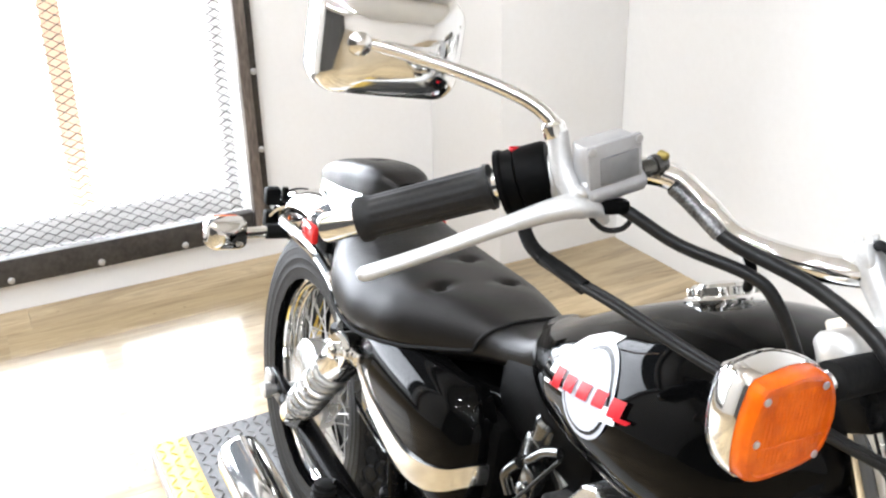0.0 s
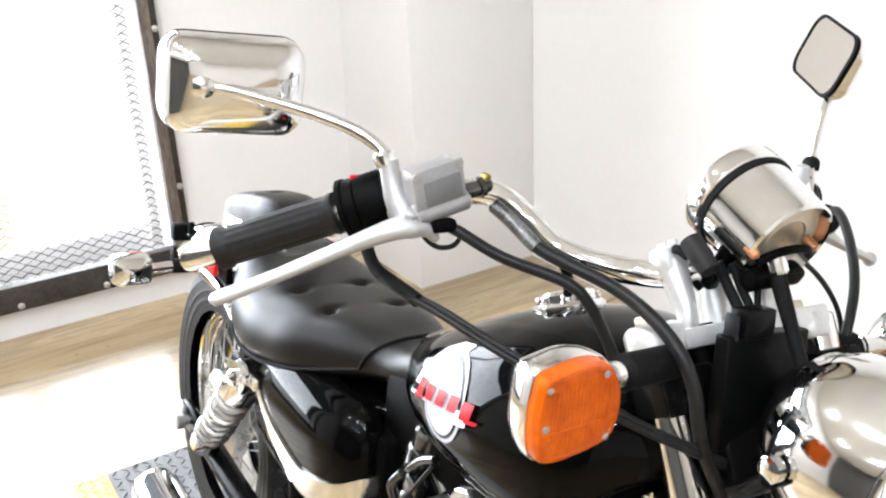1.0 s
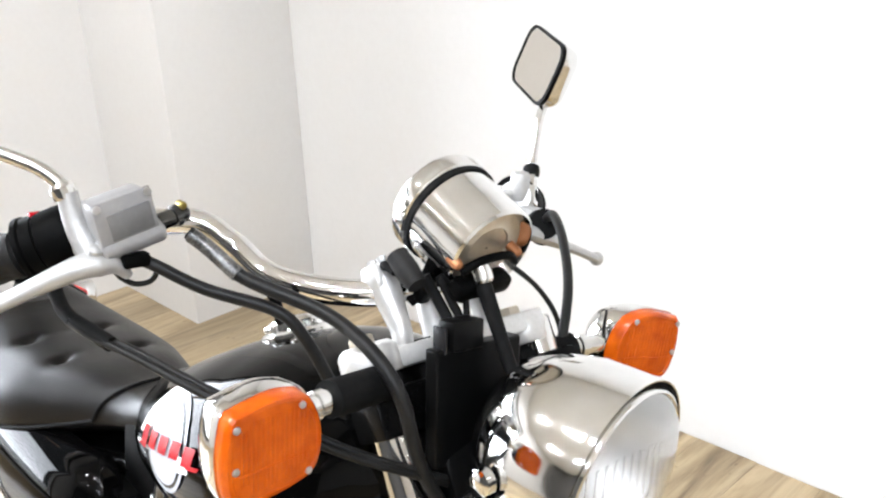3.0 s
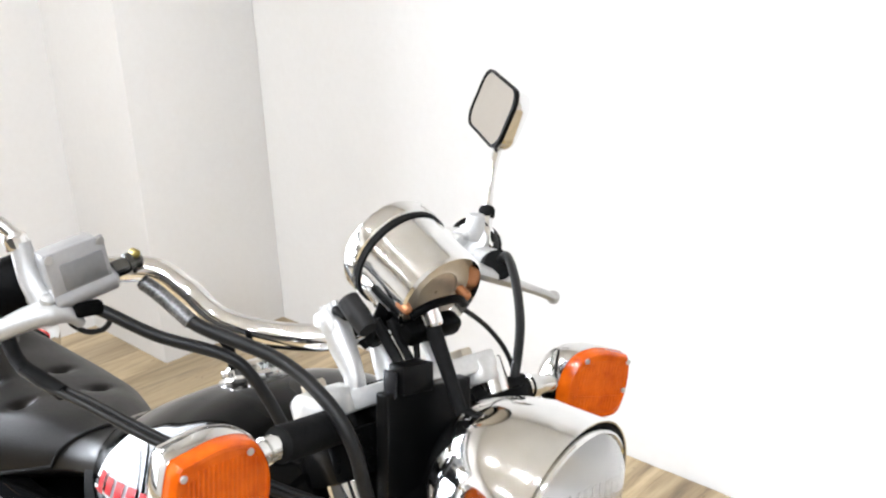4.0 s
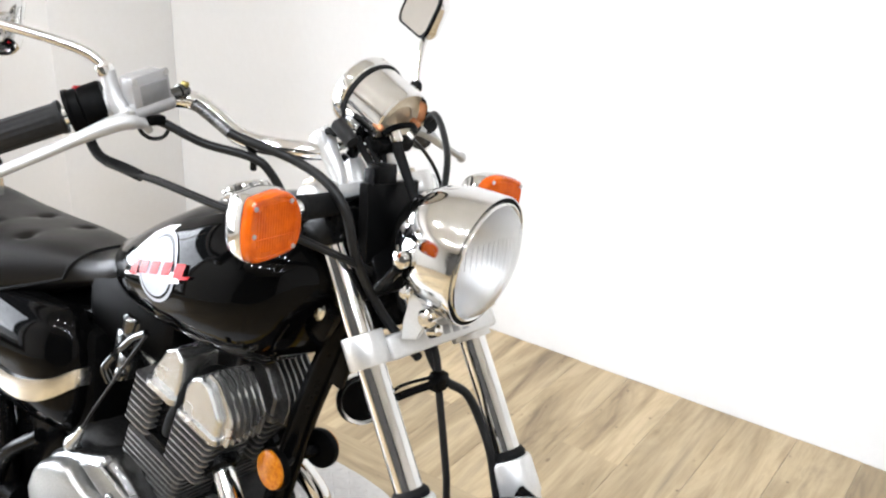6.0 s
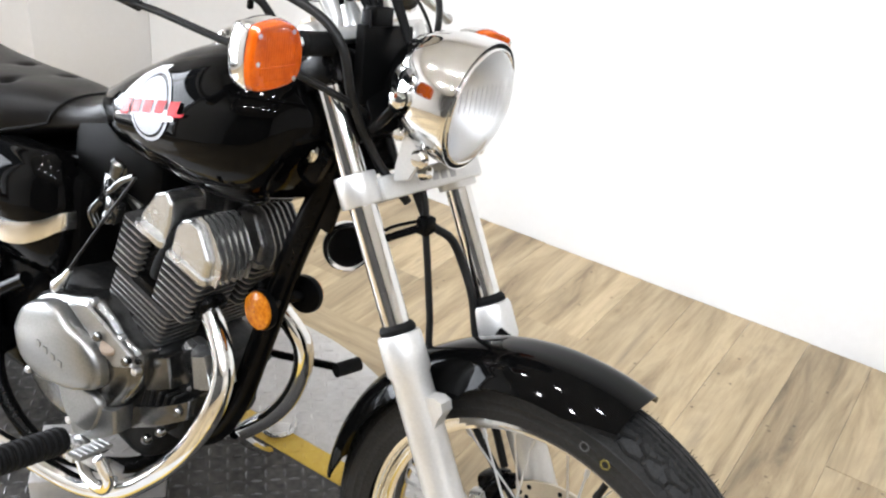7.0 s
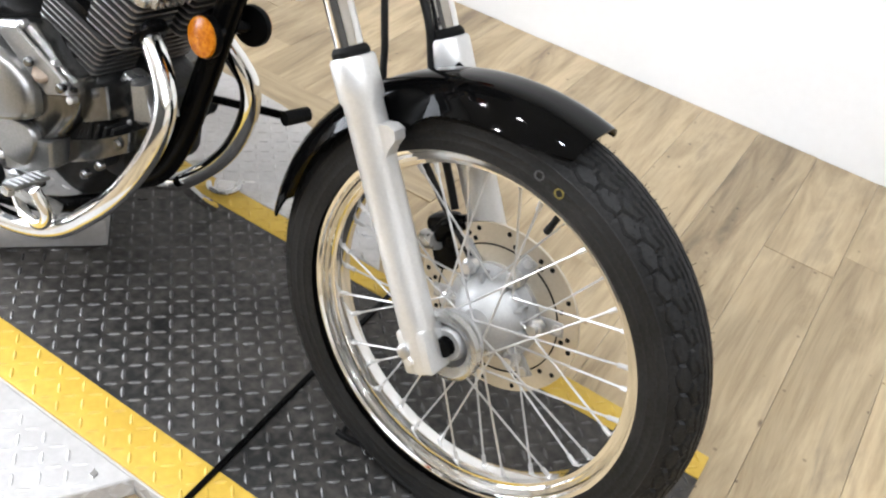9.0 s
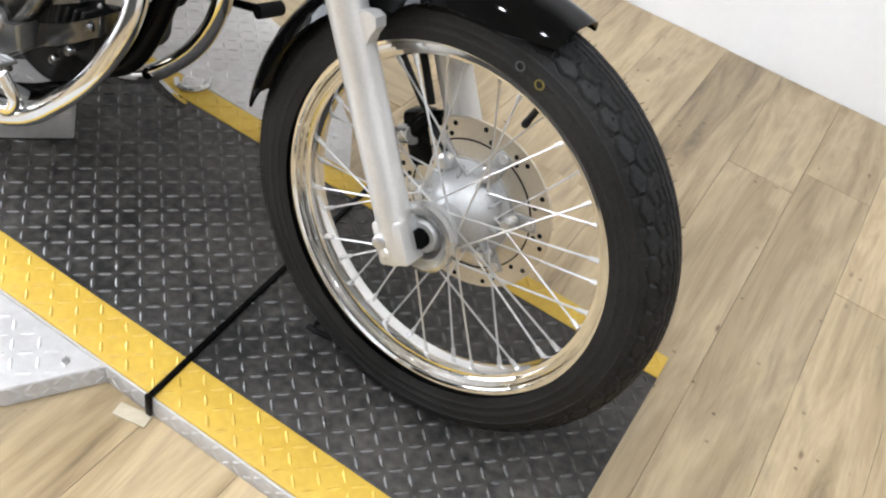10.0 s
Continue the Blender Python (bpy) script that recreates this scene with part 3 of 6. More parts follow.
tube(bm, [(-0.010, -0.004, 0.006), (-0.013, 0.006, 0.010), (-0.008, 0.012, 0.008)], 0.0035, 8)
part("strap", bm, RUBBER, strap)
# tread plate block under the engine
block = new("wheel_block")
block.matrix_world = pose(-0.702, 0.083, 0.003, 0, 0, 45)
tagged(block, "low tread plate block lying on the lift deck", "block")
bm = bmesh.new()
box(bm, (-0.11, 0.075, 0.028), (0.22, 0.15, 0.055), 0.003)
part("body", bm, TREAD, block)
bm = bmesh.new()
sp = [(-0.205 + 0.027 * i, 0.015 + 0.027 * j, radians(45 if (i + j) % 2 else -45)) for i in range(8) for j in range(5)]
lugs(bm, sp, 0.0555)
ob = part("block_tread", bm, TREAD, block, "", 60)
ob["kind"] = "stuff"


# ---- the motorcycle ----
# It leans to its left on the side stand. Body places are in metres from the front axle: x ahead, y to its left, z up.
LEAN_DEG, YAW_DEG, STEER_DEG, RAKE = -9.17, -1.02, -3.92, radians(30.93)
AXLE = Vector((0.0, 0.0622, 0.3011))
BODY = Matrix.Rotation(radians(YAW_DEG), 4, "Z") @ Matrix.Rotation(radians(LEAN_DEG), 4, "X")
STEER = Matrix.Rotation(radians(STEER_DEG), 4, Vector((-0.5075, 0, 0.8616)))
BASE = Vector((0, 0, -0.305))
bike = new("motorcycle")
bike.matrix_world = Matrix.Translation(AXLE) @ BODY @ Matrix.Translation(BASE)
tagged(bike, "black and chrome cruiser motorcycle leaning on its side stand", "motorcycle")
LIFT = Matrix.Translation(-BASE)


def bp_(name, bm, material, parent=None, label="", angle=35.0):
    """A part of the frame side of the motorcycle."""
    bmesh.ops.transform(bm, matrix=LIFT, verts=bm.verts)
    return part(name, bm, material, parent or bike, label, angle)


def fp(name, bm, material, parent=None, label="", angle=35.0):
    """A part that turns with the fork."""
    bmesh.ops.transform(bm, matrix=LIFT @ STEER, verts=bm.verts)
    return part(name, bm, material, parent or bike, label, angle)


UPF = Vector((-math.sin(RAKE), 0, math.cos(RAKE)))      # along the fork, upwards
FRF = Vector((math.cos(RAKE), 0, math.sin(RAKE)))       # square to it, ahead
FOOT = Vector((-0.0188, 0, 0))
TUBE_Y, SKEW, SET = 0.0797, 0.12, 0.0055                # the legs sit a little askew and off the middle


def fork_at(s, y=0.0, ahead=0.0):
    return FOOT + UPF * s + FRF * ahead + Vector((SKEW * y, y + SET, 0))


for sgn in (-1, 1):
    o = fork_at(0, sgn * TUBE_Y)
    bm = bmesh.new()
    lathe(bm, [(0.0165, 0.30), (0.0165, 0.702), (0.015, 0.704)], o, UPF, 28)
    fp("fork_tube", bm, CHROME)
    bm = bmesh.new()
    lathe(bm, [(0.020, -0.040), (0.0225, -0.034), (0.0225, 0.05), (0.0235, 0.12), (0.0235, 0.29), (0.0265, 0.296), (0.0265, 0.338), (0.0245, 0.342), (0.019, 0.343)], o, UPF, 28)
    box(bm, o + UPF * -0.012, (0.044, 0.040, 0.058), 0.005, Matrix((FRF, Vector((0, 1, 0)), UPF)).transposed())
    lathe(bm, [(0.0075, 0.0), (0.0075, 0.003), (0.0055, 0.005), (0.001, 0.0052)], o + UPF * -0.022 + FRF * -0.008 + Vector((0, sgn * 0.0195, 0)), (0, sgn, 0), 14)
    slider = fp("fork_slider", bm, SILVER)
    bm = bmesh.new()
    lug = [(0.010, 0.212), (0.030, 0.236), (0.041, 0.244), (0.043, 0.255), (0.036, 0.262), (0.022, 0.265), (0.010, 0.272)]
    loft(bm, [[o + FRF * p + UPF * q + Vector((0, w_, 0)) for p, q in lug] for w_ in (-0.0095, -0.0080, 0.0080, 0.0095)])
    fp("fender_lug", bm, SILVER, slider)
    bm = bmesh.new()
    lathe(bm, [(0.0215, 0.342), (0.0220, 0.348), (0.0190, 0.353), (0.0165, 0.354)], o, UPF, 28)
    fp("dust_seal", bm, RUBBER)
    bm = bmesh.new()
    lathe(bm, [(0.009, 0.0), (0.009, 0.006), (0.006, 0.008), (0.001, 0.0085)], o + UPF * -0.008 + FRF * -0.012 + Vector((0, sgn * 0.019, 0)), (0, sgn, 0), 12)
    fp("pinch_bolt", bm, BOLT, slider)

# lower clamp
S_LOW = 0.514
bm = bmesh.new()
for sgn in (-1, 1):
    lathe(bm, [(0.0155, -0.019), (0.0235, -0.0185), (0.0245, -0.017), (0.0245, 0.017), (0.0235, 0.0185), (0.0155, 0.019)], fork_at(S_LOW, sgn * TUBE_Y), UPF, 32)
cb = Matrix.Rotation(-math.atan(SKEW), 3, UPF) @ basis(UPF, (0, 1, 0))
box(bm, fork_at(S_LOW, 0.0190, 0.002), (0.050, 0.168, 0.029), 0.004, cb)
clamp = fp("lower_clamp", bm, SILVER)
for k in range(5):
    bm = bmesh.new()
    box(bm, fork_at(S_LOW, 0.002 + 0.015 * k, 0.0272), (0.0014, 0.0105, 0.011), 0.0006, cb)
    fp("raised_mark", bm, MCGREY, clamp)
for u, v, w_, h_ in ((0.034, 0.0095, 0.094, 0.0012), (0.034, -0.0095, 0.094, 0.0012), (-0.0125, 0.0, 0.0012, 0.0178), (0.0805, 0.0, 0.0012, 0.0178)):
    bm = bmesh.new()
    box(bm, fork_at(S_LOW + v, u, 0.0270), (0.0012, w_, h_), 0.0004, cb, 1)
    fp("raised_border", bm, SILVER, clamp)
bm = bmesh.new()
lathe(bm, [(0.022, 0.0), (0.022, 0.16)], fork_at(S_LOW + 0.02, 0, -0.035), UPF, 20)
fp("steering_stem", bm, FRAME)

# top clamp, caps, risers
S_TOP = 0.698
bm = bmesh.new()
for sgn in (-1, 1):
    r = 0.024 if sgn < 0 else 0.019
    lathe(bm, [(0.0150, -0.014), (r - 0.001, -0.0135), (r, -0.012), (r, 0.005), (r - 0.002, 0.0085), (r - 0.006, 0.0115), (0.001, 0.0125)], fork_at(S_TOP, sgn * (TUBE_Y if sgn < 0 else 0.070)), UPF, 28)
bt = cb
box(bm, fork_at(S_TOP, 0.001, -0.0065), (0.045, 0.166, 0.0165), 0.003, bt)
top_clamp = fp("top_clamp", bm, SILVER)
for sgn in (-1, 1):
    bm = bmesh.new()
    lathe(bm, [(0.0110, 0.009), (0.0110, 0.017), (0.0095, 0.019), (0.001, 0.0195)], fork_at(S_TOP, sgn * (TUBE_Y if sgn < 0 else 0.062), -0.004), UPF, 6)
    fp("fork_cap", bm, SATIN, top_clamp)
for y in (-0.045, 0.042):
    bm = bmesh.new()
    tube(bm, [(-0.382, y, 0.604), (-0.386, y, 0.617), (-0.399, y, 0.634), (-0.411, y, 0.648), (-0.419, y, 0.660)], [0.0085, 0.0085, 0.0110, 0.0130, 0.0125], 18)
    box(bm, (-0.415, y, 0.652), (0.026, 0.023, 0.022), 0.005, bt)
    for u in (-1, 1):
        lathe(bm, [(0.0042, 0.0), (0.0042, 0.004), (0.001, 0.0045)], Vector((-0.419, y, 0.662)) + FRF * 0.007 * u, UPF, 8)
    fp("handlebar_riser", bm, SILVER)
bm = bmesh.new()
tube(bm, [(-0.391, 0.002, 0.596), (-0.400, 0.001, 0.612), (-0.409, 0.0, 0.627), (-0.413, 0.0, 0.633)], [0.0135, 0.0125, 0.0100, 0.0070], 20)
fp("stem_cap", bm, SILVER, top_clamp)

# handlebar with grips and controls
BAR = [(-0.413, 0.0, 0.640), (-0.415, 0.050, 0.640), (-0.450, 0.085, 0.640), (-0.487, 0.105, 0.645), (-0.517, 0.118, 0.664), (-0.541, 0.142, 0.681), (-0.570, 0.205, 0.677), (-0.592, 0.247, 0.662), (-0.664, 0.352, 0.609)]


PIVOT = Vector((-0.476, 0, 0.633))
SWING = Matrix.Rotation(radians(-7.5), 3, "Z") @ Matrix.Rotation(radians(-4.5), 3, "X")


def swing(q):
    """The bar sits a little askew: its left side is further ahead and lower."""
    return tuple(PIVOT + SWING @ (Vector(q) - PIVOT))


def flip(points, sgn):
    return [(x, -y, z) for x, y, z in points] if sgn < 0 else [swing(q) for q in points]


bm = bmesh.new()
tube(bm, [(x, -y, z) for x, y, z in BAR[::-1]] + [swing(q) if q[1] > 0.1 else q for q in BAR[1:]], 0.011, 16, 6)
fp("handlebar", bm, CHROME)
for sgn in (-1, 1):
    a, b = Vector(flip([(-0.600, 0.2585, 0.6565)], sgn)[0]), Vector(flip([(-0.661, 0.3475, 0.6115)], sgn)[0])
    d = b - a
    bm = bmesh.new()
    L = d.length
    prof = [(0.0115, 0.0), (0.0185, 0.0005), (0.0190, 0.004), (0.0175, 0.007)]
    for k in range(11):
        u = 0.012 + (L - 0.03) * k / 10
        prof += [(0.0174, u), (0.0173, u + 0.001), (0.0173, u + 0.002)]
    prof += [(0.0176, L - 0.012), (0.0195, L - 0.008), (0.0195, L - 0.001), (0.0115, L)]
    lathe(bm, prof, a, d, 64)
    # lengthwise ribs
    dn = d.normalized()
    for v in bm.verts:
        along = (v.co - a).dot(dn)
        out = (v.co - a) - dn * along
        if 0.011 < along < L - 0.014 and out.length > 0.016:
            t = math.atan2(out.dot(basis(d).col[1]), out.dot(basis(d).col[0]))
            v.co += out.normalized() * (0.0003 if math.cos(16 * t + 0.7) > 0 else -0.0003)
    fp("grip", bm, GRIP)
    bm = bmesh.new()
    lathe(bm, [(0.009, 0.0), (0.0120, 0.0005), (0.0125, 0.003), (0.0128, 0.03), (0.0110, 0.034), (0.001, 0.0345)], b, d, 20)
    fp("bar_end", bm, CHROME)
    # switch housing
    c = Vector(flip([(-0.588, 0.2410, 0.6655)], sgn)[0])
    bm = bmesh.new()
    lathe(bm, [(0.012, -0.026), (0.024, -0.025), (0.0255, -0.022), (0.0255, -0.001), (0.0245, 0.0), (0.0255, 0.001), (0.0255, 0.010), (0.027, 0.012), (0.027, 0.016), (0.012, 0.017)], c, d, 28)
    sw = fp("switch_housing", bm, PLASTIC)
    bm = bmesh.new()
    box(bm, c + Vector((-0.004, 0.006 * sgn, 0.0232)), (0.008, 0.011, 0.0045), 0.002)
    fp("kill_switch" if sgn < 0 else "switch_button", bm, RED if sgn < 0 else PLASTIC, sw, "red kill switch" if sgn < 0 else "")
    # mirror clamp and lever perch
    bm = bmesh.new()
    p = Vector(flip([(-0.566, 0.218, 0.674)], sgn)[0])
    lathe(bm, [(0.011, -0.010), (0.0185, -0.0095), (0.0185, 0.0095), (0.011, 0.010)], p, d, 20)
    box(bm, p + Vector((0.018, 0, -0.012)), (0.042, 0.019, 0.019), 0.006)
    if sgn < 0:
        tube(bm, [(-0.552, -0.236, 0.7135), (-0.549, -0.234, 0.700), (-0.543, -0.231, 0.684), (-0.531, -0.226, 0.668)], [0.0078, 0.0086, 0.0098, 0.0105], 16, 5)
        lathe(bm, [(0.006, -0.004), (0.006, 0.010), (0.004, 0.0115), (0.001, 0.012)], (-0.522, -0.230, 0.668), (0.35, 0.1, 0.93), 12)
    else:
        lathe(bm, [(0.0105, -0.012), (0.0105, 0.012), (0.0085, 0.016), (0.006, 0.017)], p + Vector((0.004, 0, 0.014)), (0, 0, 1), 16)
    fp("lever_perch", bm, CASTPALE)
    # lever
    bm = bmesh.new()
    lev = flip([(-0.527, 0.182, 0.655), (-0.520, 0.205, 0.650), (-0.523, 0.235, 0.641), (-0.545, 0.275, 0.627), (-0.559, 0.315, 0.614), (-0.569, 0.350, 0.602)], sgn)
    if sgn < 0:
        lev = [(-0.517, -0.206, 0.653), (-0.518, -0.214, 0.6615), (-0.521, -0.226, 0.6645), (-0.526, -0.243, 0.6615), (-0.545, -0.275, 0.6435), (-0.562, -0.325, 0.6195), (-0.574, -0.366, 0.602), (-0.577, -0.3735, 0.599), (-0.5785, -0.377, 0.5975)]
        tube(bm, lev, [0.0050, 0.0085, 0.0130, 0.0120, 0.0088, 0.0076, 0.0082, 0.0075, 0.0040], 14, 6, flat=0.75)
    else:
        tube(bm, lev, [0.013, 0.0135, 0.0115, 0.009, 0.0078, 0.0078], 12, 6, flat=0.65)
        bmesh.ops.create_uvsphere(bm, u_segments=16, v_segments=12, radius=0.0082, matrix=Matrix.Translation(flip([(-0.571, 0.356, 0.600)], sgn)[0]))
        lathe(bm, [(0.008, -0.010), (0.008, 0.010), (0.004, 0.012), (0.001, 0.0125)], flip([(-0.530, 0.186, 0.655)], sgn)[0], (0, 0, 1), 12)
    fp("brake_lever" if sgn < 0 else "clutch_lever", bm, CASTPALE)

# brake master cylinder on the throttle side: its lid tips towards the front
MCU = Vector((0.029, -0.971, -0.238)).normalized()
MCV = Vector((-0.03, 0.234, -0.97))
MCV = (MCV - MCU * MCV.dot(MCU)).normalized()
MCN = MCV.cross(MCU) if MCV.cross(MCU).x > 0 else MCU.cross(MCV)
mt = Matrix((MCV, MCU, MCN)).transposed()
MC = Vector((-0.5150, -0.2075, 0.6995))       # middle of the lid
bm = bmesh.new()
box(bm, MC + mt @ Vector((0, 0, -0.013)), (0.032, 0.044, 0.022), 0.004, mt)
lathe(bm, [(0.008, -0.027), (0.0095, -0.025), (0.0095, 0.022), (0.008, 0.024)], MC + mt @ Vector((0.0215, 0, -0.0055)), mt @ Vector((0, 1, 0)), 24)
mc = fp("master_cylinder", bm, MCGREY)
bm = bmesh.new()
box(bm, MC, (0.0350, 0.047, 0.004), 0.0012, mt)
cap = fp("reservoir_cap", bm, MCGREY, mc)
bm = bmesh.new()
box(bm, MC + mt @ Vector((0.004, -0.003, 0.0022)), (0.021, 0.034, 0.0018), 0.0008, mt)
fp("cap_panel", bm, MCDARK, cap)
for u in (-0.022, 0.022):
    bm = bmesh.new()
    lathe(bm, [(0.0030, 0.0), (0.0033, 0.0018), (0.001, 0.002)], MC + mt @ Vector((-0.0138, u * 0.92, 0.002)), MCN, 10)
    fp("cap_screw", bm, BOLT, cap)
bm = bmesh.new()
q = MC + mt @ Vector((0.0165, -0.034, -0.0055))
lathe(bm, [(0.0070, -0.008), (0.0070, 0.004), (0.0090, 0.0045), (0.0090, 0.009), (0.0062, 0.010), (0.0062, 0.015), (0.0045, 0.017)], q, mt @ Vector((0, -1, 0)), 16)
fp("banjo_bolt", bm, CASE, mc)
bm = bmesh.new()
lathe(bm, [(0.0034, -0.004), (0.0034, 0.003), (0.0024, 0.0042), (0.001, 0.0045)], q + mt @ Vector((-0.008, -0.012, 0.003)), MCN, 10)
fp("banjo_cap", bm, BRASS, mc)


def rounded(w, h, r, n=5):
    pts = []
    for cx, cy, a0 in ((w / 2 - r, h / 2 - r, 0), (-w / 2 + r, h / 2 - r, 90), (-w / 2 + r, -h / 2 + r, 180), (w / 2 - r, -h / 2 + r, 270)):
        for k in range(n + 1):
            a = radians(a0 + 90 * k / n)
            pts.append((cx + r * math.cos(a), cy + r * math.sin(a)))
    return pts


def mirror(centre, turn, stem, width, height, deep=1.0):
    """A mirror with a bulged chrome shell; the turn's z axis is where the glass looks."""
    c = Vector(centre)
    bm = bmesh.new()
    rings = []
    for sc, dz in ((1.0, 0.004), (1.0, -0.004), (0.99, -0.012), (0.965, -0.020), (0.925, -0.0275), (0.87, -0.0335), (0.79, -0.038), (0.66, -0.0415), (0.48, -0.0440), (0.28, -0.0455), (0.10, -0.046)):
        rings.append([c + turn @ Vector((x * sc, y * sc, dz * (deep if dz < 0 else 1.0))) for x, y in rounded(width, height, 0.02, 8)])
    loft(bm, rings)
    shell = fp("mirror", bm, CHROME, None, "chrome rear-view mirror")
    bm = bmesh.new()
    rings = [[c + turn @ Vector((x * sc, y * sc, dz)) for x, y in rounded(width, height, 0.02)] for sc, dz in ((1.005, 0.001), (1.005, 0.0055), (0.93, 0.006), (0.92, 0.0045))]
    loft(bm, rings, ends=False)
    fp("mirror_rim", bm, PLASTIC, shell)
    bm = bmesh.new()
    bm.faces.new([bm.verts.new(c + turn @ Vector((x * 0.93, y * 0.93, 0.0048))) for x, y in rounded(width, height, 0.02)])
    fp("mirror_glass", bm, MIRROR, shell)
    bm = bmesh.new()
    tube(bm, stem, 0.0055 if centre[1] < 0 else 0.0050, 12, 8)
    bmesh.ops.create_uvsphere(bm, u_segments=14, v_segments=10, radius=0.0115, matrix=Matrix.Translation(stem[-1]))
    s0 = Vector(stem[0])
    d = (Vector(stem[1]) - s0).normalized()
    if centre[1] > 0:
        lathe(bm, [(0.0085, -0.012), (0.0085, 0.008), (0.0070, 0.010), (0.0070, 0.026), (0.0055, 0.027)], s0, d, 6)
    fp("mirror_stem", bm, SATINCHROME if centre[1] < 0 else CHROME, shell)
    bm = bmesh.new()
    lathe(bm, [(0.0088, 0.0), (0.0092, 0.002), (0.0092, 0.009), (0.0070, 0.012)], s0 + d * (0.024 if centre[1] > 0 else 0.001), d, 14)
    fp("lock_nut_cover", bm, RUBBER if centre[1] > 0 else CHROME, shell)


mirror((-0.683, -0.329, 0.757), basis((-0.97, 0.10, 0.1), (0, 0, 1)) @ Matrix.Rotation(radians(3), 3, "Z"),
       [(-0.552, -0.236, 0.708), (-0.556, -0.239, 0.719), (-0.569, -0.250, 0.730), (-0.591, -0.268, 0.738), (-0.615, -0.295, 0.746), (-0.638, -0.340, 0.757), (-0.648, -0.362, 0.760)], 0.124, 0.084)
ex = Vector((0.107, -0.057, -0.021)).normalized()
ez = Vector((-0.40, -0.87, 0.29))
ez = (ez - ex * ez.dot(ex)).normalized()
mirror((-0.602, 0.322, 0.790), Matrix((ex, ez.cross(ex), ez)).transposed(),
       [(-0.533, 0.248, 0.660), (-0.538, 0.253, 0.669), (-0.5465, 0.262, 0.687), (-0.556, 0.274, 0.713), (-0.564, 0.288, 0.740), (-0.575, 0.312, 0.764)], 0.124, 0.072, 0.55)


LENS_EDGE = [(0.0306, 0.0305), (0.0, 0.0345), (-0.0230, 0.0290), (-0.0336, 0.0157), (-0.0377, -0.0016), (-0.0353, -0.0197), (-0.0255, -0.0296), (0.0031, -0.0339), (0.0262, -0.0331), (0.0348, -0.0225), (0.0375, 0.0018), (0.0342, 0.0239)]


def turn_signal(sgn):
    """A front turn signal: a deep chrome shell, an amber lens that faces ahead, and a short stalk."""
    c = Vector((-0.305, -0.206, 0.6015)) if sgn < 0 else Vector((-0.312, 0.178, 0.5765))
    m3 = Matrix.Rotation(radians(0 if sgn < 0 else -8), 3, "X")
    slope = -0.10 if sgn < 0 else 0.22
    edge = [Vector((0, sgn * u, v)) * (1.0 if sgn < 0 else 0.94) for u, v in LENS_EDGE]
    edge = smooth_path(edge + edge[:1], 4)[:-1]

    def ring(scale, ahead):
        out = []
        for q in edge:
            p = m3 @ (q * scale)
            out.append(c + Vector((ahead + slope * p.y, p.y, p.z)))
        return out

    def spot(u, v, ahead):
        p = m3 @ Vector((0, u, v))
        return c + Vector((ahead + slope * p.y, p.y, p.z))

    face = Matrix.Rotation(math.atan(-slope), 3, "Z") @ m3
    bm = bmesh.new()
    loft(bm, [ring(sc, dx) for sc, dx in ((0.96, -0.011), (1.03, -0.0105), (1.045, -0.013), (1.045, -0.021), (1.02, -0.028), (0.94, -0.036), (0.80, -0.043), (0.60, -0.048), (0.35, -0.051), (0.12, -0.052))])
    sig = fp("turn_signal", bm, CHROME, None, "chrome turn signal with an amber lens", 50)
    bm = bmesh.new()
    loft(bm, [ring(sc, dx) for sc, dx in ((1.0, -0.0125), (1.0, -0.006), (0.975, -0.002), (0.93, 0.0), (0.86, 0.0004), (0.84, -0.0006), (0.5, -0.0004), (0.2, -0.0002))])
    lens = fp("lens", bm, ORANGE, sig, "ribbed amber lens", 30)
    bm = bmesh.new()
    for k in range(15):
        u = -0.0245 + 0.0035 * k
        box(bm, spot(u, 0.0 if abs(u) < 0.02 else 0.001, -0.0003), (0.0016, 0.0017, 0.048 if abs(u) < 0.02 else 0.036), 0.0007, face, 1)
    box(bm, spot(0.0, -0.010, -0.0001), (0.0018, 0.054, 0.0012), 0.0005, face, 1)
    fp("lens_pattern", bm, ORANGE, lens)
    for u, v in ((-0.0195, 0.0235), (-0.0250, -0.0240), (0.0295, -0.0050), (0.0285, 0.0220)):
        bm = bmesh.new()
        lathe(bm, [(0.0026, 0.0), (0.0024, 0.0010), (0.0010, 0.0013)], spot(sgn * u, v, 0.0002), face @ Vector((1, 0, 0)), 10)
        fp("lens_screw", bm, BOLT, lens)
    bm = bmesh.new()
    a = c + Vector((-0.028, -sgn * 0.034, 0.002))
    tube(bm, [a, a + Vector((-0.004, -sgn * 0.014, 0)), a + Vector((-0.008, -sgn * 0.030, 0))], 0.0085, 20)
    lathe(bm, [(0.0085, 0.0), (0.0100, 0.001), (0.0100, 0.008), (0.0085, 0.009)], a + Vector((-0.004, -sgn * 0.014, 0)), (-0.2, -sgn, 0), 20)
    fp("stalk", bm, CHROME, sig)
    bm = bmesh.new()
    tube(bm, [a + Vector((-0.007, -sgn * 0.028, 0)), a + Vector((-0.014, -sgn * 0.060, -0.004)), a + Vector((-0.018, -sgn * 0.085, -0.006))], 0.0135, 18)
    fp("stalk_mount", bm, RUBBER, sig)


turn_signal(-1)
turn_signal(1)

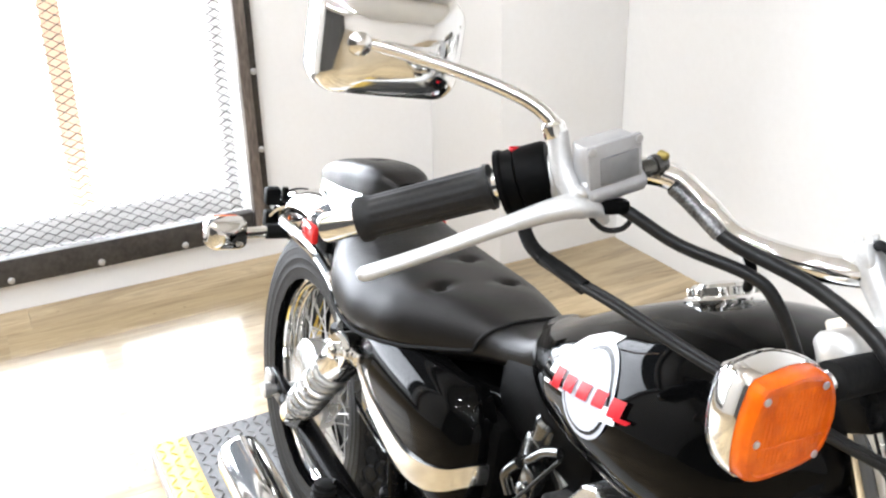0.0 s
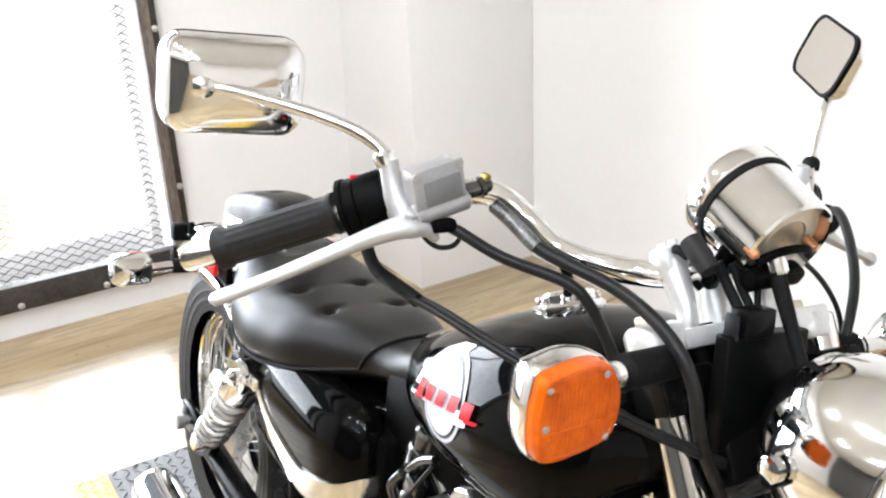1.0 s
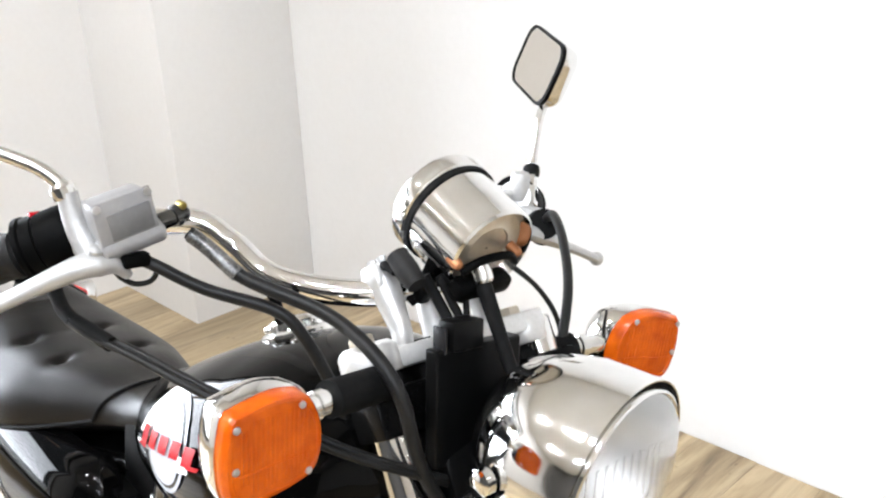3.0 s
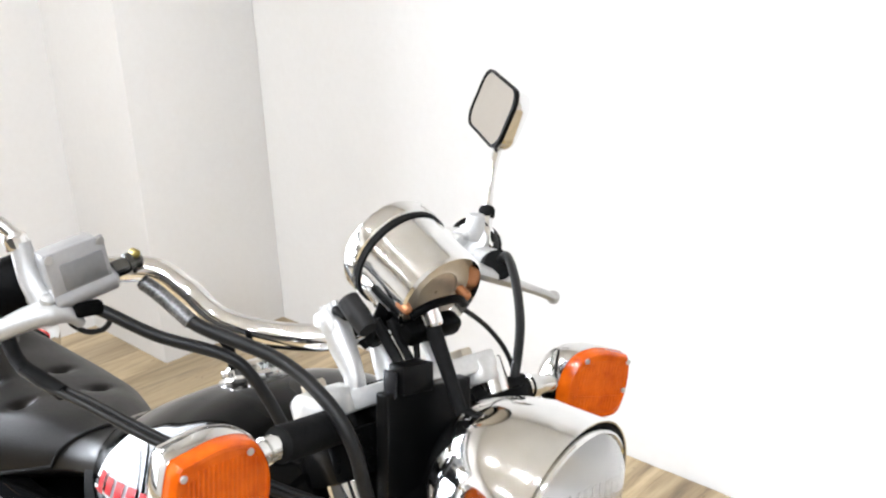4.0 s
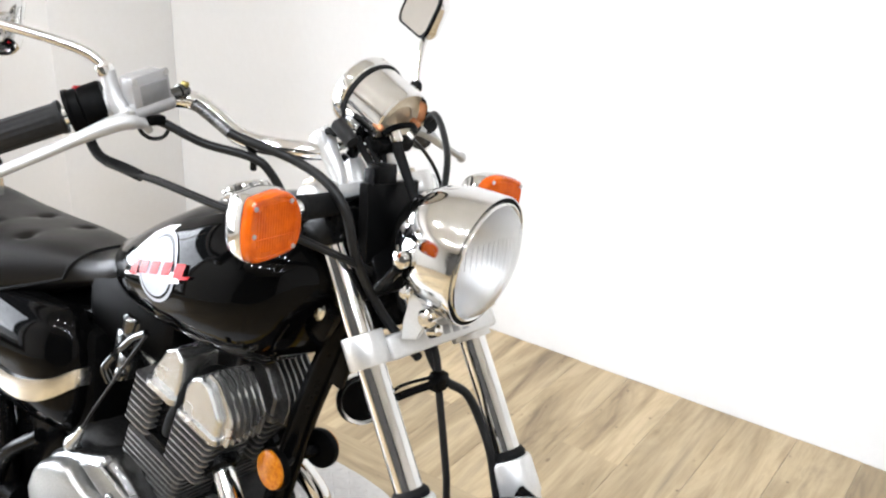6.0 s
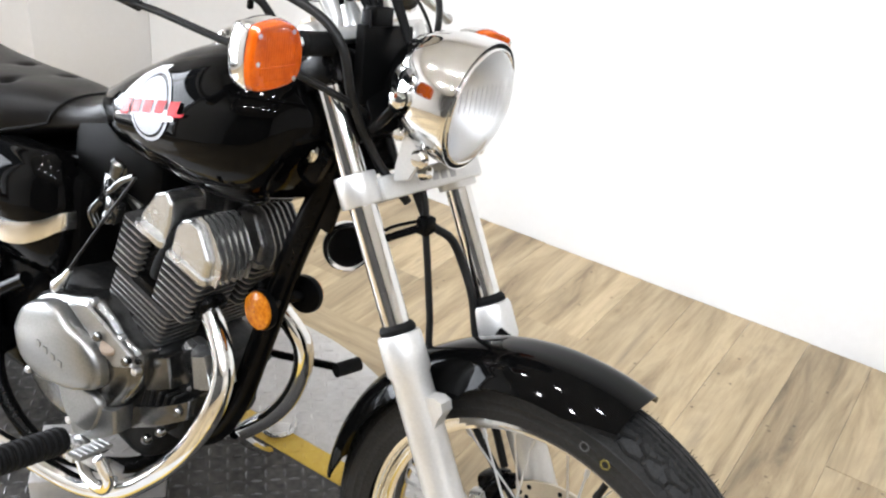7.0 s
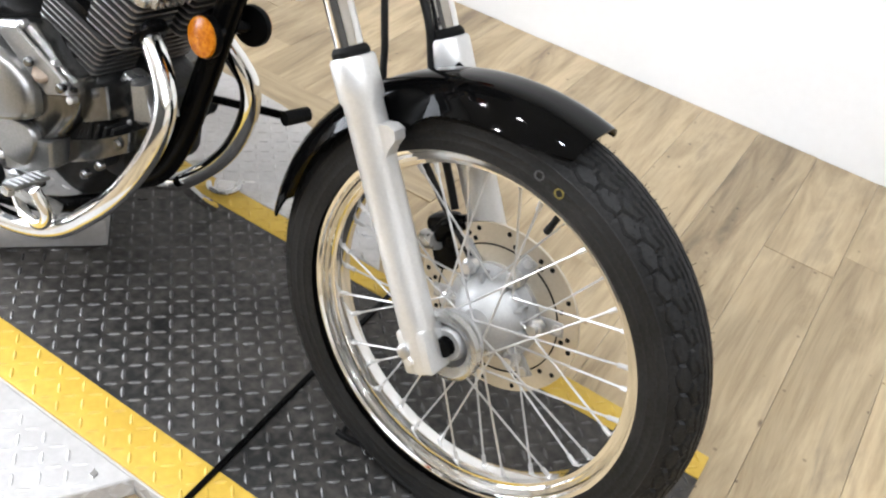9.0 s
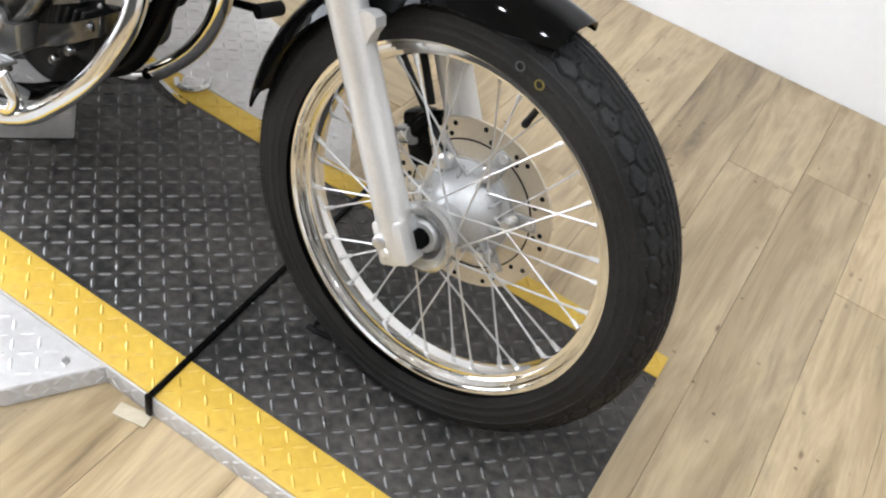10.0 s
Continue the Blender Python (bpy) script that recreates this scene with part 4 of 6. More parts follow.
# headlight
HL = Vector((-0.207, 0, 0.560))
HD = Vector((0.983, 0.13, -0.12)).normalized()
bm = bmesh.new()
lathe(bm, [(0.0170, -0.0990), (0.0370, -0.0945), (0.0530, -0.0810), (0.0645, -0.0590), (0.0726, -0.0324), (0.0744, -0.0108), (0.0754, 0.0020), (0.0756, 0.0075), (0.0750, 0.0094), (0.0738, 0.0092), (0.0732, 0.0060), (0.0730, 0.0010), (0.0660, 0.0005)], HL, HD, 64, caps=False)
head = fp("headlight", bm, CHROME, None, "round chrome headlight")
bm = bmesh.new()
lathe(bm, [(0.0729, 0.0012), (0.0729, 0.0058), (0.0690, 0.0058), (0.0690, 0.0012)], HL, HD, 64, caps=False, closed=True)
fp("gasket", bm, RUBBER, head)
bm = bmesh.new()
lathe(bm, [(0.0696, 0.0030), (0.0697, 0.0085), (0.0688, 0.0112), (0.0672, 0.0122), (0.0660, 0.0112), (0.0658, 0.0080)], HL, HD, 64, caps=False)
fp("rim", bm, CHROME, head)
bm = bmesh.new()
lathe(bm, [(0.0662, 0.0072), (0.0598, -0.0162), (0.0481, -0.0342), (0.0298, -0.0468), (0.0123, -0.0513), (0.0009, -0.0518)], HL, HD, 48, caps=False)
fp("reflector", bm, REFLECT, head)
bm = bmesh.new()
lathe(bm, [(0.0662, 0.0108), (0.0598, 0.0175), (0.0481, 0.0229), (0.0306, 0.0270), (0.0131, 0.0288), (0.0009, 0.0293), (0.0009, 0.0274), (0.0131, 0.0270), (0.0306, 0.0252), (0.0481, 0.0212), (0.0598, 0.0158), (0.0662, 0.0090)], HL, HD, 48, caps=False, closed=True)
gl = fp("lens", bm, LENS, head, "fluted clear glass lens")
gl.visible_shadow = False
bm = bmesh.new()
for k in range(13):
    u = -0.048 + 0.008 * k
    hgt = 0.6 * math.sqrt(max(0.0001, 0.060 ** 2 - u * u))
    box(bm, HL + Vector((0, u, 0.012)) + HD * (0.0205 - 1.9 * u * u), (0.0008, 0.0035, hgt), 0.0003, None, 1)
fl = fp("flutes", bm, LENS, head)
fl.visible_shadow = False
bm = bmesh.new()
lathe(bm, [(0.0009, 0.0000), (0.0105, -0.0027), (0.0105, -0.0216), (0.0088, -0.0234)], HL + HD * -0.02, HD, 20, caps=False)
fp("bulb_shield", bm, CHROME, head)
for sgn in (-1, 1):
    bm = bmesh.new()
    lathe(bm, [(0.0096, 0.0000), (0.0096, 0.0072), (0.0061, 0.0090), (0.0009, 0.0095)], HL + HD * -0.045 + Vector((0, sgn * 0.070, -0.005)), (0, sgn, 0), 14)
    fp("side_bolt", bm, CHROME, head)
    bm = bmesh.new()
    tube(bm, [(-0.252, sgn * 0.080, 0.552), (-0.268, sgn * 0.076, 0.535), (-0.290, sgn * 0.066, 0.515)], 0.007, 14)
    fp("headlight_bracket", bm, FRAME)
    bm = bmesh.new()
    ol = [(-0.264, 0.458), (-0.240, 0.466), (-0.226, 0.492), (-0.232, 0.506), (-0.250, 0.520), (-0.258, 0.512), (-0.262, 0.480)]
    loft(bm, [[Vector((x, sgn * y, z)) for x, z in ol] for y in (0.046, 0.052)])
    bmesh.ops.bevel(bm, geom=list(bm.edges), offset=0.002, segments=2, affect="EDGES")
    stay = fp("headlight_stay", bm, SILVER)
    for x, z, r in ((-0.260, 0.516, 0.008), (-0.228, 0.496, 0.011)):
        bm = bmesh.new()
        lathe(bm, [(r, 0.0), (r, 0.006), (r * 0.7, 0.009), (0.001, 0.0095)], (x, sgn * 0.051, z), (0, sgn, 0), 14)
        fp("stay_bolt", bm, CHROME, stay)
bm = bmesh.new()
lathe(bm, [(0.007, -0.008), (0.010, 0.0), (0.007, 0.010), (0.003, 0.012)], (-0.238, -0.030, 0.474), (1, 0, 0.2), 14)
fp("adjuster", bm, CHROME, head)
# black shroud between the fork legs
bm = bmesh.new()
tilt = Matrix.Rotation(radians(-8), 3, "Y") @ Matrix.Rotation(radians(-3.5), 3, "X")
box(bm, (-0.325, -0.021, 0.576), (0.014, 0.086, 0.090), 0.002, tilt)
box(bm, (-0.325, 0, 0.525), (0.05, 0.110, 0.07), 0.003, bt)
shroud = fp("fork_shroud", bm, SHROUD, None, "", 20.0)
bm = bmesh.new()
box(bm, (-0.329, -0.0345, 0.631), (0.018, 0.030, 0.022), 0.0015, tilt)
fp("connector_box", bm, SHROUD, shroud)
bm = bmesh.new()
box(bm, (-0.331, -0.0530, 0.629), (0.014, 0.003, 0.020), 0.001, tilt)
fp("box_bracket", bm, GREY, shroud)
for sgn in (-1, 1):
    bm = bmesh.new()
    box(bm, fork_at(0.655, sgn * 0.074, 0.002), (0.048, 0.050, 0.036), 0.004, bt)
    fp("signal_bracket", bm, FRAME)

# speedometer
GA = Vector((-0.925, 0, 0.380)).normalized()
GB = Vector((-0.3485, 0.0060, 0.6845))


def gp(profile):
    return [(0.905 * r, 1.00 * h) for r, h in profile]


bm = bmesh.new()
lathe(bm, gp([(0.0360, 0.002), (0.0398, -0.004), (0.0419, -0.007), (0.0440, -0.005), (0.0445, 0.002), (0.0458, 0.040), (0.0464, 0.046)]), GB, GA, 64)
gauge = fp("speedometer", bm, CHROME, None, "chrome speedometer can facing the rider")
bm = bmesh.new()
lathe(bm, gp([(0.0011, 0.0015), (0.0212, 0.0015), (0.022, 0.0), (0.0254, 0.0015), (0.0376, 0.0015)]), GB, GA, 48, caps=False)
fp("gauge_base", bm, SATIN, gauge)
bm = bmesh.new()
lathe(bm, gp([(0.0466, 0.0445), (0.0483, 0.0455), (0.0483, 0.0500), (0.0466, 0.0510)]), GB, GA, 56, caps=False, closed=True)
fp("gauge_seal", bm, RUBBER, gauge)
bm = bmesh.new()
lathe(bm, gp([(0.0466, 0.0508), (0.0490, 0.0525), (0.0490, 0.0640), (0.0469, 0.0680), (0.0419, 0.068), (0.0408, 0.062)]), GB, GA, 56, caps=False)
fp("bezel", bm, CHROME, gauge)
bm = bmesh.new()
lathe(bm, gp([(0.0395, 0.060), (0.001, 0.0605)]), GB, GA, 40, caps=False)
fp("dial", bm, DIAL, gauge)
bm = bmesh.new()
lathe(bm, gp([(0.0390, 0.065), (0.001, 0.0655)]), GB, GA, 40, caps=False)
g = fp("dial_glass", bm, GLASS, gauge)
g.visible_shadow = False
for u in (-0.036, 0.026):
    bm = bmesh.new()
    lathe(bm, [(0.0045, 0.004), (0.0045, -0.003), (0.0035, -0.007), (0.001, -0.008)], GB + Vector((0.002, u, -0.003)), GA, 14)
    fp("warning_bulb", bm, COPPER, gauge, "copper lamp socket")
bm = bmesh.new()
box(bm, GB + Vector((0.000, -0.006, -0.027)), (0.018, 0.056, 0.016), 0.005, Matrix.Rotation(radians(25), 3, "Y"))
tube(bm, [GB + Vector((0.004, -0.030, -0.012)), GB + Vector((0.010, -0.012, -0.004)), GB + Vector((0.010, 0.012, -0.004)), GB + Vector((0.004, 0.026, -0.012))], 0.0036, 12)
fp("gauge_bracket", bm, PLASTIC, gauge)
for u in (-0.026, 0.024):
    bm = bmesh.new()
    box(bm, (-0.378, u, 0.658), (0.012, 0.012, 0.045), 0.003, Matrix.Rotation(radians(25), 3, "Y"))
    fp("gauge_leg", bm, FRAME, gauge)
bm = bmesh.new()
lathe(bm, [(0.0070, 0.004), (0.0085, 0.002), (0.0085, -0.011), (0.0070, -0.013)], (-0.344, -0.006, 0.6735), (-0.48, 0, 0.88), 18)
fp("cable_nut", bm, CHROME, gauge)
bm = bmesh.new()
tube(bm, [(-0.385, 0.02, 0.63), (-0.392, 0.005, 0.66), (-0.388, -0.02, 0.672)], 0.006, 12)
tube(bm, [(-0.372, -0.036, 0.664), (-0.364, -0.030, 0.648), (-0.350, -0.028, 0.632), (-0.342, -0.030, 0.620)], 0.0045, 12)
tube(bm, [(-0.366, -0.026, 0.664), (-0.358, -0.022, 0.648), (-0.347, -0.020, 0.634), (-0.340, -0.022, 0.620)], 0.0036, 12)
tube(bm, [(-0.350, -0.016, 0.668), (-0.346, -0.016, 0.650), (-0.342, -0.017, 0.632), (-0.340, -0.018, 0.616)], 0.0026, 12)
tube(bm, [(-0.40, -0.02, 0.63), (-0.412, -0.036, 0.650), (-0.404, -0.050, 0.666), (-0.390, -0.050, 0.664)], 0.0035, 12)
fp("wiring_loom", bm, RUBBER)
bm = bmesh.new()
tube(bm, [(-0.394, -0.046, 0.676), (-0.380, -0.046, 0.667), (-0.368, -0.046, 0.659)], [0.009, 0.0095, 0.008], 16)
fp("ignition_connector", bm, GRIP)


def cable(name, points, r=0.0045, mtl=None, label=""):
    bm = bmesh.new()
    tube(bm, points, r, 16, 8)
    return fp(name, bm, mtl or CABLE, None, label)


cable("brake_hose", [(-0.497, -0.166, 0.686), (-0.485, -0.157, 0.676), (-0.456, -0.142, 0.657), (-0.400, -0.108, 0.640), (-0.350, -0.100, 0.624), (-0.322, -0.094, 0.596), (-0.312, -0.080, 0.54), (-0.300, -0.04, 0.47), (-0.272, -0.005, 0.42)], 0.0055)
cable("hose_sleeve", [(-0.4965, -0.165, 0.6845), (-0.485, -0.157, 0.676), (-0.460, -0.145, 0.659)], 0.0062, BRAID, "braided steel sleeve")
cable("throttle_cable", [(-0.535, -0.202, 0.665), (-0.513, -0.190, 0.661), (-0.485, -0.160, 0.643), (-0.442, -0.126, 0.633), (-0.425, -0.112, 0.617), (-0.412, -0.095, 0.58), (-0.40, -0.085, 0.545)], 0.0050)
for dy in (-0.0035, 0.0035):
    cable("throttle_cable", [(-0.535, -0.242 + dy, 0.6173), (-0.510, -0.236 + dy, 0.613), (-0.470, -0.222 + dy, 0.6085), (-0.41, -0.198 + dy, 0.596), (-0.352, -0.162 + dy, 0.580), (-0.325, -0.130 + dy, 0.563), (-0.312, -0.085 + dy, 0.540), (-0.312, -0.04 + dy, 0.515)], 0.0030)
cable("throttle_boot", [(-0.580, -0.244, 0.650), (-0.571, -0.243, 0.631), (-0.556, -0.243, 0.621), (-0.536, -0.2424, 0.6172)], 0.0058, RUBBER, "black rubber cable boot")
cable("throttle_boot", [(-0.540, -0.2424, 0.6176), (-0.515, -0.2375, 0.6150), (-0.494, -0.231, 0.6105)], 0.0060, RUBBER, "black rubber cable boot")
cable("cable_tie", [(-0.452, -0.128, 0.652), (-0.450, -0.118, 0.634), (-0.458, -0.110, 0.615)], 0.004, RUBBER)
cable("switch_wire", [(-0.530, -0.212, 0.655), (-0.529, -0.207, 0.648), (-0.525, -0.198, 0.6425), (-0.519, -0.188, 0.645), (-0.514, -0.185, 0.655), (-0.516, -0.190, 0.664)], 0.0022)
bm = bmesh.new()
box(bm, (-0.514, -0.2020, 0.6655), (0.012, 0.022, 0.011), 0.003)
fp("brake_switch", bm, PLASTIC)
cable("clutch_boot", [(-0.505, 0.235, 0.636), (-0.482, 0.218, 0.644)], 0.016, RUBBER, "black rubber lever boot")
cable("clutch_cable", [(-0.485, 0.222, 0.648), (-0.455, 0.200, 0.662), (-0.415, 0.170, 0.652), (-0.372, 0.133, 0.625), (-0.350, 0.105, 0.585), (-0.345, 0.09, 0.53)], 0.0045)
cable("switch_wire", [(-0.374, 0.035, 0.667), (-0.370, 0.055, 0.6575), (-0.370, 0.090, 0.632), (-0.370, 0.118, 0.600), (-0.370, 0.129, 0.568), (-0.365, 0.115, 0.53)], 0.0023)
cable("speedometer_cable", [(-0.340, -0.006, 0.664), (-0.332, -0.006, 0.651), (-0.316, -0.006, 0.626), (-0.297, -0.006, 0.597), (-0.284, 0.0, 0.570), (-0.272, 0.012, 0.535)], [0.0066, 0.0064, 0.0056, 0.0050, 0.0046, 0.0046], RUBBER)
cable("speedometer_cable", [(-0.285, 0.008, 0.475), (-0.258, 0.010, 0.4235), (-0.2506, 0.010, 0.3917), (-0.2365, 0.010, 0.3388), (-0.2225, 0.010, 0.2827), (-0.2090, 0.012, 0.225), (-0.165, 0.035, 0.17), (-0.10, 0.05, 0.09), (-0.03, 0.052, 0.03)], 0.0046)
cable("brake_hose", [(-0.285, 0.004, 0.46), (-0.262, 0.010, 0.415), (-0.2500, 0.022, 0.392), (-0.2330, 0.045, 0.374), (-0.2178, 0.060, 0.3382), (-0.1983, 0.062, 0.3028), (-0.1828, 0.064, 0.253), (-0.160, 0.068, 0.19), (-0.130, 0.074, 0.130), (-0.105, 0.070, 0.09)], 0.0055)
bm = bmesh.new()
tube(bm, [(-0.2765, -0.045, 0.3740), (-0.268, -0.030, 0.3820), (-0.2500, 0.004, 0.3935)], 0.0050, 10)
tube(bm, [(-0.2765, -0.045, 0.3840), (-0.2680, -0.032, 0.3950), (-0.2490, 0.004, 0.4035)], 0.0022, 8)
box(bm, (-0.2795, -0.048, 0.378), (0.012, 0.008, 0.028), 0.002)
box(bm, (-0.2500, 0.009, 0.395), (0.018, 0.022, 0.024), 0.005)
fp("hose_guide", bm, FRAME)

# front fender
bm = bmesh.new()
rings = []
for k in range(61):
    deg = 76 + (177 - 76) * k / 60
    a = radians(deg)
    end = min(1.0, (k + 1.5) / 8, (61.5 - k) / 7)
    drop = 0.036 * (0.45 + 0.55 * end) + 0.022 * math.exp(-((deg - 121) / 8) ** 2)
    ring = []
    for skin in (0.0, 0.0025):
        row = []
        for j in range(17):
            u = -1 + j / 8
            w = (0.060 - skin) * (0.72 + 0.28 * end ** 0.6) * math.copysign(abs(u) ** 0.85, u)
            r = 0.3220 - skin - drop * abs(u) ** 2.8
            row.append(Vector((r * math.cos(a), w, r * math.sin(a))))
        ring += row if skin == 0.0 else row[::-1]
    rings.append(ring)
loft(bm, rings)
fender = fp("front_fender", bm, PAINT, None, "glossy black front fender", 50)
for sgn in (1,):
    bm = bmesh.new()
    tube(bm, [(-0.095, sgn * 0.070, 0.235), (-0.118, sgn * 0.064, 0.262), (-0.15, sgn * 0.060, 0.275)], 0.008, 8)
    fp("fender_bracket", bm, FRAME, fender)


# ---- wheels ----
def tyre_mesh(bm, centre, radius, rim_r, half_w, blocks=52):
    """A tyre with waved ribs, six-sided shoulder blocks and moulded sidewall rings."""
    c = Vector(centre)
    nw, step = 121, 10
    na = blocks * step
    mid = rim_r + (radius - rim_r) * 0.46
    rings = []
    for i in range(na):
        a = 2 * math.pi * i / na
        ca, sa = math.cos(a), math.sin(a)
        ring = []
        for j in range(nw):
            t = math.pi * (j / (nw - 1)) * 1.24 - math.pi * 0.62
            w = half_w * math.sin(t)
            cs = math.cos(t)
            r = mid + (radius - mid) * cs if cs > 0 else mid + (mid - rim_r) * cs * 1.05 / math.cos(math.pi * 0.38)
            u = abs(t)
            if cs > 0.10:
                ph = (i + (step // 2 if t > 0 else 0)) % step
                wave = abs(ph - step / 2) / (step / 2)
                cut = 0.0
                for g, wob in ((0.12, 0.02), (0.30, 0.03), (0.50, 0.05)):
                    if abs(u - g - wob * (2 * wave - 1)) < 0.030:
                        cut = 0.0045
                inner = 0.70 + 0.09 * min(1.0, max(0.0, 1.6 * wave - 0.3))
                outer = 1.17 - 0.13 * min(1.0, max(0.0, 1.6 * wave - 0.3))
                if abs(u - inner) < 0.034 or abs(u - outer) < 0.032:
                    cut = 0.0042
                if inner < u < outer and ph == 0:
                    cut = 0.0042
                if outer < u < 1.36 and ph == 0:
                    cut = 0.0016
                if 0.50 < u < inner and ph in (4, 5):
                    cut = 0.0028
                r -= cut
            if u > 1.36:
                for g in (1.42, 1.66, 1.78):
                    if abs(u - g) < 0.024:
                        w *= 1.018
            ring.append(c + Vector((r * ca, w, r * sa)))
        rings.append(ring)
    loft(bm, rings + [rings[0]], ends=False, closed=False)
    bmesh.ops.remove_doubles(bm, verts=bm.verts, dist=1e-5)


def wheel(place, name, centre, tyre_r, rim_r, half_w, rim_half, spokes, hub):
    c = Vector(centre)
    bm = bmesh.new()
    lathe(bm, [(rim_r - 0.004, -rim_half), (rim_r + 0.001, -rim_half - 0.001), (rim_r + 0.002, -rim_half + 0.003), (rim_r - 0.006, -rim_half + 0.006), (rim_r - 0.010, -rim_half * 0.62), (rim_r - 0.022, -rim_half * 0.42),
               (rim_r - 0.024, 0.0), (rim_r - 0.022, rim_half * 0.42), (rim_r - 0.010, rim_half * 0.62), (rim_r - 0.006, rim_half - 0.006), (rim_r + 0.002, rim_half - 0.003), (rim_r + 0.001, rim_half + 0.001),
               (rim_r - 0.004, rim_half), (rim_r - 0.008, rim_half - 0.001), (rim_r - 0.010, rim_half - 0.005), (rim_r - 0.014, rim_half - 0.004), (rim_r - 0.015, rim_half * 0.68), (rim_r - 0.019, rim_half * 0.70), (rim_r - 0.020, rim_half * 0.52), (rim_r - 0.025, rim_half * 0.50), (rim_r - 0.0275, rim_half * 0.28), (rim_r - 0.0285, 0), (rim_r - 0.0275, -rim_half * 0.28), (rim_r - 0.025, -rim_half * 0.50), (rim_r - 0.020, -rim_half * 0.52), (rim_r - 0.019, -rim_half * 0.70), (rim_r - 0.015, -rim_half * 0.68), (rim_r - 0.014, -rim_half + 0.004), (rim_r - 0.010, -rim_half + 0.005), (rim_r - 0.008, -rim_half + 0.001)],
          c, (0, 1, 0), 128, closed=True, caps=False)
    w = place(name, bm, CHROME, None, "wire-spoked wheel with a chrome rim")
    bm = bmesh.new()
    tyre_mesh(bm, c, tyre_r, rim_r - 0.002, half_w)
    tyre = place("tyre", bm, TYRE, w, "black road tyre with small moulding hairs", 18)
    hub_r, hub_y = hub
    rr = rim_r - 0.026
    for side in (-1, 1):
        for lead in (-1, 1):
            made = None
            count = spokes // 4
            for k in range(count):
                a = 2 * math.pi * (k + (0.25 if side > 0 else 0) + (0.5 if lead > 0 else 0.0)) / count
                h = a + lead * radians(62)
                p0 = Vector((hub_r * math.cos(h), side * hub_y, hub_r * math.sin(h)))
                p1 = Vector((rr * math.cos(a), side * 0.006, rr * math.sin(a)))
                if made is None:
                    bm = bmesh.new()
                    a0 = a
                    tube(bm, [p0, p1], 0.0014, 6)
                    d = (p1 - p0).normalized()
                    lathe(bm, [(0.0029, -0.015), (0.0030, -0.003), (0.0052, -0.001), (0.0054, 0.003)], p1, d, 6)
                    bmesh.ops.translate(bm, vec=c, verts=bm.verts)
                    made = place("spoke", bm, SPOKE, w)
                else:
                    ob = new("spoke", made.data)
                    ob.parent = w
                    turn = (LIFT @ STEER if place is fp else LIFT) @ Matrix.Translation(c)
                    ob.matrix_local = turn @ Matrix.Rotation(-(a - a0), 4, "Y") @ turn.inverted()
    return w, tyre


fw, ftyre = wheel(fp, "front_wheel", (0, 0, 0), 0.304, 0.241, 0.0410, 0.031, 36, (0.034, 0.036))
bm = bmesh.new()
lathe(bm, [(0.010, -0.060), (0.020, -0.0605), (0.022, -0.058), (0.024, -0.046), (0.040, -0.044), (0.041, -0.040), (0.037, -0.034), (0.022, -0.030), (0.020, 0.0), (0.024, 0.028), (0.040, 0.032), (0.041, 0.040), (0.046, 0.044), (0.046, 0.050), (0.024, 0.054), (0.012, 0.066)], (0, 0, 0), (0, 1, 0), 40)
fp("hub", bm, HUBCAST, fw)
bm = bmesh.new()
lathe(bm, [(0.030, -0.060), (0.041, -0.066), (0.046, -0.064), (0.047, -0.056), (0.040, -0.046)], (0, 0, 0), (0, 1, 0), 36, caps=False)
fp("hub_ring", bm, ALLOY, fw)
bm = bmesh.new()
lathe(bm, [(0.012, -0.070), (0.013, -0.068), (0.013, 0.085), (0.012, 0.087)], (0, 0, 0), (0, 1, 0), 20)
fp("axle", bm, FRAME)
# brake disc with holes set round it
bm = bmesh.new()
lathe(bm, [(0.090, 0.052), (0.119, 0.052), (0.1195, 0.054), (0.119, 0.0565), (0.090, 0.0565)], (0, 0, 0), (0, 1, 0), 72, closed=True, caps=False)
disc = fp("brake_disc", bm, SATIN, fw, "drilled steel brake disc")
bm = bmesh.new()
lathe(bm, [(0.020, 0.004), (0.036, 0.012), (0.047, 0.026), (0.054, 0.040), (0.066, 0.0450), (0.066, 0.0555), (0.050, 0.056), (0.020, 0.052)], (0, 0, 0), (0, 1, 0), 48, closed=True, caps=False)
carrier = fp("disc_carrier", bm, HUBCAST, fw)
for k in range(10):
    a = radians(36 * k + 4)
    bm = bmesh.new()
    box(bm, (0.049 * math.cos(a), 0.034, 0.049 * math.sin(a)), (0.020, 0.018, 0.005), 0.002, Matrix.Rotation(-a, 3, "Y"))
    fp("carrier_rib", bm, HUBCAST, carrier)
for k in range(6):
    a = radians(60 * k + 15)
    bm = bmesh.new()
    box(bm, (0.076 * math.cos(a), 0.053, 0.076 * math.sin(a)), (0.046, 0.005, 0.022), 0.002, Matrix.Rotation(-a, 3, "Y"))
    fp("carrier_arm", bm, HUBCAST, carrier)
    bm = bmesh.new()
    lathe(bm, [(0.0115, 0.046), (0.0110, 0.036), (0.0075, 0.034), (0.0070, 0.028), (0.001, 0.0275)], (0.066 * math.cos(a), 0.0, 0.066 * math.sin(a)), (0, 1, 0), 14)
    fp("carrier_bolt", bm, BOLT, carrier)
bm = bmesh.new()
lathe(bm, [(0.060, 0.0525), (0.0915, 0.0525), (0.0915, 0.0550), (0.060, 0.0550)], (0, 0, 0), (0, 1, 0), 64, closed=True, caps=False)
